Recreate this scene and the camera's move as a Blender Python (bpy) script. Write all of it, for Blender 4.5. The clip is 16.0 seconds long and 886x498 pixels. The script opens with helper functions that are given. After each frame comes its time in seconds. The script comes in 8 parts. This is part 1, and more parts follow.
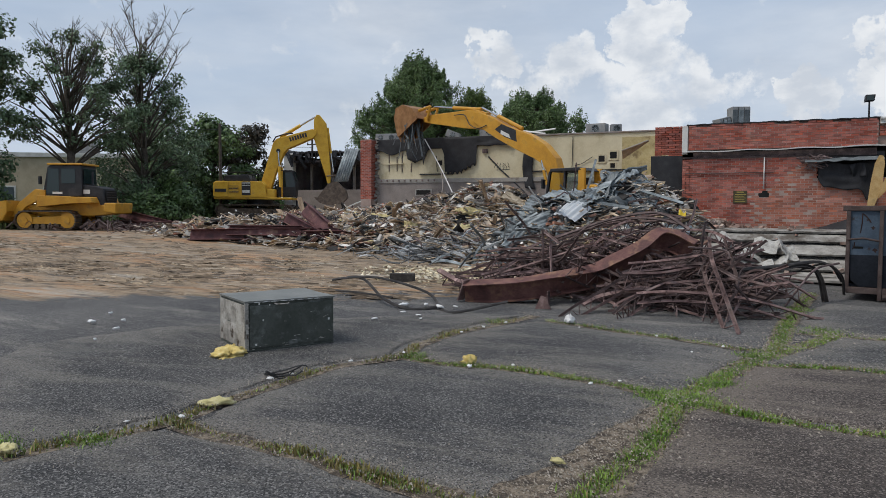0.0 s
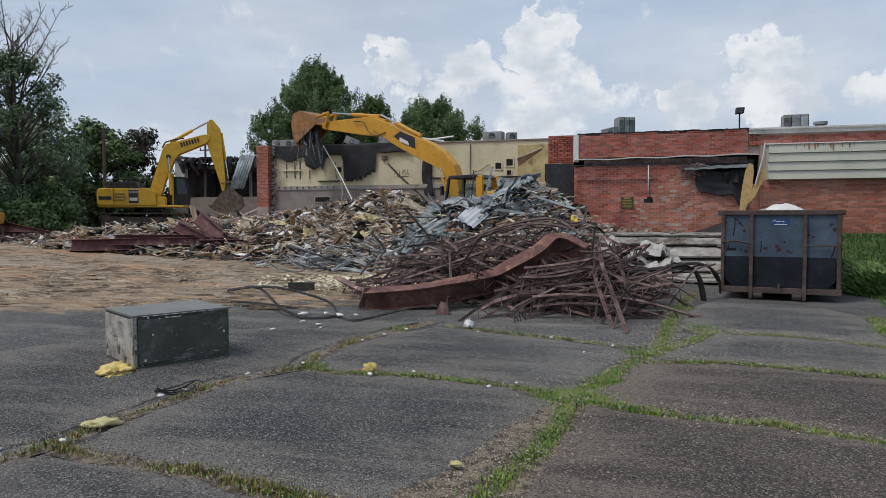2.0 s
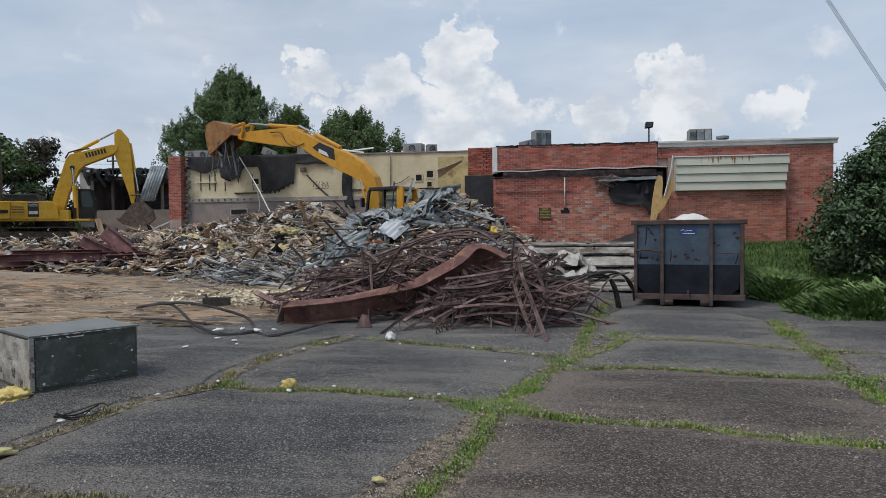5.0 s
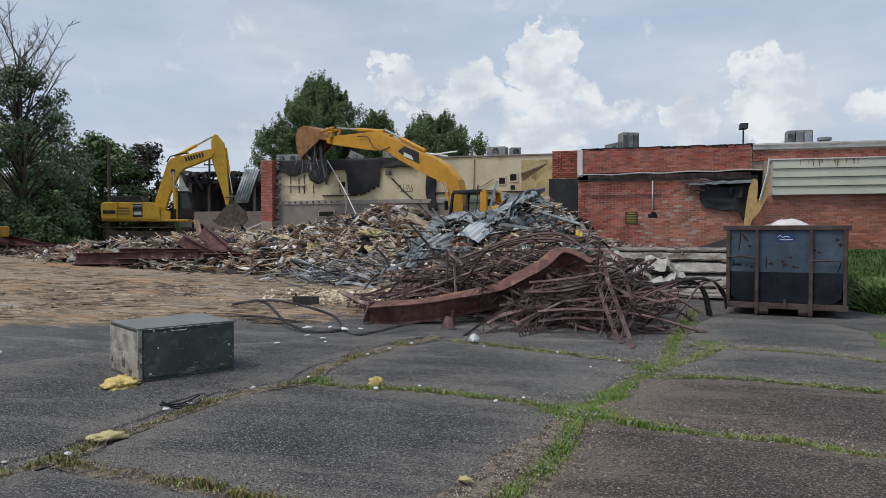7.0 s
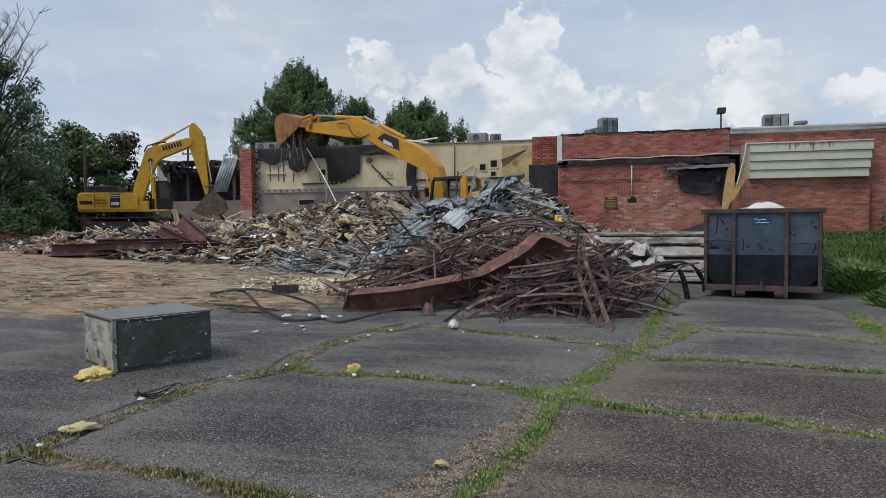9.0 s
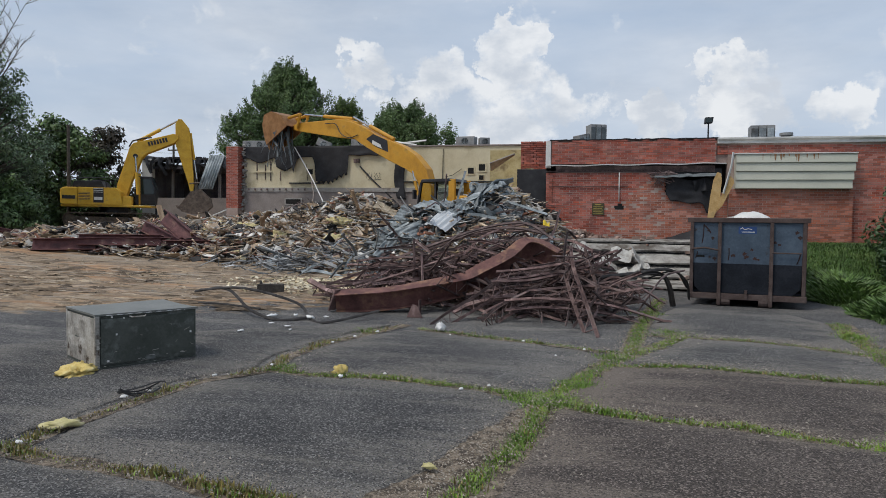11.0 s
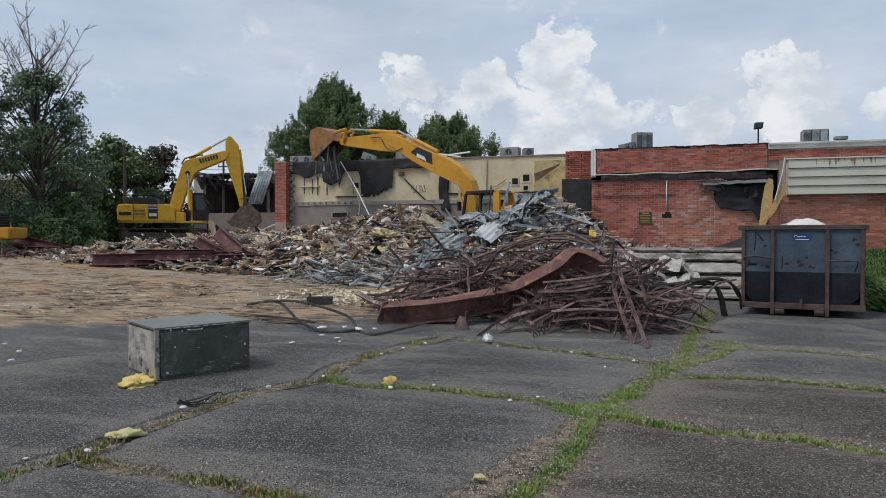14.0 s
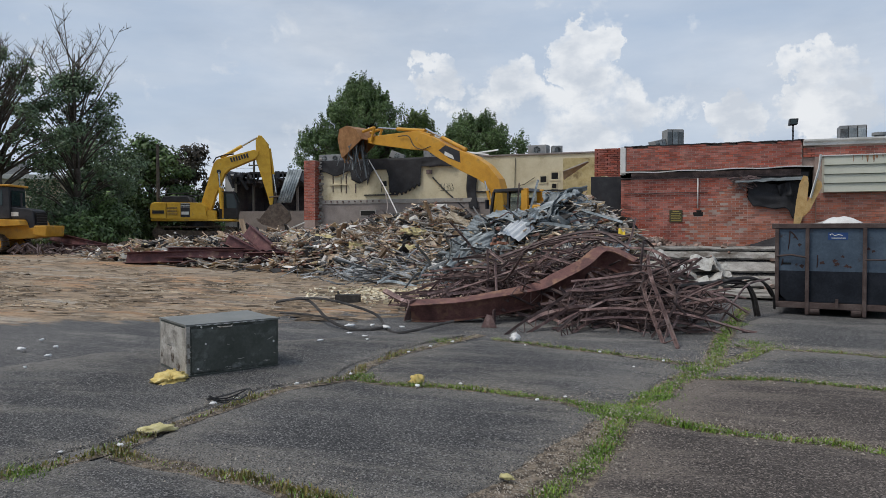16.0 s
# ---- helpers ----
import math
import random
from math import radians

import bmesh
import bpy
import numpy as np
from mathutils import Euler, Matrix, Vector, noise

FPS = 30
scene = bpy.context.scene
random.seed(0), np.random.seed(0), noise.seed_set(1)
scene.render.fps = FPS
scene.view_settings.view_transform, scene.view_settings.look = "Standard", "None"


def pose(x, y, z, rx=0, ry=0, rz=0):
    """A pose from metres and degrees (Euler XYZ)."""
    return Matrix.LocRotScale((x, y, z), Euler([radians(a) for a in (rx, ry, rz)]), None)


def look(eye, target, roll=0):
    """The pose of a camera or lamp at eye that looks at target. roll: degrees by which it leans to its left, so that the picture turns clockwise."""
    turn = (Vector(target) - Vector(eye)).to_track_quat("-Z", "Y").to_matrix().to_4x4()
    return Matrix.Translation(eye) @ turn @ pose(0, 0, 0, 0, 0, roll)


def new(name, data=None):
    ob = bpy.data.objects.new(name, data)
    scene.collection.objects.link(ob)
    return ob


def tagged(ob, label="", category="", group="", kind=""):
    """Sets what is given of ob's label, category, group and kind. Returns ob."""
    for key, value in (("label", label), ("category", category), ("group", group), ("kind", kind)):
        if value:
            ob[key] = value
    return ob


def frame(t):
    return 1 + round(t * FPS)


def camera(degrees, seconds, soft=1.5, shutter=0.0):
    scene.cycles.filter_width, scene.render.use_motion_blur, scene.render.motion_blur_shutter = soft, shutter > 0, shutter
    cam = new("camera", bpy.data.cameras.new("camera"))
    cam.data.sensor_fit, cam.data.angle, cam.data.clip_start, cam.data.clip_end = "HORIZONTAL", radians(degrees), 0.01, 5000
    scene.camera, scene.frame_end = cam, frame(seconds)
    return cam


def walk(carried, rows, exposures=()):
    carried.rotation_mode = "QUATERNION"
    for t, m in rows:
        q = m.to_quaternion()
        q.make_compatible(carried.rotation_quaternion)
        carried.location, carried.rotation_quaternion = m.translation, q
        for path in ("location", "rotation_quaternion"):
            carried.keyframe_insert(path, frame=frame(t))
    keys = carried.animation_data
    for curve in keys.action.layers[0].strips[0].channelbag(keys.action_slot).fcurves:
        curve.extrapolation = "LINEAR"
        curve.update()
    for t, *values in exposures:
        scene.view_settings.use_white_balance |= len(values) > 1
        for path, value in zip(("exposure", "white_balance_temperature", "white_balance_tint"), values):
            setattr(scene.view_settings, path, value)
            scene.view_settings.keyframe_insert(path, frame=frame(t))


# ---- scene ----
cam = camera(65.4, 16.0, soft=0.5)
# seconds, place, yaw, pitch, roll
ROWS = [
    (0, 0.007, 0.026, 1.750, 22.67, -3.09, 0.32),
    (0.5, 0.027, 0.003, 1.766, 18.82, -2.70, 0.37),
    (1, 0.037, -0.000, 1.762, 17.48, -2.45, 0.18),
    (1.5, 0.039, 0.009, 1.757, 16.17, -2.56, -0.11),
    (2, 0.049, -0.002, 1.765, 14.50, -2.55, -0.16),
    (2.5, 0.064, -0.011, 1.761, 13.05, -2.69, -0.37),
    (3, 0.104, -0.078, 1.798, 8.68, -2.70, -0.32),
    (3.2, 0.116, -0.106, 1.799, 7.76, -2.61, -0.37),
    (5.3, 0.023, 0.073, 1.739, 8.15, -1.32, -0.73),
    (5.5, 0.005, 0.076, 1.732, 9.15, -1.15, -0.65),
    (6, -0.009, 0.001, 1.743, 12.81, -1.22, -0.35),
    (6.5, -0.002, -0.000, 1.739, 13.88, -1.42, -0.10),
    (7, -0.000, -0.000, 1.750, 14.70, -1.30, 0.00),
    (7.5, -0.000, 0.012, 1.746, 15.21, -1.56, -0.06),
    (8, 0.019, 0.038, 1.742, 15.08, -1.84, -0.43),
    (8.5, 0.048, 0.030, 1.743, 14.18, -2.07, -0.59),
    (9, 0.062, 0.035, 1.728, 13.30, -2.34, -0.62),
    (9.2, 0.073, 0.006, 1.743, 12.63, -2.20, -0.52),
    (11.5, -0.006, 0.060, 1.713, 12.18, -2.07, 0.83),
    (12, -0.006, 0.037, 1.716, 12.85, -1.97, 0.44),
    (12.5, 0.006, 0.017, 1.726, 13.49, -1.94, 0.20),
    (13, 0.006, 0.017, 1.730, 14.07, -1.76, 0.00),
    (13.5, 0.006, -0.013, 1.736, 14.95, -1.38, -0.10),
    (14, -0.008, -0.026, 1.735, 15.75, -1.21, -0.11),
    (14.5, -0.023, -0.029, 1.736, 16.65, -1.51, -0.12),
    (15, -0.019, -0.043, 1.739, 17.51, -1.47, -0.23),
    (15.5, -0.016, -0.045, 1.734, 17.97, -1.20, -0.17),
    (16, -0.000, -0.013, 1.738, 18.08, -1.36, -0.07),
]


def aimed(x, y, z, yaw, pitch, roll):
    turn = Euler((radians(90 + pitch), 0, radians(yaw))).to_matrix().to_4x4()
    return Matrix.Translation((x, y, z)) @ turn @ pose(0, 0, 0, 0, 0, roll)


walk(cam, [(t, aimed(*row)) for t, *row in ROWS])

# ---- light ----
world = bpy.data.worlds.new("sky")
scene.world = world
world.use_nodes = True
SUN_EL, SUN_AZ = 58.0, 215.0


# heaped clouds: direction and half-width in degrees
CUMULUS = (
    (-0.108, 0.964, 0.245, 1.8395),
    (-0.101, 0.970, 0.221, 2.7592),
    (-0.078, 0.978, 0.191, 3.9417),
    (-0.051, 0.985, 0.166, 3.2848),
    (-0.233, 0.946, 0.224, 1.7081),
    (-0.183, 0.960, 0.213, 2.2336),
    (-0.211, 0.958, 0.194, 3.1534),
    (-0.157, 0.970, 0.184, 3.8103),
    (-0.110, 0.983, 0.148, 4.5987),
    (-0.255, 0.953, 0.165, 3.1534),
    (-0.017, 0.989, 0.144, 2.7592),
    (-0.306, 0.927, 0.218, 1.7081),
    (0.065, 0.985, 0.161, 1.8395),
    (0.087, 0.986, 0.144, 1.9709),
    (0.055, 0.990, 0.128, 1.6424),
    (0.163, 0.964, 0.212, 1.5767),
    (0.182, 0.965, 0.190, 2.7592),
    (0.211, 0.964, 0.163, 3.1534),
    (0.170, 0.973, 0.159, 2.6278),
    (0.238, 0.961, 0.140, 1.9709),
    (0.313, 0.938, 0.150, 1.9709),
)


def sky_nodes():
    nt = world.node_tree
    nt.nodes.clear()
    N, L = nt.nodes.new, nt.links.new
    out, bg = N("ShaderNodeOutputWorld"), N("ShaderNodeBackground")
    sky = N("ShaderNodeTexSky")
    sky.sky_type, sky.sun_disc = "NISHITA", False
    sky.sun_elevation, sky.sun_rotation = radians(SUN_EL), radians(SUN_AZ)
    sky.air_density, sky.dust_density = 1.0, 2.0
    tc = N("ShaderNodeTexCoord")
    sep = N("ShaderNodeSeparateXYZ")
    L(tc.outputs["Generated"], sep.inputs[0])

    def math(op, a, b=0.0, c=None):
        n = N("ShaderNodeMath")
        n.operation = op
        for k, v in enumerate((a, b) if c is None else (a, b, c)):
            if isinstance(v, (int, float)):
                n.inputs[k].default_value = v
            else:
                L(v, n.inputs[k])
        return n.outputs[0]

    def ramp(v, stops):
        n = N("ShaderNodeValToRGB")
        while len(n.color_ramp.elements) < len(stops):
            n.color_ramp.elements.new(0.5)
        for e, (p, c) in zip(n.color_ramp.elements, stops):
            e.position, e.color = p, (c, c, c, 1) if isinstance(c, (int, float)) else (*c, 1)
        L(v, n.inputs[0])
        return n.outputs[0]

    def noise_at(scale, detail, rough, stretch, shift=(0, 0, 0), distort=0.0):
        m, n = N("ShaderNodeMapping"), N("ShaderNodeTexNoise")
        m.inputs["Scale"].default_value, m.inputs["Location"].default_value = stretch, shift
        n.inputs["Scale"].default_value, n.inputs["Detail"].default_value = scale, detail
        n.inputs["Roughness"].default_value, n.inputs["Distortion"].default_value = rough, distort
        L(tc.outputs["Generated"], m.inputs[0])
        L(m.outputs[0], n.inputs["Vector"])
        return n.outputs["Fac"]

    def mix(f, a, b):
        n = N("ShaderNodeMix")
        n.data_type = "RGBA"
        for k, v in ((0, f), (6, a), (7, b)):
            if isinstance(v, (int, float)):
                n.inputs[k].default_value = v
            elif isinstance(v, tuple):
                n.inputs[k].default_value = (*v, 1)
            else:
                L(v, n.inputs[k])
        return n.outputs[2]

    up = sep.outputs["Z"]
    # hazy blue above, whiter towards the horizon
    haze = ramp(up, ((0.0, 0.85), (0.25, 0.5), (0.7, 0.25)))
    base = mix(haze, sky.outputs[0], (5.6, 6.4, 7.4))
    base = mix(0.5, base, (4.3, 5.6, 7.6))
    # broad layered grey and white cloud
    layer = ramp(noise_at(1.5, 7.0, 0.56, (1.0, 1.0, 3.6), (0.3, 0.1, 0.0), 0.3), ((0.36, 0.0), (0.72, 1.0)))
    shade = noise_at(2.6, 6.0, 0.6, (1.0, 1.0, 3.2), (2.0, 0.7, 0.4))
    grey = mix(ramp(shade, ((0.36, 0.0), (0.60, 1.0))), (4.7, 5.3, 6.2), (6.9, 7.35, 8.0))
    sheet = mix(math("MULTIPLY", layer, 0.85), base, grey)
    # heaped white clouds low in the sky
    edge = noise_at(15.0, 9.0, 0.6, (1.0, 1.0, 1.15), (0.62, 1.3, 0.05), 0.2)
    low = ramp(up, ((0.02, 0.16), (0.12, 0.08), (0.20, -0.05), (0.28, -0.3)))
    billow = N("ShaderNodeTexNoise")
    billow.inputs["Scale"].default_value, billow.inputs["Detail"].default_value, billow.inputs["Roughness"].default_value = 17.0, 7.0, 0.62
    L(tc.outputs["Generated"], billow.inputs["Vector"])
    warp = N("ShaderNodeVectorMath")
    warp.operation = "MULTIPLY_ADD"
    L(billow.outputs["Color"], warp.inputs[0])
    warp.inputs[1].default_value = (0.15, 0.15, 0.15)
    L(tc.outputs["Generated"], warp.inputs[2])
    unwarp = N("ShaderNodeVectorMath")
    unwarp.operation = "SUBTRACT"
    L(warp.outputs[0], unwarp.inputs[0])
    unwarp.inputs[1].default_value = (0.075, 0.075, 0.075)
    straight = N("ShaderNodeVectorMath")
    straight.operation = "NORMALIZE"
    L(unwarp.outputs[0], straight.inputs[0])
    swell, cos_of = None, lambda w: float(np.cos(np.radians(w)))
    for x, y, z, w in CUMULUS:
        dot = N("ShaderNodeVectorMath")
        dot.operation = "DOT_PRODUCT"
        L(straight.outputs[0], dot.inputs[0])
        dot.inputs[1].default_value = (x, y, z)
        near = N("ShaderNodeMapRange")
        near.interpolation_type = "SMOOTHSTEP"
        near.inputs[1].default_value, near.inputs[2].default_value = cos_of(w), 1.0
        L(dot.outputs["Value"], near.inputs[0])
        swell = near.outputs[0] if swell is None else math("MAXIMUM", swell, near.outputs[0])
    heap = ramp(math("ADD", math("ADD", edge, math("MULTIPLY", low, 0.25)), math("MULTIPLY", swell, 0.30)), ((0.60, 0.0), (0.78, 1.0)))
    puff = noise_at(13.0, 8.0, 0.55, (1.0, 1.0, 1.6), (0.1, 0.4, 0.2))
    lit = mix(ramp(puff, ((0.38, 0.0), (0.58, 1.0))), (5.9, 6.35, 7.0), (8.7, 8.85, 9.0))
    L(mix(math("MULTIPLY", heap, 0.8), sheet, lit), bg.inputs[0])
    bg.inputs[1].default_value = 0.1
    L(bg.outputs[0], out.inputs[0])


sky_nodes()
sun = new("sun", bpy.data.lights.new("sun", "SUN"))
sun.data.energy, sun.data.angle, sun.data.color = 2.0, radians(20), (1.0, 0.95, 0.88)
sun.matrix_world = look((0, 0, 30), (30 * math.cos(radians(SUN_EL)) * 0.75, 30 * math.cos(radians(SUN_EL)) * 0.66, 30 - 30 * math.sin(radians(SUN_EL))))
scene.view_settings.exposure = 0.0


# ---- mesh building ----
class Build:
    """Collects vertices and faces of one mesh."""

    def __init__(self):
        self.v, self.f = [], []

    def add(self, verts, faces, m=None):
        k = len(self.v)
        self.v += [tuple(m @ Vector(p)) if m else tuple(p) for p in verts]
        self.f += [tuple(i + k for i in face) for face in faces]
        return self

    def box(self, x0, x1, y0, y1, z0, z1, m=None):
        v = [(x, y, z) for z in (z0, z1) for y in (y0, y1) for x in (x0, x1)]
        return self.add(v, [(0, 2, 3, 1), (4, 5, 7, 6), (0, 1, 5, 4), (2, 6, 7, 3), (0, 4, 6, 2), (1, 3, 7, 5)], m)

    def prism(self, outline, y0, y1, m=None):
        """An outline in x and z, drawn out along y."""
        n = len(outline)
        v = [(x, y0, z) for x, z in outline] + [(x, y1, z) for x, z in outline]
        area = sum(outline[i][0] * outline[(i + 1) % n][1] - outline[(i + 1) % n][0] * outline[i][1] for i in range(n))
        f = [tuple(range(n)), tuple(range(2 * n - 1, n - 1, -1))] + [(i, i + n, (i + 1) % n + n, (i + 1) % n) for i in range(n)]
        if area < 0:
            f = [face[::-1] for face in f]
        return self.add(v, f, m)

    def tube(self, pts, r, n=6, m=None, cap=True, flat=1.0):
        """A round bar along points; r may be a list. flat squeezes it in one direction."""
        pts = [Vector(p) for p in pts]
        rs = r if isinstance(r, (list, tuple)) else [r] * len(pts)
        v, f, side = [], [], None
        for i, p in enumerate(pts):
            d = (pts[min(i + 1, len(pts) - 1)] - pts[max(i - 1, 0)]).normalized()
            if side is None:
                side = d.orthogonal().normalized()
            side = (side - d * side.dot(d)).normalized()
            other = d.cross(side)
            v += [p + (side * math.cos(a) + other * math.sin(a) * flat) * rs[i] for a in (2 * math.pi * k / n + math.pi / n for k in range(n))]
        for i in range(len(pts) - 1):
            f += [(i * n + k, i * n + (k + 1) % n, (i + 1) * n + (k + 1) % n, (i + 1) * n + k) for k in range(n)]
        if cap:
            f += [tuple(range(n - 1, -1, -1)), tuple(range((len(pts) - 1) * n, len(pts) * n))]
        return self.add(v, f, m)

    def disc(self, c, axis, r, w, n=20, m=None):
        a = Vector(axis).normalized() * w / 2
        return self.tube([Vector(c) - a, Vector(c) + a], r, n, m)

    def sheet(self, fn, nu, nv, thick=0.0, m=None):
        """A surface fn(u, v) over 0..1, given a thickness downwards if asked."""
        top = [Vector(fn(i / nu, j / nv)) for j in range(nv + 1) for i in range(nu + 1)]
        w = nu + 1
        f = [(j * w + i, j * w + i + 1, (j + 1) * w + i + 1, (j + 1) * w + i) for j in range(nv) for i in range(nu)]
        if not thick:
            return self.add(top, f, m)
        nrm = [Vector((0, 0, 0)) for _ in top]
        for face in f:
            n = (top[face[1]] - top[face[0]]).cross(top[face[3]] - top[face[0]])
            for i in face:
                nrm[i] += n
        k = len(top)
        low = [p - n.normalized() * thick for p, n in zip(top, nrm)]
        f += [tuple(i + k for i in face[::-1]) for face in f]
        rim = [i for i in range(w)] + [j * w + nu for j in range(1, nv + 1)] + [nv * w + i for i in range(nu - 1, -1, -1)] + [j * w for j in range(nv - 1, 0, -1)]
        f += [(rim[(i + 1) % len(rim)], rim[i], rim[i] + k, rim[(i + 1) % len(rim)] + k) for i in range(len(rim))]
        return self.add(top + low, f, m)

    def mesh(self, name, material=None, smooth=False):
        me = bpy.data.meshes.new(name)
        me.from_pydata(self.v, [], self.f)
        if material:
            me.materials.append(material)
        if smooth:
            me.shade_smooth()
        me.update()
        return me


def part(name, b, material, parent=None, label="", bevel=0.0, smooth=False, kind=""):
    ob = new(name, b.mesh(name, material, smooth))
    if parent:
        ob.parent = parent
    if bevel:
        mod = ob.modifiers.new("edge", "BEVEL")
        mod.width, mod.segments, mod.limit_method = bevel, 2, "ANGLE"
    return tagged(ob, label, kind=kind)


def thing(name, label, category, m=None, group="", kind=""):
    ob = tagged(new(name), label, category, group, kind)
    if m:
        ob.matrix_world = m
    return ob


def solid(name, b, material, label, category, group="", kind="", bevel=0.0, smooth=False, m=None):
    ob = part(name, b, material, None, label, bevel, smooth, kind)
    if m:
        ob.matrix_world = m
    return tagged(ob, label, category, group, kind)


def step(a, b, v):
    k = min(1.0, max(0.0, (v - a) / (b - a)))
    return k * k * (3 - 2 * k)


def ground_z(x, y):
    """The lie of the land: level in front, rising to the demolition lot and to the pad of the brick building."""
    r = math.hypot(x, y)
    base = 0.012 * min(24.0, max(0.0, r - 8))
    left = min(0.55, max(0.0, (r - 10) * 0.025)) * (1 - step(-1.5, 3.0, x))
    pad = 1.25 * step(18.6 - 2.2 * step(4.2, 6.0, x), 20.6 + 0.6 * step(4.2, 6.0, x), y) * step(-6, -2, x)
    return max(base + left, pad)


def on(x, y, dz=0.0, rz=0.0):
    return pose(x, y, ground_z(x, y) + dz, 0, 0, rz)


# ---- materials ----
def material(name, colours, scale=3.0, fine=40.0, rough=0.8, metal=0.0, bump=0.3, depth=0.01, vary=0.0, stain=None, stain_at=(0.55, 0.7), stain_scale=2.0, spread=(0.3, 0.7), stretch=(1, 1, 1), island=0.0, spec=0.4, grain=0.45):
    """Colours mixed by coarse and fine noise, with relief; stain: a second colour in blots; vary, island: brightness from piece to piece."""
    mt = bpy.data.materials.new(name)
    mt.use_nodes = True
    nt = mt.node_tree
    N, L = nt.nodes.new, nt.links.new
    bs = nt.nodes["Principled BSDF"]
    tc, ob, mp = N("ShaderNodeTexCoord"), N("ShaderNodeObjectInfo"), N("ShaderNodeMapping")
    mp.inputs["Scale"].default_value = stretch
    L(tc.outputs["Object"], mp.inputs[0])
    shift = N("ShaderNodeVectorMath")
    shift.operation = "MULTIPLY_ADD"
    L(ob.outputs["Random"], shift.inputs[0])
    shift.inputs[1].default_value = (37.0, 17.0, 23.0)
    L(mp.outputs[0], shift.inputs[2])
    at = shift.outputs[0]

    def noise_of(s, detail=6.0, r=0.6):
        n = N("ShaderNodeTexNoise")
        n.inputs["Scale"].default_value, n.inputs["Detail"].default_value, n.inputs["Roughness"].default_value = s, detail, r
        L(at, n.inputs["Vector"])
        return n.outputs["Fac"]

    big, small = noise_of(scale), noise_of(fine, 4.0, 0.7)
    add = N("ShaderNodeMath")
    add.operation = "MULTIPLY_ADD"
    L(small, add.inputs[0])
    add.inputs[1].default_value = grain
    L(big, add.inputs[2])
    sub = N("ShaderNodeMath")
    sub.operation = "SUBTRACT"
    L(add.outputs[0], sub.inputs[0])
    sub.inputs[1].default_value = grain / 2
    cr = N("ShaderNodeValToRGB")
    while len(cr.color_ramp.elements) < len(colours):
        cr.color_ramp.elements.new(0.5)
    for k, (e, c) in enumerate(zip(cr.color_ramp.elements, colours)):
        e.position, e.color = spread[0] + (spread[1] - spread[0]) * k / max(1, len(colours) - 1), (*c, 1)
    L(sub.outputs[0], cr.inputs[0])
    col = cr.outputs[0]
    if stain:
        sr = N("ShaderNodeValToRGB")
        sr.color_ramp.elements[0].position, sr.color_ramp.elements[1].position = stain_at
        L(noise_of(stain_scale, 8.0, 0.65), sr.inputs[0])
        mx = N("ShaderNodeMix")
        mx.data_type = "RGBA"
        L(sr.outputs[0], mx.inputs[0])
        L(col, mx.inputs[6])
        mx.inputs[7].default_value = (*stain, 1)
        col = mx.outputs[2]
    if vary or island:
        hs, mr = N("ShaderNodeHueSaturation"), N("ShaderNodeMapRange")
        amount = vary or island
        mr.inputs[3].default_value, mr.inputs[4].default_value = 1 - amount, 1 + amount
        if island:
            L(N("ShaderNodeNewGeometry").outputs["Random Per Island"], mr.inputs[0])
        else:
            L(ob.outputs["Random"], mr.inputs[0])
        L(mr.outputs[0], hs.inputs["Value"])
        if island:
            fr, sat = N("ShaderNodeMath"), N("ShaderNodeMapRange")
            fr.operation = "PINGPONG"
            L(mr.outputs[0], fr.inputs[0])
            fr.inputs[1].default_value = 0.07
            sat.inputs[2].default_value, sat.inputs[3].default_value, sat.inputs[4].default_value = 0.07, 0.86, 1.1
            L(fr.outputs[0], sat.inputs[0])
            L(sat.outputs[0], hs.inputs["Saturation"])
        L(col, hs.inputs["Color"])
        col = hs.outputs[0]
    L(col, bs.inputs["Base Color"])
    rr = N("ShaderNodeMapRange")
    rr.inputs[3].default_value, rr.inputs[4].default_value = max(0.05, rough - 0.12), min(1.0, rough + 0.12)
    L(big, rr.inputs[0])
    L(rr.outputs[0], bs.inputs["Roughness"])
    bs.inputs["Metallic"].default_value, bs.inputs["Specular IOR Level"].default_value = metal, spec
    if bump:
        bp = N("ShaderNodeBump")
        bp.inputs["Strength"].default_value, bp.inputs["Distance"].default_value = bump, depth
        L(sub.outputs[0], bp.inputs["Height"])
        L(bp.outputs[0], bs.inputs["Normal"])
    return mt


RUST = material("rusty_primed_steel", ((0.058, 0.036, 0.035), (0.15, 0.096, 0.088), (0.33, 0.232, 0.214)), 4, 50, 0.75, 0.2, 0.3, 0.004, vary=0.6, stain=(0.13, 0.105, 0.095))
RUST_DARK = material("dark_rusted_steel", ((0.045, 0.033, 0.032), (0.105, 0.074, 0.07), (0.23, 0.17, 0.16)), 5, 60, 0.8, 0.2, 0.3, 0.004, vary=0.5)
MAROON = material("maroon_primer_steel", ((0.055, 0.022, 0.024), (0.105, 0.04, 0.042), (0.18, 0.085, 0.08)), 3.0, 40, 0.65, 0.1, 0.3, 0.004, stain=(0.22, 0.13, 0.10), stain_at=(0.58, 0.68))
IRON = material("blackened_steel", ((0.014, 0.013, 0.013), (0.03, 0.027, 0.026), (0.075, 0.068, 0.064)), 5, 60, 0.7, 0.2, 0.3, 0.004)
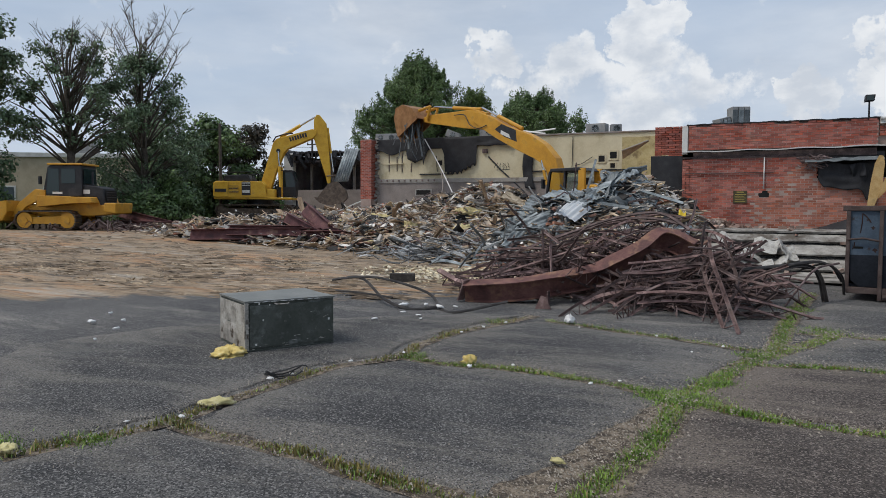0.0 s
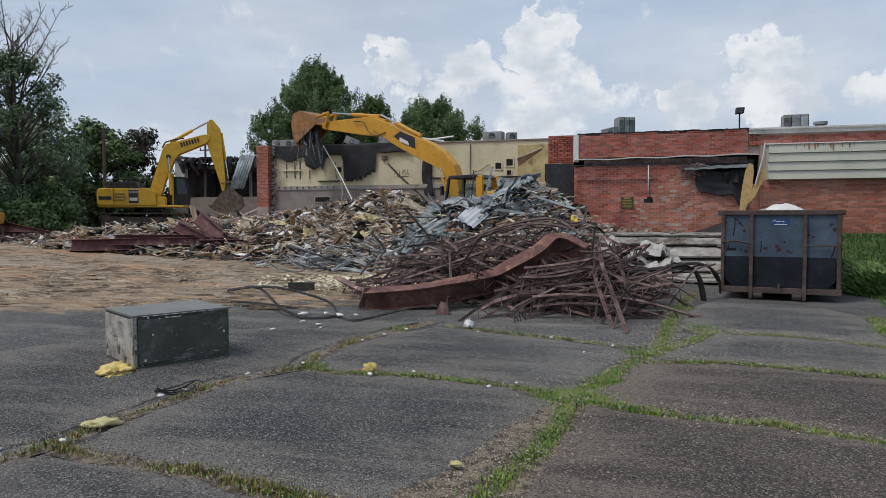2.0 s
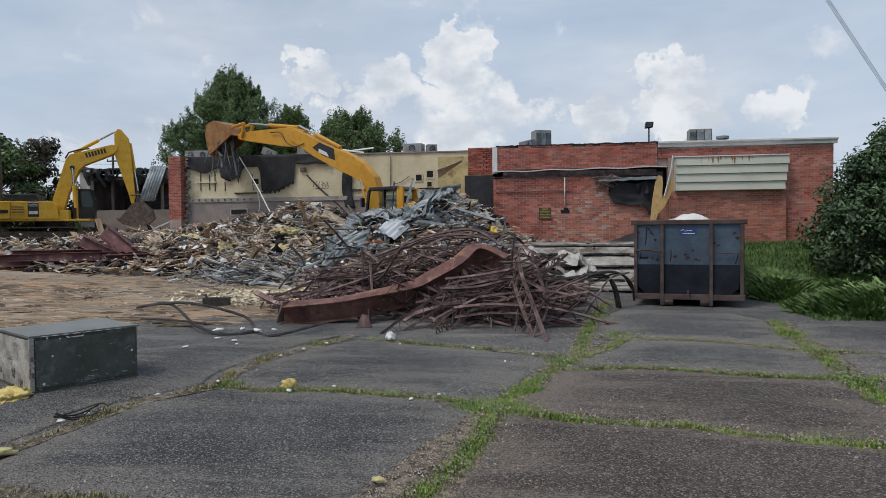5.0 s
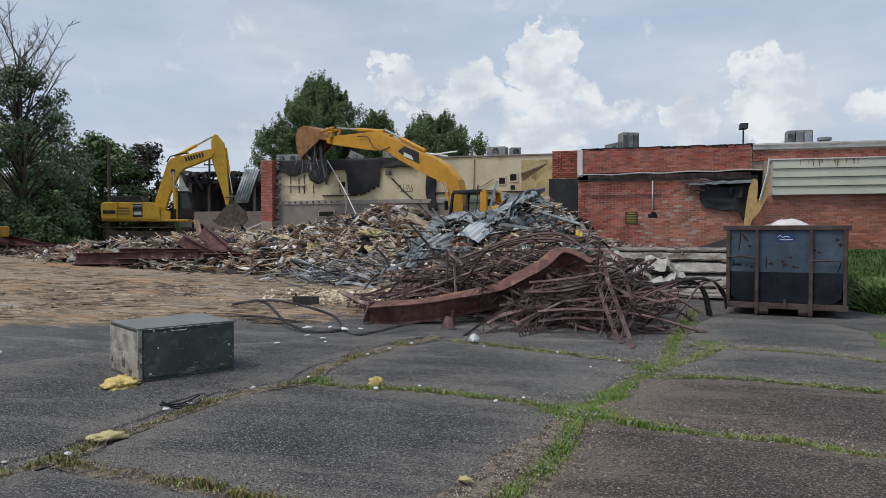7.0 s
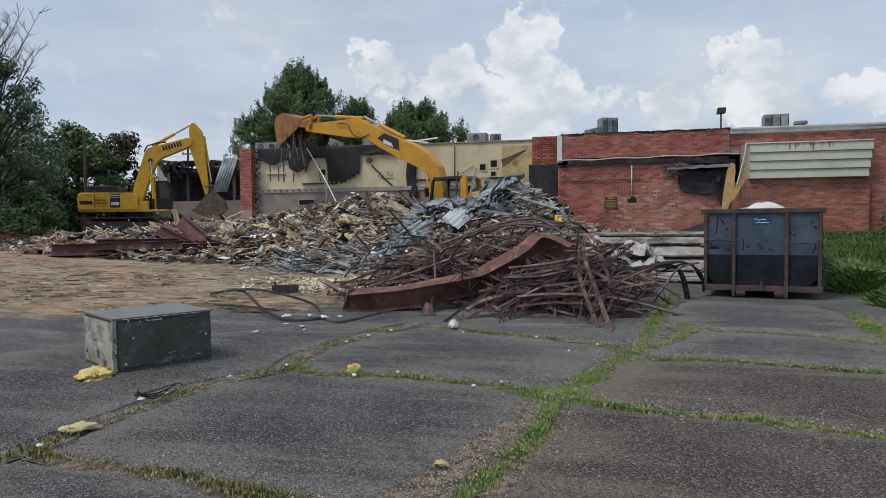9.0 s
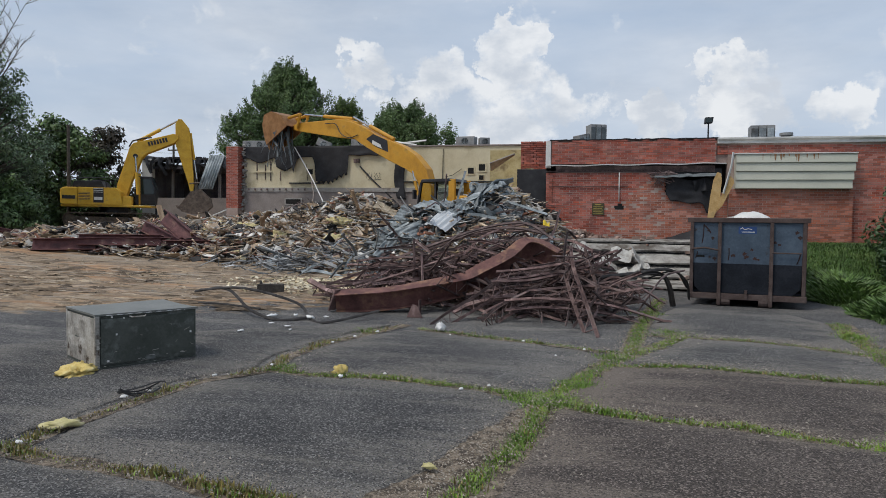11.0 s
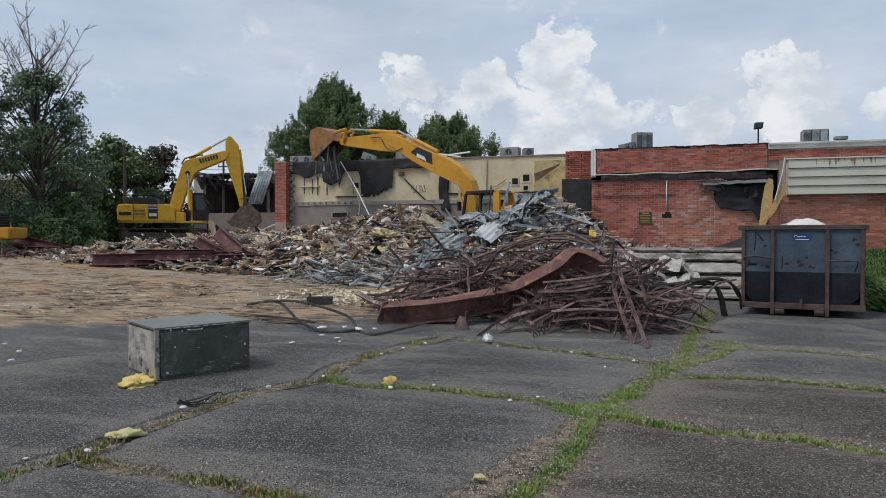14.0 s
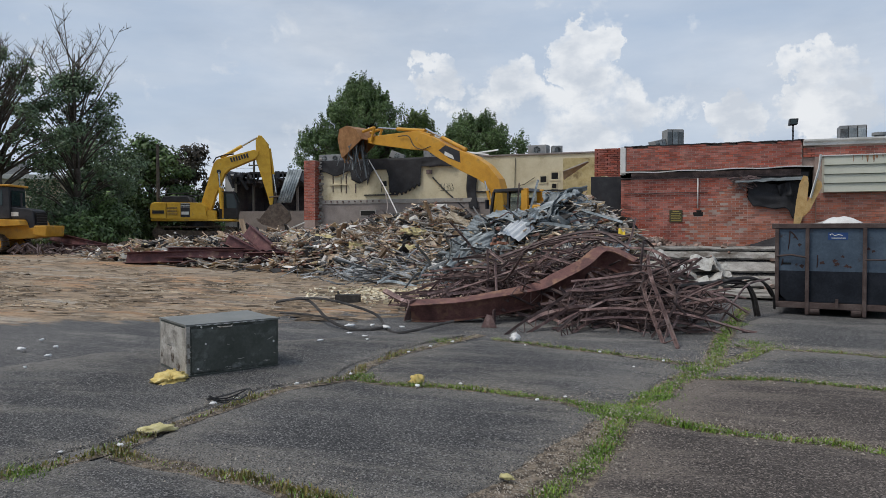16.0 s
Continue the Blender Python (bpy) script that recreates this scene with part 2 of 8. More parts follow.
PRIMER = material("red_primer_steel", ((0.075, 0.034, 0.031), (0.135, 0.06, 0.052), (0.21, 0.105, 0.085)), 3.5, 40, 0.7, 0.1, 0.3, 0.004, stain=(0.25, 0.135, 0.085), stain_at=(0.5, 0.62), stain_scale=3.0)
MACHINE_YELLOW = material("worn_yellow_machine_paint", ((0.50, 0.27, 0.02), (0.62, 0.36, 0.03), (0.68, 0.42, 0.05)), 2, 30, 0.5, 0.0, 0.1, 0.003, stain=(0.26, 0.16, 0.06), stain_at=(0.58, 0.76))
CAT_YELLOW = material("dusty_orange_yellow_machine_paint", ((0.42, 0.20, 0.02), (0.54, 0.27, 0.025), (0.60, 0.33, 0.04)), 2, 30, 0.5, 0.0, 0.1, 0.003, stain=(0.22, 0.12, 0.05), stain_at=(0.56, 0.74))
BLACK = material("black_machine_paint", ((0.012, 0.012, 0.014), (0.022, 0.022, 0.025), (0.04, 0.04, 0.042)), 3, 40, 0.5, 0.0, 0.1, 0.003)
TRACK = material("muddy_track_steel", ((0.05, 0.04, 0.032), (0.10, 0.08, 0.06), (0.17, 0.13, 0.10)), 5, 50, 0.85, 0.2, 0.4, 0.01)
STEEL_WORN = material("worn_brown_bucket_steel", ((0.08, 0.06, 0.05), (0.15, 0.115, 0.09), (0.24, 0.19, 0.15)), 4, 40, 0.55, 0.5, 0.3, 0.006)
CHROME = material("bright_cylinder_rod", ((0.5, 0.5, 0.5), (0.6, 0.6, 0.6)), 4, 40, 0.2, 0.9, 0.0)
WHITE_PAINT = material("weathered_white_paint", ((0.5, 0.49, 0.46), (0.62, 0.61, 0.58), (0.7, 0.69, 0.66)), 2, 40, 0.6, 0.0, 0.15, 0.003, stain=(0.33, 0.28, 0.22), stain_at=(0.62, 0.8))
GALV = material("grey_galvanised_steel", ((0.095, 0.112, 0.12), (0.20, 0.228, 0.24), (0.37, 0.40, 0.41)), 3, 30, 0.55, 0.25, 0.15, 0.003, vary=0.5, stain=(0.09, 0.075, 0.065), stain_at=(0.6, 0.75))
AC_GREY = material("grey_condenser_casing", ((0.19, 0.197, 0.197), (0.27, 0.276, 0.276), (0.35, 0.35, 0.34)), 3, 30, 0.6, 0.1, 0.1, 0.003, stain=(0.2, 0.17, 0.14), stain_at=(0.6, 0.78))
# near-black: paints the shade inside openings, and colours small black parts
DARK = material("opening_shade_and_black_parts", ((0.008, 0.008, 0.008), (0.016, 0.015, 0.014)), 3, 30, 0.9, 0.0, 0.1)
MEMBRANE = material("black_roofing_felt", ((0.012, 0.012, 0.014), (0.022, 0.022, 0.025), (0.038, 0.038, 0.042)), 3, 30, 0.75, 0.0, 0.4, 0.02)
STUCCO = material("cream_painted_masonry", ((0.52, 0.445, 0.29), (0.62, 0.545, 0.37), (0.69, 0.62, 0.44)), 1.2, 25, 0.85, 0.0, 0.25, 0.006, stain=(0.37, 0.30, 0.17), stain_at=(0.56, 0.78), stain_scale=1.3)
# bay's inner faces: indoor shade painted into a dark bluish colour
BLUE_BLACK = material("blue_black_shaded_interior", ((0.05, 0.05, 0.062), (0.10, 0.096, 0.11), (0.18, 0.16, 0.16)), 1.5, 20, 0.9, 0.0, 0.2, 0.01, stain=(0.10, 0.06, 0.05), stain_scale=0.8)
GREY_BLOCK = material("grey_painted_block", ((0.19, 0.165, 0.15), (0.26, 0.225, 0.205), (0.33, 0.29, 0.265)), 1.5, 25, 0.9, 0.0, 0.3, 0.008)
CONCRETE = material("broken_concrete", ((0.22, 0.205, 0.185), (0.32, 0.30, 0.275), (0.42, 0.40, 0.37)), 2, 30, 0.9, 0.0, 0.5, 0.015, stain=(0.17, 0.14, 0.11))
SIDING = material("pale_green_siding", ((0.47, 0.47, 0.39), (0.53, 0.53, 0.44), (0.57, 0.57, 0.48)), 1.0, 20, 0.55, 0.0, 0.08, 0.003, stain=(0.42, 0.40, 0.31), stain_at=(0.6, 0.85))
GLASS = bpy.data.materials.new("tinted_glass")
GLASS.use_nodes = True
GLASS.node_tree.nodes["Principled BSDF"].inputs["Base Color"].default_value = (0.02, 0.035, 0.035, 1)
GLASS.node_tree.nodes["Principled BSDF"].inputs["Roughness"].default_value = 0.08
CLEAR = bpy.data.materials.new("clear_cab_glass")
CLEAR.use_nodes = True
CLEAR.node_tree.nodes["Principled BSDF"].inputs["Base Color"].default_value = (0.7, 0.78, 0.76, 1)
CLEAR.node_tree.nodes["Principled BSDF"].inputs["Roughness"].default_value = 0.03
CLEAR.node_tree.nodes["Principled BSDF"].inputs["IOR"].default_value = 1.1
CLEAR.node_tree.nodes["Principled BSDF"].inputs["Transmission Weight"].default_value = 1.0
BRICK = material("red_brick", ((0.235, 0.068, 0.05), (0.36, 0.112, 0.08), (0.46, 0.18, 0.13)), 0.8, 30, 0.88, 0.0, 0.4, 0.008, island=0.34, stain=(0.36, 0.17, 0.125), stain_at=(0.58, 0.74), stain_scale=1.6)
BRICK_ORANGE = material("orange_red_brick", ((0.28, 0.098, 0.064), (0.39, 0.15, 0.10), (0.48, 0.20, 0.14)), 0.8, 30, 0.88, 0.0, 0.3, 0.006, island=0.3)
MORTAR = material("mortar", ((0.27, 0.19, 0.16), (0.37, 0.28, 0.24), (0.46, 0.37, 0.32)), 2, 40, 0.95, 0.0, 0.4, 0.006)

# ---- ground ----
def ground_material():
    mt = bpy.data.materials.new("worn_lot_surface")
    mt.use_nodes = True
    nt = mt.node_tree
    N, L = nt.nodes.new, nt.links.new
    bs = nt.nodes["Principled BSDF"]
    tc = N("ShaderNodeTexCoord")
    pos = tc.outputs["Object"]

    def noise_of(s, detail=6.0, r=0.6, stretch=None):
        n = N("ShaderNodeTexNoise")
        n.inputs["Scale"].default_value, n.inputs["Detail"].default_value, n.inputs["Roughness"].default_value = s, detail, r
        if stretch:
            m = N("ShaderNodeMapping")
            m.inputs["Scale"].default_value = stretch
            L(pos, m.inputs[0])
            L(m.outputs[0], n.inputs["Vector"])
        else:
            L(pos, n.inputs["Vector"])
        return n.outputs["Fac"]

    def ramp(v, stops):
        n = N("ShaderNodeValToRGB")
        while len(n.color_ramp.elements) < len(stops):
            n.color_ramp.elements.new(0.5)
        for e, (p, c) in zip(n.color_ramp.elements, stops):
            e.position, e.color = p, (c, c, c, 1) if isinstance(c, (int, float)) else (*c, 1)
        L(v, n.inputs[0])
        return n.outputs[0]

    def mix(f, a, b):
        n = N("ShaderNodeMix")
        n.data_type = "RGBA"
        for k, v in ((0, f), (6, a), (7, b)):
            L(v, n.inputs[k])
        return n.outputs[2]

    def math(op, a, b):
        n = N("ShaderNodeMath")
        n.operation = op
        for k, v in enumerate((a, b)):
            if isinstance(v, (int, float)):
                n.inputs[k].default_value = v
            else:
                L(v, n.inputs[k])
        return n.outputs[0]

    zone = N("ShaderNodeAttribute")
    zone.attribute_name = "zone"
    z = N("ShaderNodeSeparateColor")
    L(zone.outputs["Color"], z.inputs[0])
    wear = noise_of(0.45, 8, 0.62)
    grit = noise_of(55, 3, 0.7)
    stones = N("ShaderNodeTexVoronoi")
    stones.inputs["Scale"].default_value = 75
    L(pos, stones.inputs["Vector"])
    pale = N("ShaderNodeSeparateColor")
    L(stones.outputs["Color"], pale.inputs[0])
    speck = math("ADD", math("MULTIPLY", pale.outputs[0], 0.5), math("MULTIPLY", grit, 0.5))
    asphalt = mix(ramp(wear, ((0.38, 0.0), (0.62, 1.0))), ramp(speck, ((0.25, (0.022, 0.022, 0.025)), (0.55, (0.06, 0.059, 0.06)), (0.74, (0.17, 0.165, 0.16)))), ramp(speck, ((0.25, (0.05, 0.048, 0.047)), (0.55, (0.105, 0.101, 0.098)), (0.74, (0.25, 0.24, 0.228)))))
    # pale dusty streaks drawn by wheels and tracks
    drawn = ramp(noise_of(1.0, 8, 0.66, (0.35, 1.9, 1.0)), ((0.52, 0.0), (0.66, 0.7)))
    asphalt = mix(drawn, asphalt, ramp(speck, ((0.3, (0.13, 0.12, 0.105)), (0.7, (0.30, 0.28, 0.25)))))
    scrape = noise_of(1.9, 12, 0.8, (0.7, 2.2, 1.0))
    dirt = ramp(scrape, ((0.32, (0.085, 0.066, 0.048)), (0.44, (0.20, 0.148, 0.10)), (0.55, (0.33, 0.245, 0.16)), (0.68, (0.27, 0.24, 0.205))))
    orange = ramp(noise_of(0.45, 7, 0.6, (0.6, 1.8, 1.0)), ((0.50, 0.0), (0.60, 0.85)))
    dirt = mix(orange, dirt, ramp(scrape, ((0.34, (0.22, 0.12, 0.06)), (0.6, (0.44, 0.255, 0.13)))))
    ruts = ramp(noise_of(2.6, 12, 0.78, (0.4, 1.9, 1.0)), ((0.52, 0.0), (0.60, 0.85)))
    dirt = mix(ruts, dirt, ramp(grit, ((0.35, (0.045, 0.038, 0.032)), (0.65, (0.13, 0.11, 0.095)))))
    pale_dust = ramp(noise_of(0.9, 12, 0.78, (0.35, 2.4, 1.0)), ((0.52, 0.0), (0.62, 0.85)))
    dirt = mix(pale_dust, dirt, ramp(grit, ((0.35, (0.30, 0.265, 0.215)), (0.65, (0.46, 0.42, 0.36)))))
    green = ramp(noise_of(5, 8, 0.7), ((0.3, (0.025, 0.05, 0.012)), (0.5, (0.05, 0.10, 0.022)), (0.7, (0.10, 0.14, 0.045))))
    edge = math("ADD", z.outputs[0], math("MULTIPLY", math("SUBTRACT", noise_of(0.8, 9, 0.72, (0.6, 1.9, 1.0)), 0.5), 2.0))
    col = mix(ramp(edge, ((0.42, 0.0), (0.62, 1.0))), asphalt, dirt)
    edge2 = math("ADD", z.outputs[1], math("MULTIPLY", math("SUBTRACT", noise_of(2.0, 9, 0.7), 0.5), 0.8))
    col = mix(ramp(edge2, ((0.45, 0.0), (0.55, 1.0))), col, green)
    L(col, bs.inputs["Base Color"])
    bs.inputs["Roughness"].default_value, bs.inputs["Specular IOR Level"].default_value = 0.85, 0.3
    bp = N("ShaderNodeBump")
    bp.inputs["Strength"].default_value, bp.inputs["Distance"].default_value = 0.55, 0.03
    L(math("ADD", math("MULTIPLY", speck, 0.3), scrape), bp.inputs["Height"])
    L(bp.outputs[0], bs.inputs["Normal"])
    return mt


def lot_edge(x, y):
    """Over 0 on the bare earth of the demolition lot, under 0 on the asphalt."""
    return (y - 10.6) * 0.55 + (-x - 7.5) * 0.35 - max(0.0, x + 2.5) * 1.5


def ground():
    xs = [-900, -400, -200, -120, -80, -60, -50] + [-44 + 0.8 * k for k in range(30)] + [-20 + 0.4 * k for k in range(75)] + [10 + k for k in range(12)] + [26, 34, 50, 90, 200, 450, 900]
    ys = [-300, -120, -50, -24, -12, -6] + [-3 + 0.35 * k for k in range(70)] + [21.5 + 0.9 * k for k in range(26)] + [46, 52, 60, 75, 100, 150, 250, 450, 900]
    b = Build()
    w = len(xs)
    zones = []
    for y in ys:
        for x in xs:
            lot = step(-1.1, 1.5, lot_edge(x, y)) if -60 < x < 10 else 0.0
            z = ground_z(x, y)
            if 8 < math.hypot(x, y) < 50:
                z += lot * 0.05 * noise.noise((x * 0.8, y * 0.8, 0.3)) + 0.012 * noise.noise((x * 0.5, y * 0.5, 4))
            grass = max(step(-29.5, -32, x + 0.25 * (y - 25)) * step(14, 18, y), step(4.9 - 0.5 * step(15, 16.5, y), 5.5 - 0.5 * step(15, 16.5, y), x - 0.12 * max(0, y - 14)) * step(12.6, 14.2, y), step(52, 60, y), step(60, 70, abs(x)), step(26, 28, y) * step(-2, 0, x))
            b.v.append((x, y, z))
            zones.append((lot, grass, 0.0, 1.0))
    b.f = [(j * w + i, j * w + i + 1, (j + 1) * w + i + 1, (j + 1) * w + i) for j in range(len(ys) - 1) for i in range(w - 1)]
    ob = solid("ground", b, ground_material(), "cracked asphalt lot running into scraped brown earth", "ground", kind="structure", smooth=True)
    layer = ob.data.color_attributes.new("zone", "FLOAT_COLOR", "POINT")
    layer.data.foreach_set("color", [c for z in zones for c in z])


ground()

# ---- brick building ----
WALL_Y = 22.0
PAD = 1.25


def bricks(x0, x1, z0, z1, y, keep=None, length=0.2, course=0.0677, seed=3, depth=0.05):
    """Bricks in running bond that stand 6 mm proud of their mortar."""
    rnd = random.Random(seed)
    b = Build()
    rows = int((z1 - z0) / course)
    for j in range(rows):
        z = z0 + j * course
        x = x0 - (j % 2) * (length + 0.01) / 2
        while x < x1:
            a, c = max(x, x0) + 0.005, min(x + length, x1) - 0.001
            if c - a > 0.03 and (keep is None or keep((a + c) / 2, z)):
                o = rnd.uniform(-0.003, 0.004)
                b.box(a, c, y - 0.008 + o, y + depth, z + 0.005, z + course - 0.006)
            x += length + 0.01
    return b


def brick_building():
    w = thing("wall_south", "red brick outer wall with broken and patched courses", "wall", kind="structure")
    L, S, R, T = -1.4, 3.65, 8.69, 4.36
    # mortar core, in three lengths round the torn opening
    b = Build()
    b.box(L, 2.15, WALL_Y, WALL_Y + 0.3, PAD - 0.3, 3.42)
    b.box(2.15, 3.95, WALL_Y, WALL_Y + 0.3, PAD - 0.3, 2.75)
    b.box(3.95, R, WALL_Y, WALL_Y + 0.3, PAD - 0.3, 4.2)
    b.box(L, 3.95, WALL_Y + 0.05, WALL_Y + 0.3, 3.62, 4.36)
    b.box(L + 0.16, 3.62, WALL_Y - 0.028, WALL_Y + 0.046, 3.63, 4.28)
    b.box(L, L + 0.3, WALL_Y, WALL_Y + 7, PAD - 0.3, 4.3)
    b.box(R - 0.3, R, WALL_Y + 0.3, WALL_Y + 14, PAD - 0.6, 4.2)
    b.box(L, R, WALL_Y + 13.7, WALL_Y + 14, PAD - 0.3, 4.2)
    part("mortar_core", b, MORTAR, w, "grey mortar between the bricks")

    def seam(z):
        """Where the old brickwork meets the later patch, in steps."""
        k = int(z / 0.135) * 0.135
        return 0.5 + 0.06 * math.sin(k * 31) if k < 2.2 else 0.86 + 1.15 * (k - 2.28)

    def hole(x, z):
        return 0.70 < x < 0.98 and 2.2 < z < 2.42 and z < 2.2 + (x - 0.62) * 0.9

    part("lower_bricks", bricks(L, 2.2, PAD - 0.2, 3.4, WALL_Y, lambda x, z: x < seam(z) and not hole(x, z), seed=1), BRICK, w, kind="stuff")
    part("infill_bricks", bricks(0.2, 2.2, PAD - 0.2, 3.4, WALL_Y + 0.005, lambda x, z: x >= seam(z) and not hole(x, z), seed=22), BRICK_ORANGE, w, kind="stuff")
    part("patched_bricks", bricks(2.2, 3.98, PAD - 0.2, 2.75, WALL_Y + 0.004, seed=2), BRICK_ORANGE, w, kind="stuff")
    # a near-black plate paints the shade inside the broken hole
    part("wall_hole", Build().box(0.7, 0.98, WALL_Y - 0.003, WALL_Y + 0.02, 2.22, 2.4), DARK, w, "near-black plate painted as the shade of a hole in the bricks")
    part("mortar_facing", Build().box(3.98, 7.33, WALL_Y - 0.116, WALL_Y - 0.004, PAD - 0.3, 2.86), MORTAR, w, "pale mortar between the bricks")
    part("siding_base_bricks", bricks(3.98, 7.33, PAD - 0.3, 2.9, WALL_Y - 0.12, seed=4, depth=0.12), BRICK_ORANGE, w, kind="stuff")
    part("end_bricks", bricks(7.33, R, PAD - 0.5, 4.2, WALL_Y, seed=5), BRICK, w, kind="stuff")
    part("upper_end_bricks", bricks(3.65, 7.33, 3.88, 4.2, WALL_Y - 0.004, seed=6), BRICK, w, kind="stuff")
    part("parapet_bricks", bricks(L + 0.16, 3.62, 3.62, 4.38, WALL_Y - 0.03, lambda x, z: z < 4.3 + 0.05 * noise.noise((x * 2, 0, 5)), seed=7), BRICK, w, kind="stuff")
    ret = bricks(WALL_Y + 0.3, WALL_Y + 6, PAD - 0.2, 4.4, 0, lambda y, z: z < 4.4 - 0.35 * (y - WALL_Y) * (0.8 + 0.5 * noise.noise((y, z, 2))), seed=8)
    k = Build().add(ret.v, ret.f, Matrix(((0, 1, 0, L - 0.01), (1, 0, 0, 0), (0, 0, 1, 0), (0, 0, 0, 1))))
    part("return_bricks", k, BRICK, w, kind="stuff")
    # white corner post, ledge, steel lintel behind the missing canopy
    part("corner_post", Build().box(L - 0.02, L + 0.14, WALL_Y - 0.07, WALL_Y + 0.1, 3.5, 4.33), WHITE_PAINT, w, "white metal corner trim", 0.008)
    lip = Build()
    lip.sheet(lambda u, v: (L + u * 5.3, WALL_Y - 0.06 - 0.10 * v, 3.55 + 0.015 * math.sin(u * 23) - 0.012 * v + 0.06 * u), 40, 1, 0.03)
    part("ledge", lip, WHITE_PAINT, w, "bent pale metal ledge strip")
    part("lintel", Build().box(L, 3.6, WALL_Y + 0.0, WALL_Y + 0.2, 3.40, 3.56).box(L, 3.6, WALL_Y - 0.05, WALL_Y + 0.1, 3.37, 3.41), RUST_DARK, w, "rust-brown steel lintel")
    roof = Build().box(L + 0.1, R - 0.05, WALL_Y + 0.25, WALL_Y + 13.8, 4.05, 4.18)
    solid("roof_deck", roof, MEMBRANE, "flat black roof deck", "roof", kind="structure")
    fascia = Build()
    fascia.prism([(-0.10, 4.20), (0.1, 4.20), (0.1, 4.37), (-0.16, 4.37), (-0.16, 4.32), (-0.1, 4.27)], 0, R + 0.08 - S, Matrix(((0, 1, 0, S), (1, 0, 0, WALL_Y), (0, 0, 1, 0), (0, 0, 0, 1))))
    part("fascia", fascia, WHITE_PAINT, w, "white metal roof fascia", 0.006)
    lay = Build().sheet(lambda u, v: (L + 0.1 + u * 5.0, WALL_Y - 0.05 + 0.4 * v, 4.385 + 0.025 * noise.noise((u * 14, v, 7)) + 0.02 * noise.noise((u * 57, v, 1))), 60, 2, 0.03)
    part("torn_roof_edge", lay, MEMBRANE, w, "torn black roofing edge")
    # siding panel of four boards that leans out of a box canopy
    for k in range(4):
        z0, z1 = 2.85 + 0.25 * k, 2.85 + 0.25 * (k + 1)
        s = Build().prism([(-0.02, z0), (-0.28 - 0.02 * k, z0), (-0.31 - 0.02 * k, z0 + 0.012), (-0.285 - 0.02 * k, z1 - 0.006), (-0.02, z1 - 0.006)], 0, 3.12 + 0.03 * k, Matrix(((0, 1, 0, 4.13), (1, 0, 0, WALL_Y), (0, 0, 1, 0), (0, 0, 0, 1))))
        part("siding_board", s, SIDING, w, "pale green metal siding board")
    part("siding_cap", Build().box(4.08, 7.36, WALL_Y - 0.38, WALL_Y, 3.85, 3.885), WHITE_PAINT, w, "rust-streaked pale cap", 0.006)
    run = material("rust_run_stain", ((0.20, 0.085, 0.03), (0.30, 0.15, 0.07), (0.38, 0.24, 0.14)), 6, 40, 0.8, 0, 0.1)
    rnd = random.Random(12)
    for k in range(16):
        x = 5.35 + rnd.gauss(0.1, 0.42)
        l, wd = rnd.uniform(0.07, 0.24), rnd.uniform(0.015, 0.07)
        part("rust_run", Build().sheet(lambda u, v: (x + (u - 0.5) * wd * (1 - 0.7 * v), WALL_Y - 0.372 + 0.004 * v, 3.852 - l * v), 2, 6), run, w, "orange rust streak down the siding")
    return w


wall_south = brick_building()

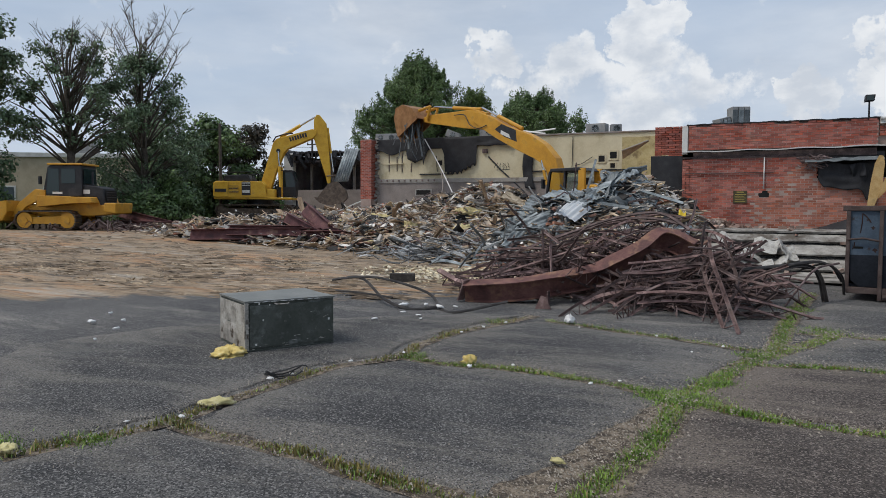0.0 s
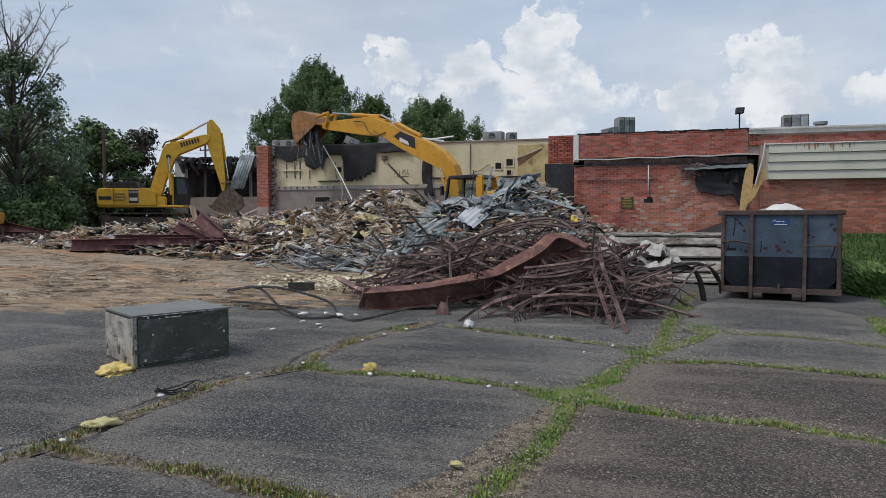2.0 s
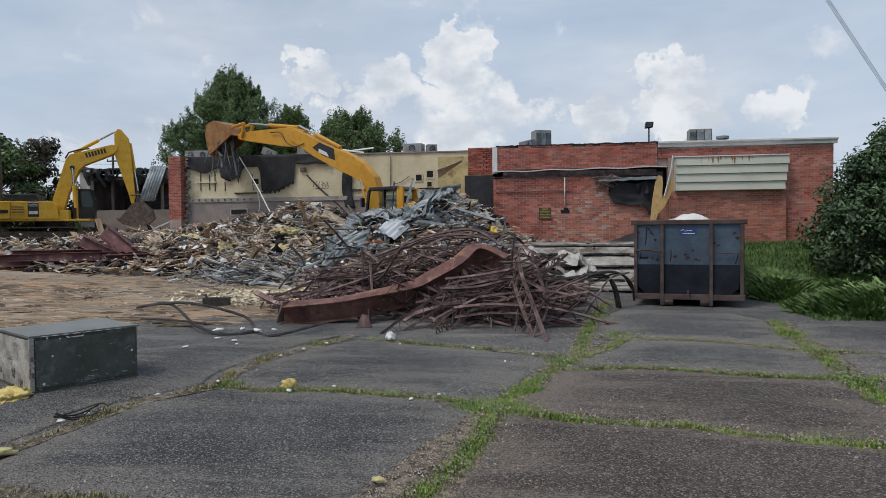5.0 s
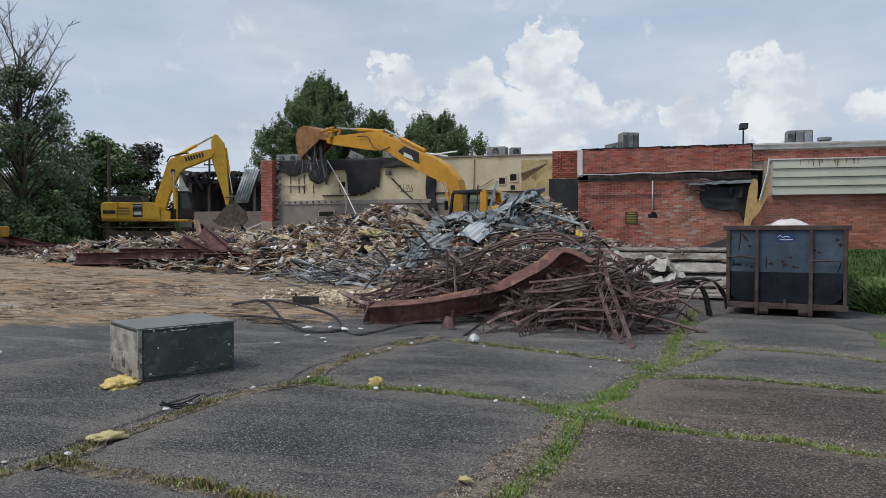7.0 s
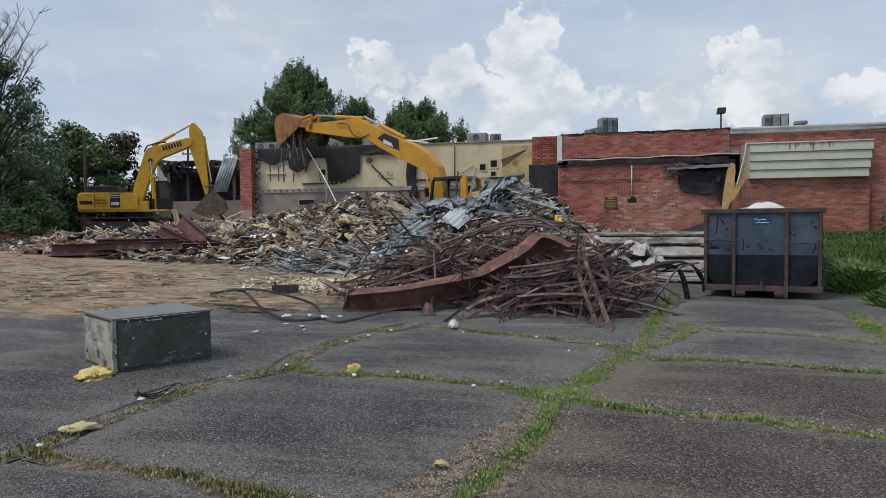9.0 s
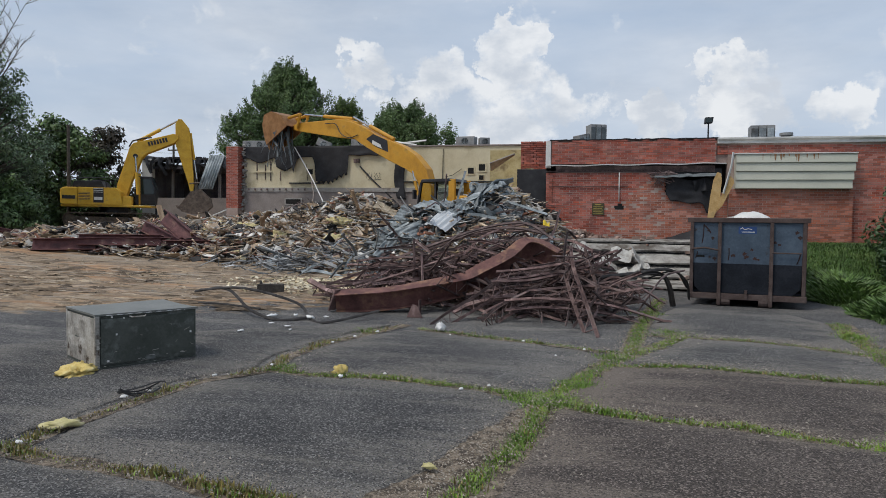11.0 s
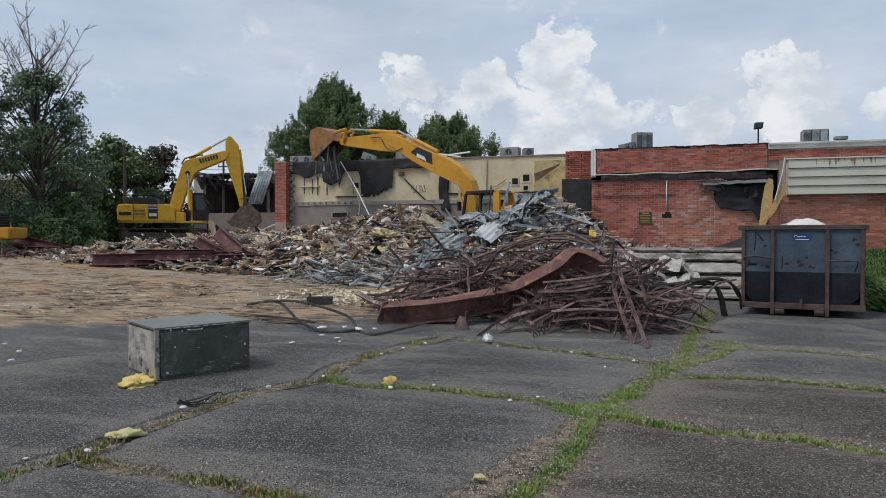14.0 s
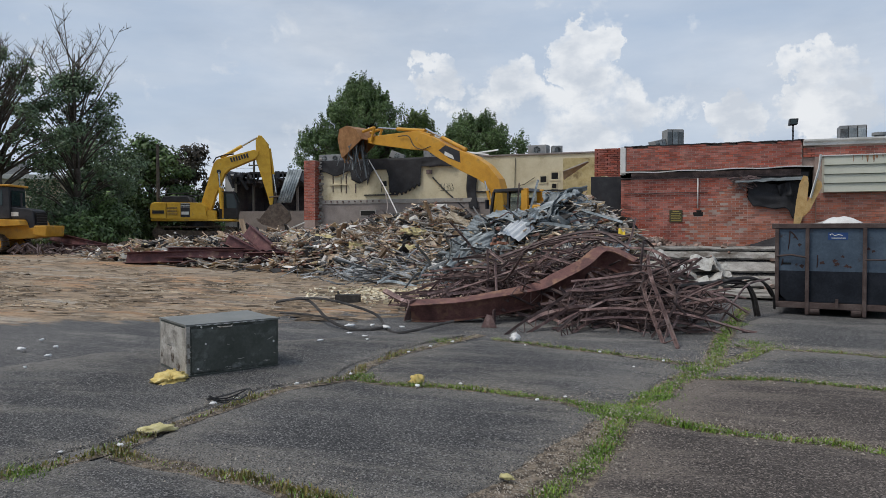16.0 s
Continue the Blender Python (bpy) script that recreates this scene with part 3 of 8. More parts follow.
# ---- details on the brick wall ----
def wall_details():
    # torn opening: near-black backing for the void's shade, loose felt and a hanging yellow panel
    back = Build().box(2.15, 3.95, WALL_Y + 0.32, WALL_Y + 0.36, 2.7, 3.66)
    part("void_lining", back, DARK, wall_south, "near-black backing painted as the shade of the torn roof void")
    part("soffit_panel", Build().box(2.25, 3.75, WALL_Y + 0.02, WALL_Y + 0.06, 3.28, 3.52, pose(0, 0, 0, 0, 0.8, 0)), BLACK, wall_south, "dark grey exposed panel")

    def felt(u, v):
        x = 2.2 + 1.4 * u
        low = 2.45 + 0.25 * max(0, 0.10 - u) / 0.10 - 0.62 * step(0.66, 1.0, u) * (0.9 + 0.2 * math.sin(u * 40))
        z = 3.16 + 0.04 * math.sin(u * 9) + (low - 3.16) * v
        return (x, WALL_Y - 0.06 - 0.05 * v + 0.035 * noise.noise((u * 5, v * 4, 1)) - 0.05 * math.exp(-((u - 0.72) / 0.1) ** 2), z)

    solid("torn_felt", Build().sheet(felt, 36, 18, 0.012), MEMBRANE, "torn black felt hanging off the brick wall", "felt", smooth=True)
    solid("felt_flap", Build().sheet(lambda u, v: (2.95 + 0.34 * u + 0.08 * v, WALL_Y - 0.16 - 0.06 * math.sin(u * 6 + v * 3), 3.08 - 0.30 * v + 0.1 * u * (1 - v)), 12, 8, 0.01), MEMBRANE, "crumpled black felt flap on the torn wall", "felt", smooth=True)
    flash = Build().sheet(lambda u, v: (1.85 + 1.9 * u, WALL_Y - 0.10 - 0.22 * v, 3.27 - 0.10 * v + 0.025 * noise.noise((u * 9, v * 2, 5)) + 0.05 * u), 24, 3, 0.01)
    solid("bent_flashing", flash, GALV, "bent grey metal flashing below the torn eave", "flashing")
    shred = Build()
    rnd = random.Random(5)
    for _ in range(26):
        x, z = 1.75 + rnd.random() * 0.55, 3.2 + rnd.uniform(-0.16, 0.16)
        shred.tube([(x, WALL_Y - 0.06, z), (x + rnd.uniform(-0.15, 0.2), WALL_Y - 0.16, z + rnd.uniform(-0.1, 0.08)), (x + rnd.uniform(-0.1, 0.4), WALL_Y - 0.2, z + rnd.uniform(-0.2, 0.06))], 0.018, 4)
    solid("tangled_lath", shred, RUST_DARK, "tangle of dark lath torn from the eave", "debris")
    yellow = material("yellow_sheathing", ((0.40, 0.25, 0.09), (0.52, 0.34, 0.14), (0.60, 0.43, 0.21)), 4, 30, 0.8, 0, 0.2, stain=(0.25, 0.17, 0.07))

    torn = thing("torn_sheathing", "torn yellow sheathing boards hanging from the eave", "sheathing")
    part("long_board", Build().prism([(3.60, 3.33), (3.70, 3.30), (3.73, 3.1), (3.69, 2.5), (3.52, 1.95), (3.34, 1.88), (3.36, 2.02), (3.42, 2.6), (3.5, 3.1)], WALL_Y - 0.42, WALL_Y - 0.40), yellow, torn)
    part("forked_board", Build().prism([(3.94, 3.24), (4.05, 3.12), (4.06, 3.0), (3.76, 2.35), (3.60, 2.16), (3.66, 2.5), (3.86, 2.95)], WALL_Y - 0.45, WALL_Y - 0.43), yellow, torn)
    solid("loose_trim", Build().tube([(4.02, WALL_Y - 0.46, 3.9), (3.97, WALL_Y - 0.48, 3.5), (3.77, WALL_Y - 0.49, 2.7)], 0.045, 4, flat=0.4), WHITE_PAINT, "pale loose trim strip hanging beside the siding", "trim board")
    # sign, pipe, cable and a drape of felt along the foot
    sign = thing("wall_sign", "small weathered dark notice plate fixed to the brick wall", "sign", Matrix.Translation((0.03, WALL_Y - 0.03, 2.04)))
    plate = material("sign_plate", ((0.035, 0.03, 0.015), (0.06, 0.05, 0.022), (0.09, 0.075, 0.03)), 6, 60, 0.6, 0, 0.1)
    inkm = material("faded_yellow_ink", ((0.25, 0.2, 0.05), (0.36, 0.28, 0.08)), 6, 60, 0.7, 0, 0.1)
    part("plate", Build().box(0, 0.37, 0, 0.015, 0, 0.37), plate, sign, bevel=0.004)
    part("text_bar", Build().box(0.09, 0.28, -0.004, 0, 0.31, 0.345), inkm, sign)
    for k in range(5):
        part("text_bar", Build().box(0.04, 0.33 - 0.03 * (k % 2), -0.004, 0, 0.05 + 0.05 * k, 0.07 + 0.05 * k), inkm, sign)
    pipe = Build().tube([(0.83, WALL_Y - 0.05, 3.36), (0.83, WALL_Y - 0.05, 2.45)], 0.018, 8)
    solid("wall_pipe", pipe, WHITE_PAINT, "thin pale conduit pipe down the brick wall", "pipe", smooth=True)
    solid("wall_conduit", Build().tube([(L_X, WALL_Y - 0.04, 2.93 + 0.01 * math.sin(L_X * 3)) for L_X in [-1.3 + 0.3 * k for k in range(9)]], 0.014, 6), RUST, "thin rusty conduit along the brick wall", "pipe")
    drape = Build().sheet(lambda u, v: (1.6 + 1.75 * u, WALL_Y - 0.10 - 0.35 * v, PAD + 0.03 + (0.55 * u * u) * (1 - v) + 0.03 * noise.noise((u * 6, v * 3, 3))), 20, 6, 0.02)
    solid("slumped_felt", drape, MEMBRANE, "slumped black felt along the foot of the wall", "felt", smooth=True)
    door = Build().box(-2.35, -1.42, 22.35, 22.42, PAD - 0.1, 3.5, None)
    solid("dark_boarding", door, BLACK, "dark panel standing in the broken wall gap", "boarding", bevel=0.01)

    # ragged remains of the return wall
    def broken(x, z):
        return z > 3.35 + 0.5 * (x + 1.5) * -0.55 + 0.25 * noise.noise((x * 3, z * 3, 4)) and z < 4.62 + 0.3 * (x + 1.5) + 0.08 * noise.noise((x * 5, 0, 2))

    stump = thing("broken_brickwork", "ragged broken brickwork beside the wall's corner", "brickwork")
    part("hanging_bricks", bricks(-2.3, -1.42, 3.1, 4.5, 22.9, broken, seed=31, depth=0.2), BRICK, stump, kind="stuff")
    part("standing_bricks", bricks(-2.95, -2.36, PAD - 0.1, 3.2, 22.6, lambda x, z: z < 2.9 - 1.2 * (-2.36 - x) + 0.4 * noise.noise((x * 4, z * 4, 7)), seed=32, depth=0.2), BRICK, stump, kind="stuff")
    part("mortar_back", Build().box(-2.05, -1.42, 23.06, 23.2, 3.75, 4.3), MORTAR, stump)
    solid("bent_deck_sheet", Build().sheet(lambda u, v: (-3.3 + 0.8 * u, 22.7 + 0.3 * v, 3.75 + 0.3 * u - 0.25 * v * (1 - u)), 8, 4, 0.03), CONCRETE, "broken slab edge hanging by the ragged brickwork", "slab")


wall_details()


def condenser(m, w, d, h, label, fans=1, tilt=0.0):
    """A rooftop cooling unit with a fan grille on its front."""
    t = thing("condenser", label, "condenser", m, "rooftop cooling units")
    part("casing", Build().box(-w / 2, w / 2, 0, d, 0.06, h), AC_GREY, t, bevel=0.015)
    for x in (-w / 2, w / 2 - 0.08):
        part("foot", Build().box(x, x + 0.08, 0, d, 0, 0.06), DARK, t)
    for k in range(0 if fans else 3):
        x = w * ((k + 0.5) / 3 - 0.5)
        part("side_louvre", Build().box(x - w * 0.14, x + w * 0.14, -0.012, 0.0, 0.14, h - 0.1), GALV, t, "ribbed grey louvre panel", 0.004)
        part("panel_seam", Build().box(x + w * 0.15, x + w * 0.17, -0.008, 0.0, 0.08, h - 0.03), DARK, t)
    for k in range(fans):
        c = (w * (0.5 + k) / fans - w / 2, -0.004, h * 0.52)
        r = min(h * 0.34, w / fans * 0.4)
        part("fan_opening", Build().disc(c, (0, 1, 0), r, 0.01, 20), DARK, t)
        g = Build()
        for q in (0.45, 0.75, 1.0):
            ring = [(c[0] + r * q * math.cos(a), -0.02, c[2] + r * q * math.sin(a)) for a in (k2 * math.pi / 10 for k2 in range(21))]
            g.tube(ring, 0.008, 4, cap=False)
        for a in range(4):
            s, q = math.sin(a * math.pi / 4), math.cos(a * math.pi / 4)
            g.tube([(c[0] - r * q, -0.02, c[2] - r * s), (c[0] + r * q, -0.02, c[2] + r * s)], 0.008, 4)
        part("fan_guard", g, GALV, t, "wire fan guard")
    return t


def roof_things():
    top = 4.95
    condenser(pose(-9.65, 28.3, top, 0, 0, 8), 0.92, 0.4, 0.52, "grey single-fan condenser on the roof behind the parapet")
    condenser(pose(-11.5, 28.4, top - 0.02, 0, 22, 14), 0.62, 0.4, 0.38, "tilted grey condenser leaning on the roof edge")
    condenser(pose(-14.65, 28.3, top - 0.02, 0, 0, 5), 1.05, 0.5, 0.36, "low dark grey cooling unit beside the chimney", 2)
    condenser(pose(-5.2, 28.5, top, 0, 0, -8), 0.8, 0.5, 0.42, "grey condenser on the cream building roof", 1)
    condenser(pose(-4.35, 28.5, top, 0, 0, 20), 0.42, 0.4, 0.36, "small grey round-fan condenser on the roof", 1)
    condenser(pose(0.2, 24.0, 4.18, 0, 0, 20), 0.55, 0.5, 0.95, "grey cooling unit on the brick building roof", 0)
    condenser(pose(-0.15, 23.9, 4.18, 0, -14, 35), 0.4, 0.4, 0.62, "leaning grey cooling unit on the brick building roof", 0)
    condenser(pose(5.35, 24.0, 4.18, 0, 0, -4), 0.72, 0.6, 0.83, "twin-panel grey cooling unit on the brick building roof", 0)
    cap = Build().disc((6.05, 24.0, 4.42), (0, 0, 1), 0.14, 0.5, 16).disc((6.05, 24.0, 4.7), (0, 0, 1), 0.2, 0.09, 16)
    solid("roof_vent", cap, AC_GREY, "round grey metal roof vent with a cap", "roof vent")
    duct = Build().prism([(4.55, 4.18), (4.95, 4.18), (4.95, 4.62), (4.75, 4.6)], 23.9, 24.3)
    solid("roof_duct", duct, AC_GREY, "sloping grey metal roof duct", "duct")
    lamp = thing("flood_lamp", "dark square floodlight on a thin roof pole", "floodlight", Matrix.Translation((3.69, 24.0, 4.18)))
    part("pole", Build().tube([(0, 0, 0), (0, 0, 0.92)], 0.025, 8), BLACK, lamp)
    part("head", Build().prism([(-0.13, 0.9), (0.12, 0.92), (0.14, 1.1), (-0.11, 1.1)], -0.12, 0.12), BLACK, lamp, bevel=0.015)
    part("lens", Build().box(-0.09, 0.09, -0.13, -0.122, 0.93, 1.07), GLASS, lamp)
    for a, c, lab in (((-8.85, 28.1, 4.96), (-6.8, 28.3, 5.2), "white board lying across the roof edge"), ((-8.6, 28.2, 5.22), (-7.2, 28.2, 5.0), "grey strip sticking up from the roof edge")):
        solid("roof_board", Build().tube([a, c], 0.055, 4, flat=0.4), WHITE_PAINT, lab, "board")


roof_things()


# ---- cream building ----
def cream_building():
    Y, L, R, T = 28.0, -14.95, -1.4, 4.9
    w = thing("wall_rear", "cream painted masonry wall stripped bare and stained", "wall", kind="structure")
    part("masonry", Build().box(L, R, Y, Y + 0.3, 3.2, T), STUCCO, w)
    part("foundation", Build().box(L, R, Y - 0.05, Y + 0.3, 0.3, 3.02), GREY_BLOCK, w, "grey painted block base")
    part("sill_band", Build().box(L, R, Y - 0.09, Y + 0.28, 3.02, 3.2), CONCRETE, w, "pale concrete sill band", 0.01)
    hang = Build()
    for k in range(10):
        hang.box(-14.7 + 0.29 * k, -14.64 + 0.29 * k, Y - 0.13, Y - 0.05, 3.09, 3.16)
    part("bracket_stubs", hang, RUST_DARK, w)
    part("coping", Build().box(L, R + 0.1, Y - 0.05, Y + 0.33, T, T + 0.06), GREY_BLOCK, w, "grey roof coping", 0.01)
    solid("roof_slab", Build().box(L - 0.1, R - 0.1, Y + 0.25, Y + 12, 4.72, 4.86), MEMBRANE, "flat dark roof of the cream building", "roof", kind="structure")
    solid("wall_back", Build().box(-21, R, Y + 12, Y + 12.3, 0.5, 4.8), GREY_BLOCK, "grey back wall of the cream building", "wall", kind="structure")
    stain = material("tan_weathered_masonry", ((0.36, 0.28, 0.12), (0.47, 0.38, 0.19), (0.56, 0.47, 0.27)), 3, 30, 0.9, 0, 0.4, 0.01, stain=(0.22, 0.16, 0.08))
    part("weathered_panel", Build().box(-4.05, -2.4, Y - 0.012, Y, 3.25, 4.72), stain, w, "tan weathered bare block panel")
    part("service_rail", Build().box(-7.7, -3.2, Y - 0.08, Y, 3.42, 3.47).box(-12.78, -11.2, Y - 0.10, Y, 3.37, 3.42), BLACK, w, "dark horizontal rail")

    def opening(x, z, s, inner):
        part("window_surround", Build().box(x - s, x + s, Y - 0.03, Y, z - s, z + s), STUCCO, w, "pale square window surround", 0.006)
        part("window_opening", Build().box(x - inner, x + inner, Y - 0.036, Y - 0.028, z - inner, z + inner), DARK, w, "dark small window")

    opening(-11.83, 3.88, 0.19, 0.11)
    opening(-4.84, 3.9, 0.18, 0.12)
    opening(-4.38, 4.03, 0.20, 0.13)
    opening(-4.40, 3.62, 0.13, 0.09)
    part("vent_opening", Build().box(-13.0, -12.2, Y - 0.08, Y - 0.045, 2.45, 2.75), CONCRETE, w, "pale basement window frame")
    part("vent_dark", Build().box(-12.94, -12.26, Y - 0.09, Y - 0.078, 2.5, 2.7), DARK, w)
    for x, z0, z1 in ((-14.35, 3.55, 4.3), (-13.95, 3.55, 4.2), (-13.7, 3.5, 4.35), (-13.25, 3.5, 3.9)):
        part("wall_strap", Build().box(x, x + 0.035, Y - 0.03, Y, z0, z1), RUST_DARK, w, "rusty wall strap")
    part("shelf_rail", Build().box(-14.5, -13.6, Y - 0.08, Y, 3.86, 3.91), STUCCO, w)
    for k in range(2):
        part("meter_box", Build().box(-9.86 + 0.13 * k, -9.75 + 0.13 * k, Y - 0.10, Y, 4.25, 4.42), RUST_DARK, w, "small dark meter box", 0.008)
    part("conduit", Build().tube([(-12.0, Y - 0.03, 4.2), (-11.98, Y - 0.03, 3.7), (-11.95, Y - 0.03, 3.5)], 0.014, 5), BLACK, w)
    part("conduit", Build().tube([(-6.0, Y - 0.03, 4.8), (-6.02, Y - 0.03, 3.5)], 0.014, 5), BLACK, w)
    part("loose_cable", Build().tube([(-5.9, Y - 0.04, 3.65), (-5.6, Y - 0.04, 3.72), (-5.2, Y - 0.05, 3.98)], 0.012, 5), BLACK, w)
    part("wall_crack", Build().tube([(-9.6, Y - 0.03, 4.1), (-9.0, Y - 0.04, 3.5), (-8.0, Y - 0.05, 2.6)], 0.03, 4), BLACK, w, "dark leaning pipe")
    part("brown_bin", Build().box(-3.4, -2.7, Y - 0.5, Y - 0.02, 3.2, 3.75, None), stain, w, "brown hanging board")
    # sprayed writing, as plain strokes
    ink = Build()
    rnd = random.Random(8)
    x = -9.32
    for k in range(6):
        pts = [(x + rnd.uniform(-0.02, 0.09), Y - 0.006, 3.58 + 0.06 * j + rnd.uniform(-0.02, 0.02)) for j in range(5)]
        ink.tube(pts, 0.012, 4, flat=0.3)
        x += 0.115
    ink.tube([(-9.25, Y - 0.006, 3.53), (-8.66, Y - 0.006, 3.55)], 0.01, 4)
    part("sprayed_strokes", ink, BLACK, w, "black sprayed strokes")

    # roofing felt torn over the wall in scallops
    def lower(x):
        if x < -13.4:
            return 4.36 + 0.10 * math.sin(x * 5)
        if x < -12.6:
            return 3.9 + 0.5 * abs(x + 13.0)
        if x < -11.55:
            return 4.5 - 0.5 * ((x + 12.0) / 0.55) ** 4 * (x < -12.0) - 1.0 * max(0, x + 11.7) * 3
        if x < -10.1:
            return 3.42 + 0.25 * max(0, x + 10.9) * 2 + 0.08 * math.sin(x * 31)
        if x < -8.5:
            return 4.56 + 0.02 * math.sin(x * 8)
        if x < -8.15:
            return 4.7
        return 4.75

    def felt(u, v):
        x = -14.93 + 7.0 * u
        z1 = T + 0.075
        return (x, Y - 0.075 - 0.03 * v + 0.05 * noise.noise((x * 1.6, v * 2, 2)) * v - 0.02 * math.sin(x * 7) * v, z1 + (lower(x) - z1) * v)

    solid("torn_roof_felt", Build().sheet(felt, 120, 14, 0.012), MEMBRANE, "torn black roofing felt draped over the cream wall", "felt", smooth=True)
    solid("felt_strip", Build().sheet(lambda u, v: (-8.1 + 0.42 * u + 0.12 * v + 0.05 * math.sin(v * 7), Y - 0.10 + 0.03 * math.sin(v * 9 + u * 3), 4.95 - 2.2 * v - 0.05 * u), 5, 26, 0.012), MEMBRANE, "long strip of black felt hanging down the cream wall", "felt", smooth=True)
    # chimney pier of brick at the end of the wall
    ch = thing("brick_pier", "broken red brick pier at the wall's end", "pier")
    part("pier_core", Build().box(-15.55, -15.02, 27.55, 28.2, 0.5, 4.98), MORTAR, ch)
    part("pier_bricks", bricks(-15.56, -15.01, 2.3, 5.0, 27.55, seed=11), BRICK, ch, kind="stuff")
    side = bricks(27.56, 28.2, 2.3, 5.0, 0, seed=12)
    part("pier_side_bricks", Build().add(side.v, side.f, Matrix(((0, -1, 0, -15.01), (1, 0, 0, 0), (0, 0, 1, 0), (0, 0, 0, 1)))), BRICK, ch, kind="stuff")
    crumb = Build()
    for k in range(70):
        z = 2.2 + rnd.random() * 2.8
        crumb.box(0, 0.12, 0, 0.1, 0, 0.06, pose(-14.98 + rnd.random() * 0.1, 27.75 + rnd.random() * 0.2, z, rnd.uniform(-30, 30), rnd.uniform(-30, 30), rnd.uniform(0, 90)))
    part("broken_edge", crumb, CONCRETE, ch, "crumbled mortar and brick edge", kind="stuff")

    # gutted bay beyond the pier, shade put into its inner colours, roof sagging in
    bay = thing("gutted_bay", "gutted dark building bay with a collapsed roof edge", "building", Matrix.Translation((0, 0, 1.75)) @ Matrix.Scale(1.65, 4) @ Matrix.Translation((0, 0, -1.75)))
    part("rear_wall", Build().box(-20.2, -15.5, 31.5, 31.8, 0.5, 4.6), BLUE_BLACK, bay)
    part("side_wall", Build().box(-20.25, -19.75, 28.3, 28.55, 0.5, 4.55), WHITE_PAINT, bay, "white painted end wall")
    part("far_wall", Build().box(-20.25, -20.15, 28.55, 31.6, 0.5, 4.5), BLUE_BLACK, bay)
    part("low_wall", Build().box(-19.2, -15.5, 27.9, 28.2, 0.6, 2.75), GREY_BLOCK, bay, "grey low block wall")
    roof = Build().sheet(lambda u, v: (-20.4 + 4.9 * u, 28.2 + 3.5 * v, 4.75 - 0.3 * u * (1 - v) + 0.12 * noise.noise((u * 6, v * 3, 4)) - 0.25 * (1 - v) * max(0, math.sin(u * 9))), 30, 8, 0.08)
    part("sagging_roof", roof, MEMBRANE, bay, "sagging torn black roof")
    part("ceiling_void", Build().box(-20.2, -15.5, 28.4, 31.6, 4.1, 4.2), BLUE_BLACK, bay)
    strips = Build()
    for k in range(40):
        x = -20.0 + rnd.random() * 4.3
        strips.tube([(x, 28.25, 4.6), (x + rnd.uniform(-0.15, 0.15), 28.15, 4.3), (x + rnd.uniform(-0.3, 0.3), 28.1 + rnd.random() * 0.3, 4.2 - rnd.random() * 0.4)], rnd.choice((0.02, 0.05, 0.09)), 4, flat=0.3)
    part("torn_ceiling", strips, BLACK, bay, "ragged hanging ceiling strips", kind="stuff")
    for k in range(3):
        x = -19.2 + 1.2 * k
        part("stud", Build().box(x, x + 0.1, 29.0, 29.1, 0.9, 4.1), GREY_BLOCK, bay)
    part("switch_box", Build().box(-17.6, -17.35, 28.0, 28.1, 2.75, 3.05), AC_GREY, bay)

    corr = Build()
    corr.sheet(lambda u, v: (-16.55 + 0.75 * u + 0.45 * v - 0.35, 27.7 - 0.25 * (1 - v) + 0.025 * math.sin(u * 38), 3.1 + 1.5 * v), 40, 2, 0.004)
    solid("leaning_roof_sheet", corr, GALV, "corrugated grey metal sheet hanging beside the brick pier", "roof sheet", smooth=True)


cream_building()


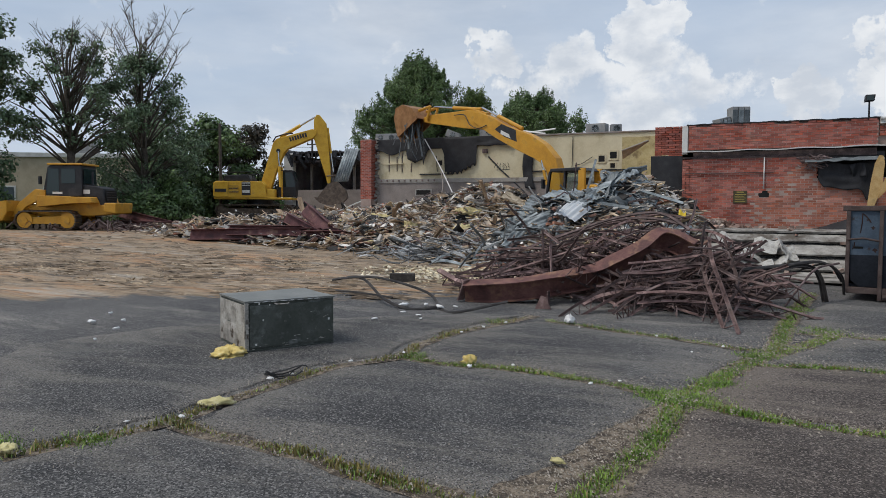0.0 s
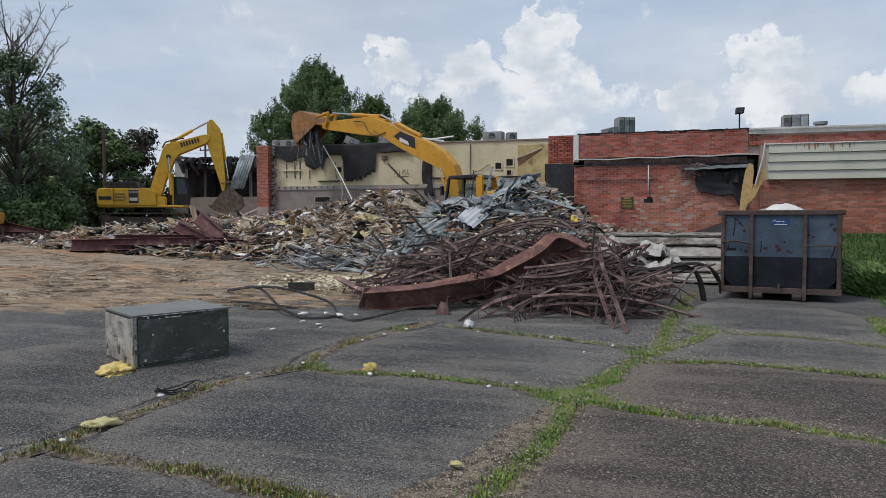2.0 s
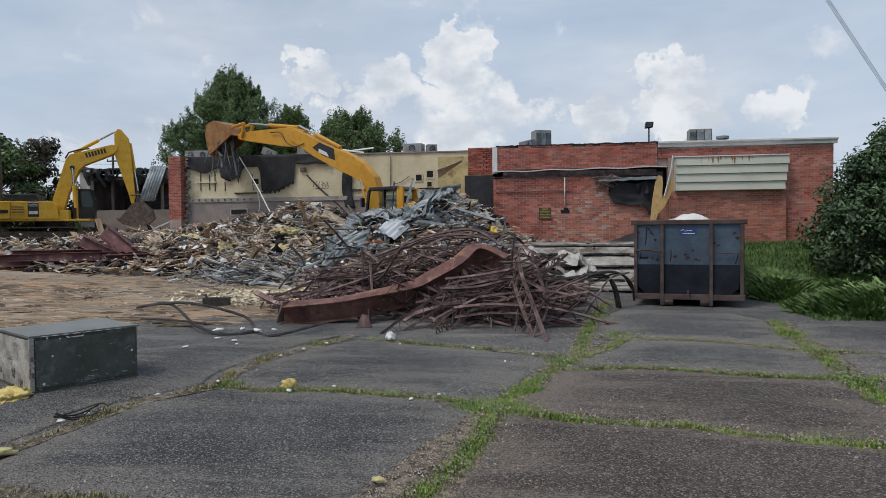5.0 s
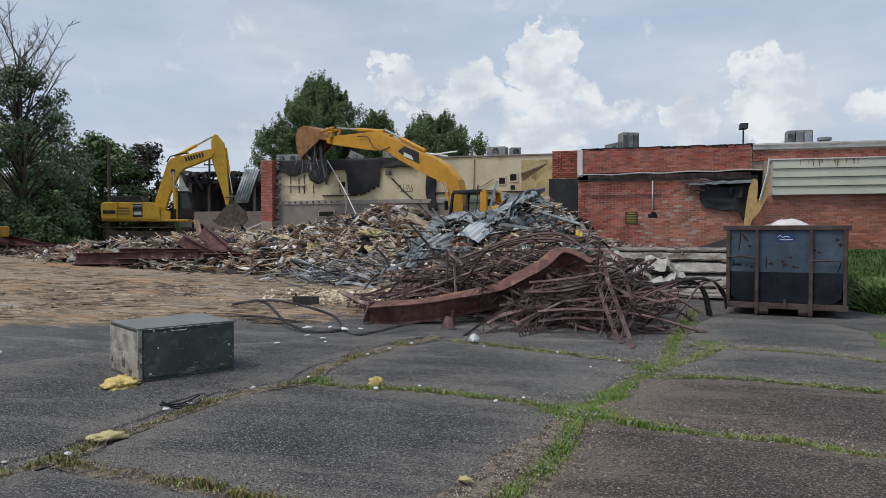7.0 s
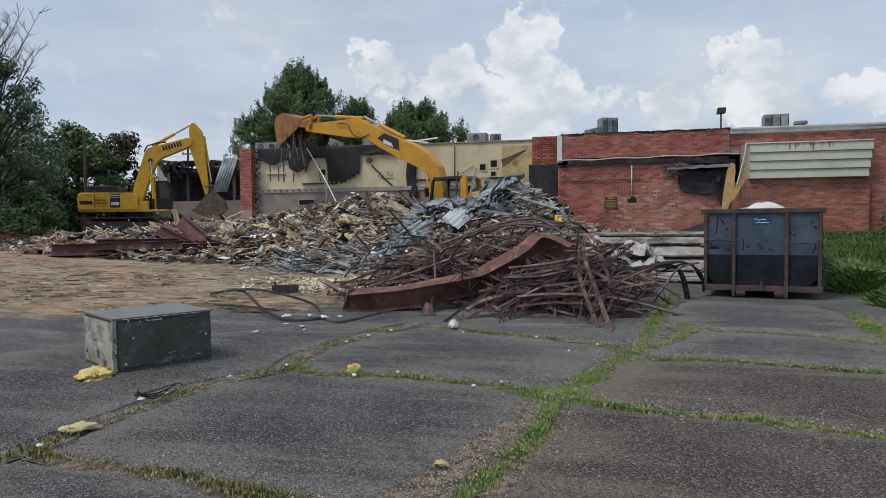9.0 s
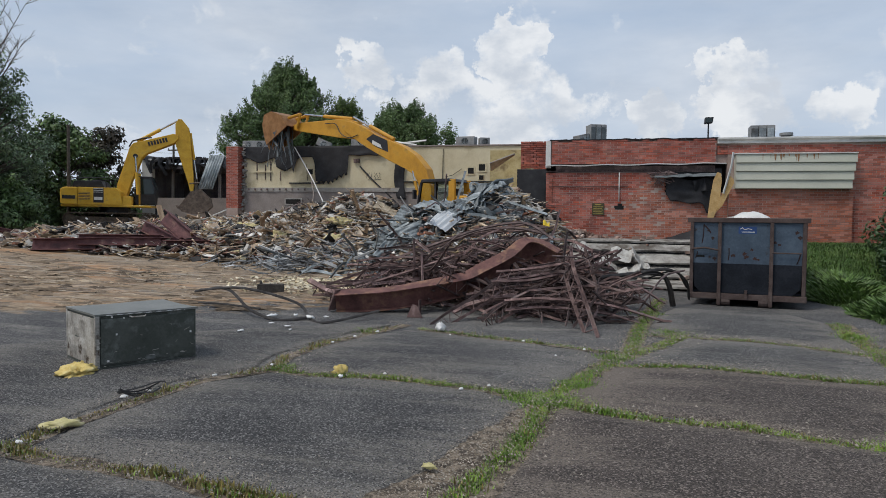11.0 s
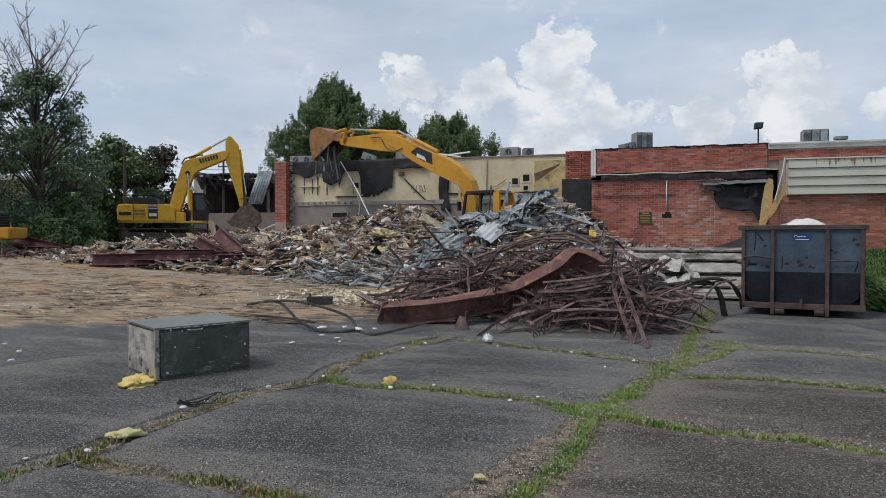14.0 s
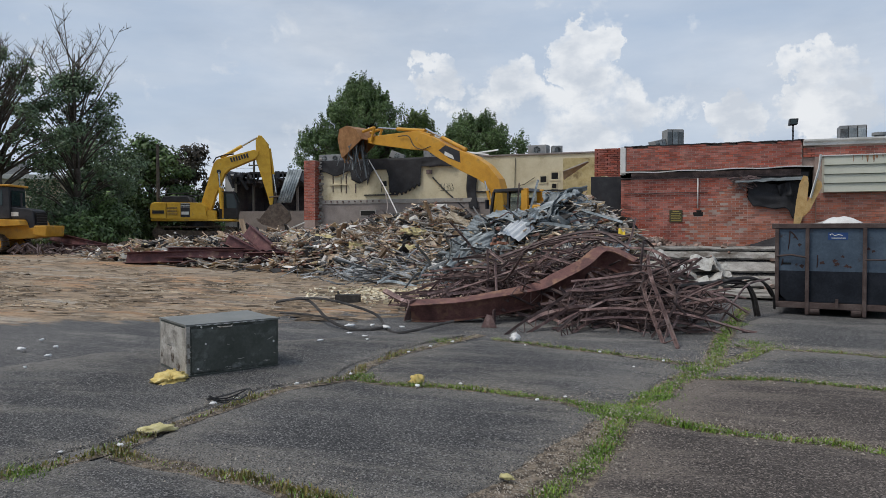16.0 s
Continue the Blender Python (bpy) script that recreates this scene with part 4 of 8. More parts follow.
# ---- steel waste container ----
def dumpster():
    blue = material("dented_dark_blue_container_paint", ((0.042, 0.062, 0.088), (0.062, 0.09, 0.125), (0.09, 0.125, 0.165)), 2.2, 25, 0.55, 0.2, 0.25, 0.006, stain=(0.045, 0.032, 0.03), stain_at=(0.60, 0.68), stain_scale=3.5)
    navy = material("black_lower_container_paint", ((0.008, 0.010, 0.014), (0.014, 0.017, 0.023), (0.025, 0.028, 0.036)), 2, 30, 0.8, 0.0, 0.2, 0.005, spec=0.15, stain=(0.04, 0.03, 0.026), stain_at=(0.66, 0.74))
    rustb = material("rusted_container_frame", ((0.05, 0.034, 0.03), (0.085, 0.06, 0.054), (0.13, 0.10, 0.09)), 4, 40, 0.75, 0.3, 0.3, 0.004)
    t = thing("waste_container", "dented dark blue steel roll-off waste container, heaped full, on the asphalt", "waste container", pose(3.12, 15.1, 0.09, 0, 0, -12))
    W, D, B, T = 1.05, 4.0, 0.27, 1.72
    S = 0.82
    part("front_upper", Build().box(-W, W, 0.0, 0.05, S + 0.06, T), blue, t)
    part("front_lower", Build().prism([(-W + 0.02, S + 0.06), (W - 0.02, S + 0.06), (W - 0.06, B + 0.12), (W - 0.2, B), (-W + 0.2, B), (-W + 0.06, B + 0.12)], -0.012, 0.05), navy, t, "black painted lower panel")
    for s in (-1, 1):
        part("side_panel", Build().box(s * W - 0.025, s * W + 0.025, 0.05, D, B, T), blue, t)
        for k in range(6):
            part("side_rib", Build().box(s * W - 0.0 + (0 if s > 0 else -0.07), s * W + (0.07 if s > 0 else 0), 0.4 + 0.7 * k, 0.5 + 0.7 * k, B, T), rustb, t)
        part("side_rail", Build().box(s * W - 0.07, s * W + 0.07, 0, D, T, T + 0.1), rustb, t, bevel=0.012)
        part("corner_post", Build().box(s * W - 0.035, s * W + 0.035, -0.045, 0.03, 0.16, T), rustb, t, "rusty corner post", 0.008)
    part("rear_panel", Build().box(-W, W, D - 0.05, D, B, T), blue, t)
    part("floor_panel", Build().box(-W, W, 0.05, D - 0.05, B, B + 0.05), navy, t)
    part("top_rail", Build().box(-W - 0.1, W + 0.1, -0.05, 0.08, T, T + 0.1), rustb, t, "scuffed top rail", 0.012)
    part("bottom_rail", Build().box(-W - 0.06, W + 0.06, -0.05, 0.1, 0.14, 0.26), rustb, t, "rusty bottom rail", 0.01)
    for x in (-0.51, 0.46):
        part("upright", Build().box(x - 0.035, x + 0.035, -0.075, 0.0, 0.02, T), rustb, t, "rusty steel upright", 0.008)
        part("skid", Build().box(x - 0.04, x + 0.04, 0.0, D, 0.10, 0.26), rustb, t)
    for x in (-0.38, 0.33):
        r = part("roller", Build().disc((x, 0.05, 0.11), (1, 0, 0), 0.10, 0.18, 18), rustb, t, "steel ground roller", 0.01)
    part("hook_lug", Build().box(-0.02, 0.03, -0.09, 0.0, 0.16, 0.34), rustb, t)
    part("side_bar", Build().tube([(0.46, -0.07, 1.12), (1.0, -0.07, 1.12)], 0.014, 6), rustb, t)
    part("side_bar", Build().tube([(-1.05, -0.07, 1.17), (-0.8, -0.08, 1.20), (-0.52, -0.07, 1.15)], 0.02, 6), rustb, t)
    decal = material("blue_decal", ((0.015, 0.05, 0.16), (0.02, 0.065, 0.2)), 4, 30, 0.4, 0, 0)
    d = part("decal", Build().box(-0.16, 0.18, -0.006, 0.0, 1.50, 1.64), decal, t, "blue maker's decal")
    part("decal_stroke", Build().tube([(-0.13, -0.008, 1.59), (-0.09, -0.008, 1.62), (-0.05, -0.008, 1.58), (0.02, -0.008, 1.60), (0.09, -0.008, 1.585)], 0.012, 4, flat=0.3).box(-0.1, 0.14, -0.010, -0.006, 1.525, 1.54), WHITE_PAINT, d)
    part("decal", Build().box(-0.96, -0.80, -0.006, 0.0, 1.0, 1.04), DARK, t)
    rnd = random.Random(21)
    scar = material("rust_scar", ((0.03, 0.02, 0.018), (0.075, 0.035, 0.028)), 8, 60, 0.85, 0.2, 0.3)
    for k in range(16):
        x, z, s = rnd.uniform(-0.97, 0.97), rnd.uniform(0.95, 1.6), rnd.uniform(0.015, 0.045)
        part("dent", Build().sheet(lambda u, v: (x + s * math.cos(u * 6.2832) * v * (1 + 0.3 * math.sin(u * 18.85 + k) + 0.25 * math.cos(u * 31.4 - k)), -0.004, z + s * 0.8 * math.sin(u * 6.2832) * v * (1 + 0.35 * math.cos(u * 25.13 + k))), 24, 1), scar, t, "rust spot")
    for x0, x1, z0, z1 in ((-0.85, -0.82, 1.3, 1.68), (-0.8, -0.68, 1.66, 1.5), (-0.97, -0.94, 0.98, 1.12), (0.92, 0.98, 0.9, 1.1), (-0.34, -0.33, 0.95, 1.2)):
        part("rust_run", Build().tube([(x0, -0.002, z0), ((x0 + x1) / 2 + 0.01, -0.003, (z0 + z1) / 2), (x1, -0.002, z1)], 0.022, 4, flat=0.2), scar, t, "rust streak")
    heap = Build().sheet(lambda u, v: (-0.97 + 1.94 * u, 0.1 + 3.7 * v, 1.64 + 0.32 * math.sin(math.pi * u) * math.sin(math.pi * min(1, v * 1.6 + 0.1)) + 0.07 * noise.noise((u * 5, v * 7, 3))), 30, 30)
    solid("container_load", Build().add(heap.v, heap.f, pose(3.12, 15.1, 0.05, 0, 0, -12)), CONCRETE, "grey rubble filling the waste container", "rubble", smooth=True)
    bag = Build().sheet(lambda u, v: (-0.36 + 0.85 * u, 0.25 + 0.6 * v, 1.76 + 0.24 * math.sin(math.pi * u) ** 0.6 * math.sin(math.pi * v) ** 0.5 + 0.03 * noise.noise((u * 6, v * 6, 8))), 26, 16, 0.01)
    solid("white_sack", Build().add(bag.v, bag.f, pose(3.12, 15.1, 0.05, 0, 0, -12)), WHITE_PAINT, "white crumpled sheet heaped on top of the container", "sheet", smooth=True)


dumpster()


# ---- green steel box ----
def steel_box():
    green = material("scraped_dark_green_paint", ((0.036, 0.042, 0.035), (0.056, 0.063, 0.053), (0.085, 0.092, 0.08)), 2.2, 30, 0.5, 0.15, 0.15, 0.003, stain=(0.19, 0.20, 0.19), stain_at=(0.54, 0.72), stain_scale=4.5)
    top = material("dusty_grey_green_lid", ((0.12, 0.125, 0.115), (0.17, 0.175, 0.16), (0.22, 0.22, 0.205)), 2, 30, 0.5, 0.1, 0.1, 0.003)
    peel = material("peeling_pale_panel", ((0.16, 0.145, 0.125), (0.33, 0.31, 0.275), (0.50, 0.48, 0.44)), 4, 40, 0.85, 0.0, 0.5, 0.01, stain=(0.07, 0.05, 0.035), stain_at=(0.58, 0.66), stain_scale=5)
    t = thing("steel_box", "dented dark green steel storage box lying on asphalt", "storage box", pose(-5.304, 6.652, 0.05, 0, 0, 57.0))
    L, D, H = 1.15, 0.98, 0.62
    part("body", Build().box(0, L, 0.012, D, 0.02, H - 0.02), green, t, bevel=0.008)
    part("front_panel", Build().box(0.05, L - 0.03, 0.0, 0.014, 0.05, H - 0.06), green, t, "scraped green front panel", 0.005)
    part("lid", Build().sheet(lambda u, v: (-0.015 + (L + 0.03) * u, -0.012 + (D + 0.024) * v, H + 0.006 * math.sin(u * 5) * math.sin(v * 4)), 10, 8, 0.022), top, t, "dusty dented grey lid")
    part("end_panel", Build().sheet(lambda u, v: (-0.008 - 0.014 * noise.noise((u * 5, v * 5, 1)), 0.03 + (D - 0.06) * (1 - u), 0.04 + (H - 0.09) * v), 14, 10, 0.01), peel, t, "peeling bare end panel")
    for y in (0.0, D - 0.02):
        part("corner_angle", Build().box(-0.012, 0.035, y - 0.006, y + 0.022, 0.0, H), peel, t, "scuffed corner angle", 0.004)
    part("base_rail", Build().box(-0.01, L + 0.01, -0.008, D + 0.01, 0.0, 0.025), green, t, bevel=0.004)
    part("handle", Build().tube([(0.36, -0.005, 0.575), (0.38, -0.03, 0.565), (0.52, -0.03, 0.565), (0.54, -0.005, 0.575)], 0.008, 6), peel, t, "bent wire handle")
    for x, z, s in ((0.22, 0.38, 0.012), (0.13, 0.09, 0.014), (1.08, 0.33, 0.014), (0.17, 0.58, 0.012), (0.3, 0.56, 0.009)):
        part("scar", Build().box(x - s, x + s * 0.6, -0.003, 0.001, z - s, z + s * 0.8), WHITE_PAINT, t, "chipped pale spot")
    rnd = random.Random(77)
    for k in range(20):
        x, z, l = rnd.uniform(0.05, 1.1), rnd.choice((rnd.uniform(0.05, 0.56), rnd.uniform(0.03, 0.12))), rnd.uniform(0.02, 0.09)
        a = rnd.gauss(0, 0.25)
        part("scratch", Build().tube([(x, -0.001, z), (min(1.12, x + l * math.cos(a)), -0.002, max(0.03, min(0.57, z + l * math.sin(a))))], rnd.uniform(0.0015, 0.005), 4, flat=0.3), peel, t, "pale scratch in the paint")
    for k in range(9):
        z = 0.04 + 0.062 * k
        part("paint_flake", Build().sheet(lambda u, v: (0.002 + (0.02 + 0.05 * abs(noise.noise((k * 1.3, v * 5, 2)))) * u, -0.009, z + 0.05 * v), 3, 4), peel, t, "peeled edge along the corner")
    part("rim_chip", Build().sheet(lambda u, v: (0.1 + 0.9 * u, -0.014, H - 0.022 + 0.012 * v * (0.5 + 0.5 * math.sin(u * 50))), 40, 1), WHITE_PAINT, t)


steel_box()

# ---- broken asphalt in slabs, with grass in the joints ----
JOINTS = {
    "main": [(-0.80, 4.0), (-0.72, 4.53), (-0.57, 5.03), (-0.46, 5.73), (-0.41, 6.73), (-0.02, 7.97), (0.32, 8.99), (0.56, 9.57), (0.8, 11.55), (1.12, 13.44), (1.54, 15.72)],
    "left": [(-0.41, 6.73), (-0.97, 7.05), (-1.8, 7.24), (-2.33, 7.31), (-2.98, 7.24), (-3.58, 7.4)],
    "long": [(-4.69, 3.22), (-4.58, 3.49), (-4.29, 4.04), (-4.2, 4.44), (-4.23, 4.9), (-4.17, 5.74), (-4.06, 6.65), (-3.58, 7.4), (-3.71, 8.08), (-3.58, 9.1), (-3.31, 9.8), (-2.88, 10.84)],
    "front": [(-4.1, 4.3), (-3.53, 4.2), (-3.09, 4.16), (-2.67, 4.12), (-2.26, 3.97), (-1.6, 3.86), (-0.9, 3.75)],
    "right": [(-0.41, 6.73), (0.29, 6.39), (0.79, 6.31), (1.28, 6.29), (1.72, 6.1), (2.32, 5.88), (2.81, 5.86), (3.6, 5.7)],
    "far_right": [(0.1, 8.6), (0.56, 8.66), (1.26, 8.81), (2.04, 8.63), (2.63, 8.41), (3.23, 8.35), (3.95, 8.4), (5.2, 8.3)],
    "third": [(0.9, 10.95), (1.28, 10.89), (2.12, 10.87), (2.88, 10.62), (3.62, 10.03), (4.61, 9.87), (6.0, 9.7)],
    "link": [(0.45, 9.2), (0.9, 9.95), (1.25, 10.6), (1.37, 11.02), (1.34, 11.48)],
    "mid": [(-2.6, 10.5), (-2.22, 10.39), (-1.39, 10.09), (-0.81, 9.93), (-0.33, 9.75), (0.19, 9.47), (0.56, 9.57)],
    "kerb": [(4.17, 12.99), (3.85, 11.17), (3.77, 9.85), (3.58, 8.8), (3.47, 7.93), (3.44, 7.26), (3.5, 6.3)],
}
GRASSY = {"main": (3.4, 0.085), "left": (2.6, 0.065), "long": (0.75, 0.06), "front": (1.7, 0.07), "right": (2.9, 0.065), "far_right": (2.4, 0.06), "third": (0.9, 0.05), "link": (1.7, 0.1), "mid": (0.9, 0.05), "kerb": (2.4, 0.14)}


def along(pts, step_len):
    for (x0, y0), (x1, y1) in zip(pts, pts[1:]):
        n = max(1, int(math.hypot(x1 - x0, y1 - y0) / step_len))
        for k in range(n):
            yield x0 + (x1 - x0) * k / n, y0 + (y1 - y0) * k / n


def worn_asphalt(name, dark, mid, pale, dust, lean):
    """Stones of many greys in dark binder, dusty streaks, and paler crumbling rims."""
    mt = material(name, (dark, mid, pale), 0.55, 48, 0.88, 0.0, 1.0, 0.02, grain=1.2, vary=0.14)
    nt = mt.node_tree
    N, L = nt.nodes.new, nt.links.new
    bs = nt.nodes["Principled BSDF"]
    tc = N("ShaderNodeTexCoord")

    def math_of(op, a, b):
        n = N("ShaderNodeMath")
        n.operation = op
        for k, v in enumerate((a, b)):
            if isinstance(v, (int, float)):
                n.inputs[k].default_value = v
            else:
                L(v, n.inputs[k])
        return n.outputs[0]

    def ramp(v, lo, hi, top):
        n = N("ShaderNodeMapRange")
        n.interpolation_type = "SMOOTHSTEP"
        n.inputs[1].default_value, n.inputs[2].default_value, n.inputs[4].default_value = lo, hi, top
        L(v, n.inputs[0])
        return n.outputs[0]

    def noise_of(scale, detail, stretch):
        m, n = N("ShaderNodeMapping"), N("ShaderNodeTexNoise")
        m.inputs["Scale"].default_value, m.inputs["Rotation"].default_value = stretch, (0, 0, radians(lean))
        L(tc.outputs["Object"], m.inputs[0])
        L(m.outputs[0], n.inputs["Vector"])
        n.inputs["Scale"].default_value, n.inputs["Detail"].default_value, n.inputs["Roughness"].default_value = scale, detail, 0.66
        return n.outputs["Fac"]

    def mix(f, a, colour):
        n = N("ShaderNodeMix")
        n.data_type = "RGBA"
        L(f, n.inputs[0])
        L(a, n.inputs[6])
        n.inputs[7].default_value = (*colour, 1)
        return n.outputs[2]

    col = bs.inputs["Base Color"].links[0].from_socket
    stones = N("ShaderNodeTexVoronoi")
    stones.inputs["Scale"].default_value = 85
    L(tc.outputs["Object"], stones.inputs["Vector"])
    cell = N("ShaderNodeSeparateColor")
    L(stones.outputs["Color"], cell.inputs[0])
    col = mix(ramp(cell.outputs[0], 0.66, 0.9, 0.85), col, tuple(1.75 * c for c in pale))
    col = mix(ramp(cell.outputs[1], 0.5, 0.85, 0.8), col, tuple(0.5 * c for c in dark))
    streak = noise_of(1.0, 8, (0.4, 1.8, 1.0))
    rim = N("ShaderNodeAttribute")
    rim.attribute_name = "rim"
    worn = math_of("ADD", streak, math_of("MULTIPLY", rim.outputs["Fac"], 0.21))
    col = mix(math_of("MULTIPLY", ramp(worn, 0.52, 0.72, 0.62), ramp(cell.outputs[2], 0.0, 0.7, 1.0)), col, dust)
    L(col, bs.inputs["Base Color"])
    return mt


def pavement():
    """Asphalt slabs about the camera, split by the joints; their rims crumble and sink a little."""
    old = worn_asphalt("weathered_asphalt", (0.026, 0.026, 0.028), (0.073, 0.071, 0.07), (0.163, 0.157, 0.149), (0.25, 0.228, 0.198), -12)
    brown = worn_asphalt("brown_worn_asphalt", (0.034, 0.027, 0.023), (0.088, 0.071, 0.061), (0.165, 0.139, 0.12), (0.235, 0.195, 0.16), 25)
    slabs = [
        [(-4.0, 4.35), (-3.09, 4.22), (-2.26, 4.06), (-1.35, 3.92), (-1.08, 4.65), (-0.9, 5.4), (-0.68, 6.05), (-0.55, 6.6), (-1.0, 6.95), (-1.8, 7.14), (-2.4, 7.2), (-3.0, 7.14), (-3.5, 7.25), (-3.95, 6.6), (-4.06, 5.7), (-4.12, 4.9)],
        [(-0.6, 4.0), (-0.45, 5.0), (-0.33, 5.73), (-0.27, 6.5), (0.3, 6.28), (1.28, 6.18), (1.8, 5.98), (2.8, 5.74), (3.38, 5.6), (3.2, 3.6), (1.5, 3.0), (0.0, 3.0)],
        [(-3.45, 7.5), (-2.98, 7.34), (-2.33, 7.42), (-1.4, 7.28), (-0.97, 7.17), (-0.42, 6.88), (-0.15, 8.0), (0.18, 9.0), (0.12, 9.36), (-0.33, 9.63), (-0.81, 9.82), (-1.4, 9.98), (-2.2, 10.27), (-2.75, 10.4), (-3.2, 9.75), (-3.45, 9.05), (-3.58, 8.1)],
        [(-0.25, 6.86), (0.3, 6.52), (1.3, 6.42), (1.75, 6.22), (2.35, 6.0), (3.3, 5.92), (3.28, 7.3), (3.32, 7.95), (3.38, 8.22), (2.63, 8.3), (2.0, 8.52), (1.26, 8.69), (0.56, 8.54), (0.3, 8.5), (0.12, 7.95)],
        [(0.5, 8.8), (1.26, 8.93), (2.04, 8.75), (2.63, 8.53), (3.45, 8.48), (3.6, 9.85), (3.5, 9.95), (2.88, 10.5), (2.1, 10.75), (1.4, 10.78), (1.05, 9.95), (0.6, 9.2)],
        [(1.5, 11.02), (2.12, 11.0), (2.9, 10.74), (3.68, 10.18), (3.72, 11.2), (4.0, 13.0), (3.6, 14.2), (1.7, 14.4), (1.3, 13.3), (1.0, 11.8)],
        [(-4.2, 4.1), (-4.5, 3.4), (-4.7, 2.4), (-3.0, 2.2), (-1.2, 2.4), (-0.95, 3.6), (-1.7, 3.74), (-2.3, 3.85), (-2.7, 4.0), (-3.5, 4.08)],
        [(-4.4, 4.45), (-4.36, 5.7), (-4.25, 6.65), (-3.8, 7.45), (-3.9, 8.08), (-3.75, 9.15), (-3.5, 9.9), (-3.1, 10.75), (-4.5, 10.2), (-6.2, 9.0), (-7.6, 7.6), (-8.2, 6.0), (-7.0, 4.0), (-5.2, 3.0), (-4.75, 3.4)],
        [(3.55, 5.9), (3.62, 7.3), (3.66, 8.2), (5.2, 8.15), (7.5, 8.1), (7.5, 5.0), (5.0, 4.4)],
        [(3.75, 8.5), (3.95, 9.8), (4.6, 9.75), (6.0, 9.58), (7.5, 9.4), (7.5, 8.4), (5.2, 8.45)],
        [(4.0, 10.0), (4.05, 11.15), (4.35, 12.6), (5.4, 12.3), (7.5, 12.0), (7.5, 9.8), (6.0, 9.85)],
    ]
    base = thing("pavement", "weathered asphalt slabs parted by grassy joints", "pavement", kind="structure")
    for n, ring in enumerate(slabs):
        cx, cy = sum(p[0] for p in ring) / len(ring), sum(p[1] for p in ring) / len(ring)
        rim = []
        for (x0, y0), (x1, y1) in zip(ring, ring[1:] + ring[:1]):
            k = max(1, int(math.hypot(x1 - x0, y1 - y0) / 0.07))
            for j in range(k):
                x, y = x0 + (x1 - x0) * j / k, y0 + (y1 - y0) * j / k
                q = 0.05 * noise.noise((x * 5, y * 5, n)) + 0.03 * noise.noise((x * 17, y * 17, n))
                d = math.hypot(cx - x, cy - y)
                rim.append((x + (cx - x) / d * q, y + (cy - y) / d * q))
        b, m = Build(), len(rim)
        rings = ((0.0, -0.03), (0.012, 0.014), (0.05, 0.026), (0.16, 0.034), (0.4, 0.045), (0.75, 0.052))
        for f, h in rings:
            for x, y in rim:
                X, Y = x + (cx - x) * f, y + (cy - y) * f
                b.v.append((X, Y, ground_z(X, Y) + h + 0.008 * noise.noise((X * 1.3, Y * 1.3, 9)) * (f > 0.01)))
        b.v.append((cx, cy, ground_z(cx, cy) + 0.052))
        for r in range(len(rings) - 1):
            b.f += [(r * m + i, r * m + (i + 1) % m, (r + 1) * m + (i + 1) % m, (r + 1) * m + i) for i in range(m)]
        b.f += [((len(rings) - 1) * m + i, (len(rings) - 1) * m + (i + 1) % m, len(rings) * m) for i in range(m)]
        ob = part("slab", b, brown if n in (1, 3, 8) else old, base, smooth=True)
        layer = ob.data.attributes.new("rim", "FLOAT", "POINT")
        layer.data.foreach_set("value", [w for w in (1.0, 1.0, 1.0, 0.75, 0.3, 0.0) for _ in range(m)] + [0.0])
    # crumbled soil and gravel in the joints
    soil = material("dry_soil", ((0.055, 0.043, 0.033), (0.14, 0.11, 0.08), (0.27, 0.22, 0.165)), 9, 60, 0.95, 0, 0.8, 0.02, spread=(0.38, 0.62), grain=0.9)
    rnd = random.Random(4)
    strip, grit = Build(), Build()
    for name, pts in JOINTS.items():
        w = GRASSY[name][1] * 1.7
        line = list(along(pts, 0.12)) + [pts[-1]]
        for i in range(len(line) - 1):
            (x0, y0), (x1, y1) = line[i], line[i + 1]
            d = math.hypot(x1 - x0, y1 - y0) or 1
            nx, ny = -(y1 - y0) / d * w, (x1 - x0) / d * w
            quad = [(x0 + nx, y0 + ny), (x0 - nx, y0 - ny), (x1 - nx, y1 - ny), (x1 + nx, y1 + ny)]
            strip.add([(x, y, ground_z(x, y) + 0.006 + 0.012 * noise.noise((x * 4, y * 4, 2))) for x, y in quad], [(0, 1, 2, 3)])
        for x, y in along(pts, 0.02):
            for _ in range(7 if y < 11 else 3):
                q = rnd.choice((1.0, 1.6, 2.6))
                X, Y, s = x + rnd.gauss(0, w * q), y + rnd.gauss(0, w * q), rnd.uniform(0.002, 0.008) * rnd.choice((1, 1, 1.8))
                z = ground_z(X, Y) + 0.045
                grit.add([(X - s, Y, z), (X + s, Y - s, z), (X, Y + s, z), (X, Y, z + s)], [(0, 1, 3), (1, 2, 3), (2, 0, 3)])
    def worn(u, v):
        x, y = -1.75 + 1.35 * u + 0.32 * v, 3.6 + 3.0 * v
        return (x, y, ground_z(x, y) + 0.012 + 0.012 * noise.noise((x * 5, y * 5, 3)))

    strip.sheet(worn, 24, 40)
    for _ in range(1500):
        v = rnd.random()
        X, Y, q = -1.1 + 0.5 * v + rnd.gauss(0, 0.16), 3.7 + 2.7 * v, rnd.uniform(0.003, 0.011)
        z = ground_z(X, Y) + 0.02
        grit.add([(X - q, Y, z), (X + q, Y - q, z), (X, Y + q, z), (X, Y, z + q)], [(0, 1, 3), (1, 2, 3), (2, 0, 3)])
    part("joint_soil", strip, soil, base, "dry brown soil in the joints")
    part("grit", grit, material("pale_grit", ((0.19, 0.165, 0.135), (0.31, 0.28, 0.24)), 5, 60, 0.9, 0, 0, island=0.5), base, "loose pale grit", kind="stuff")


pavement()


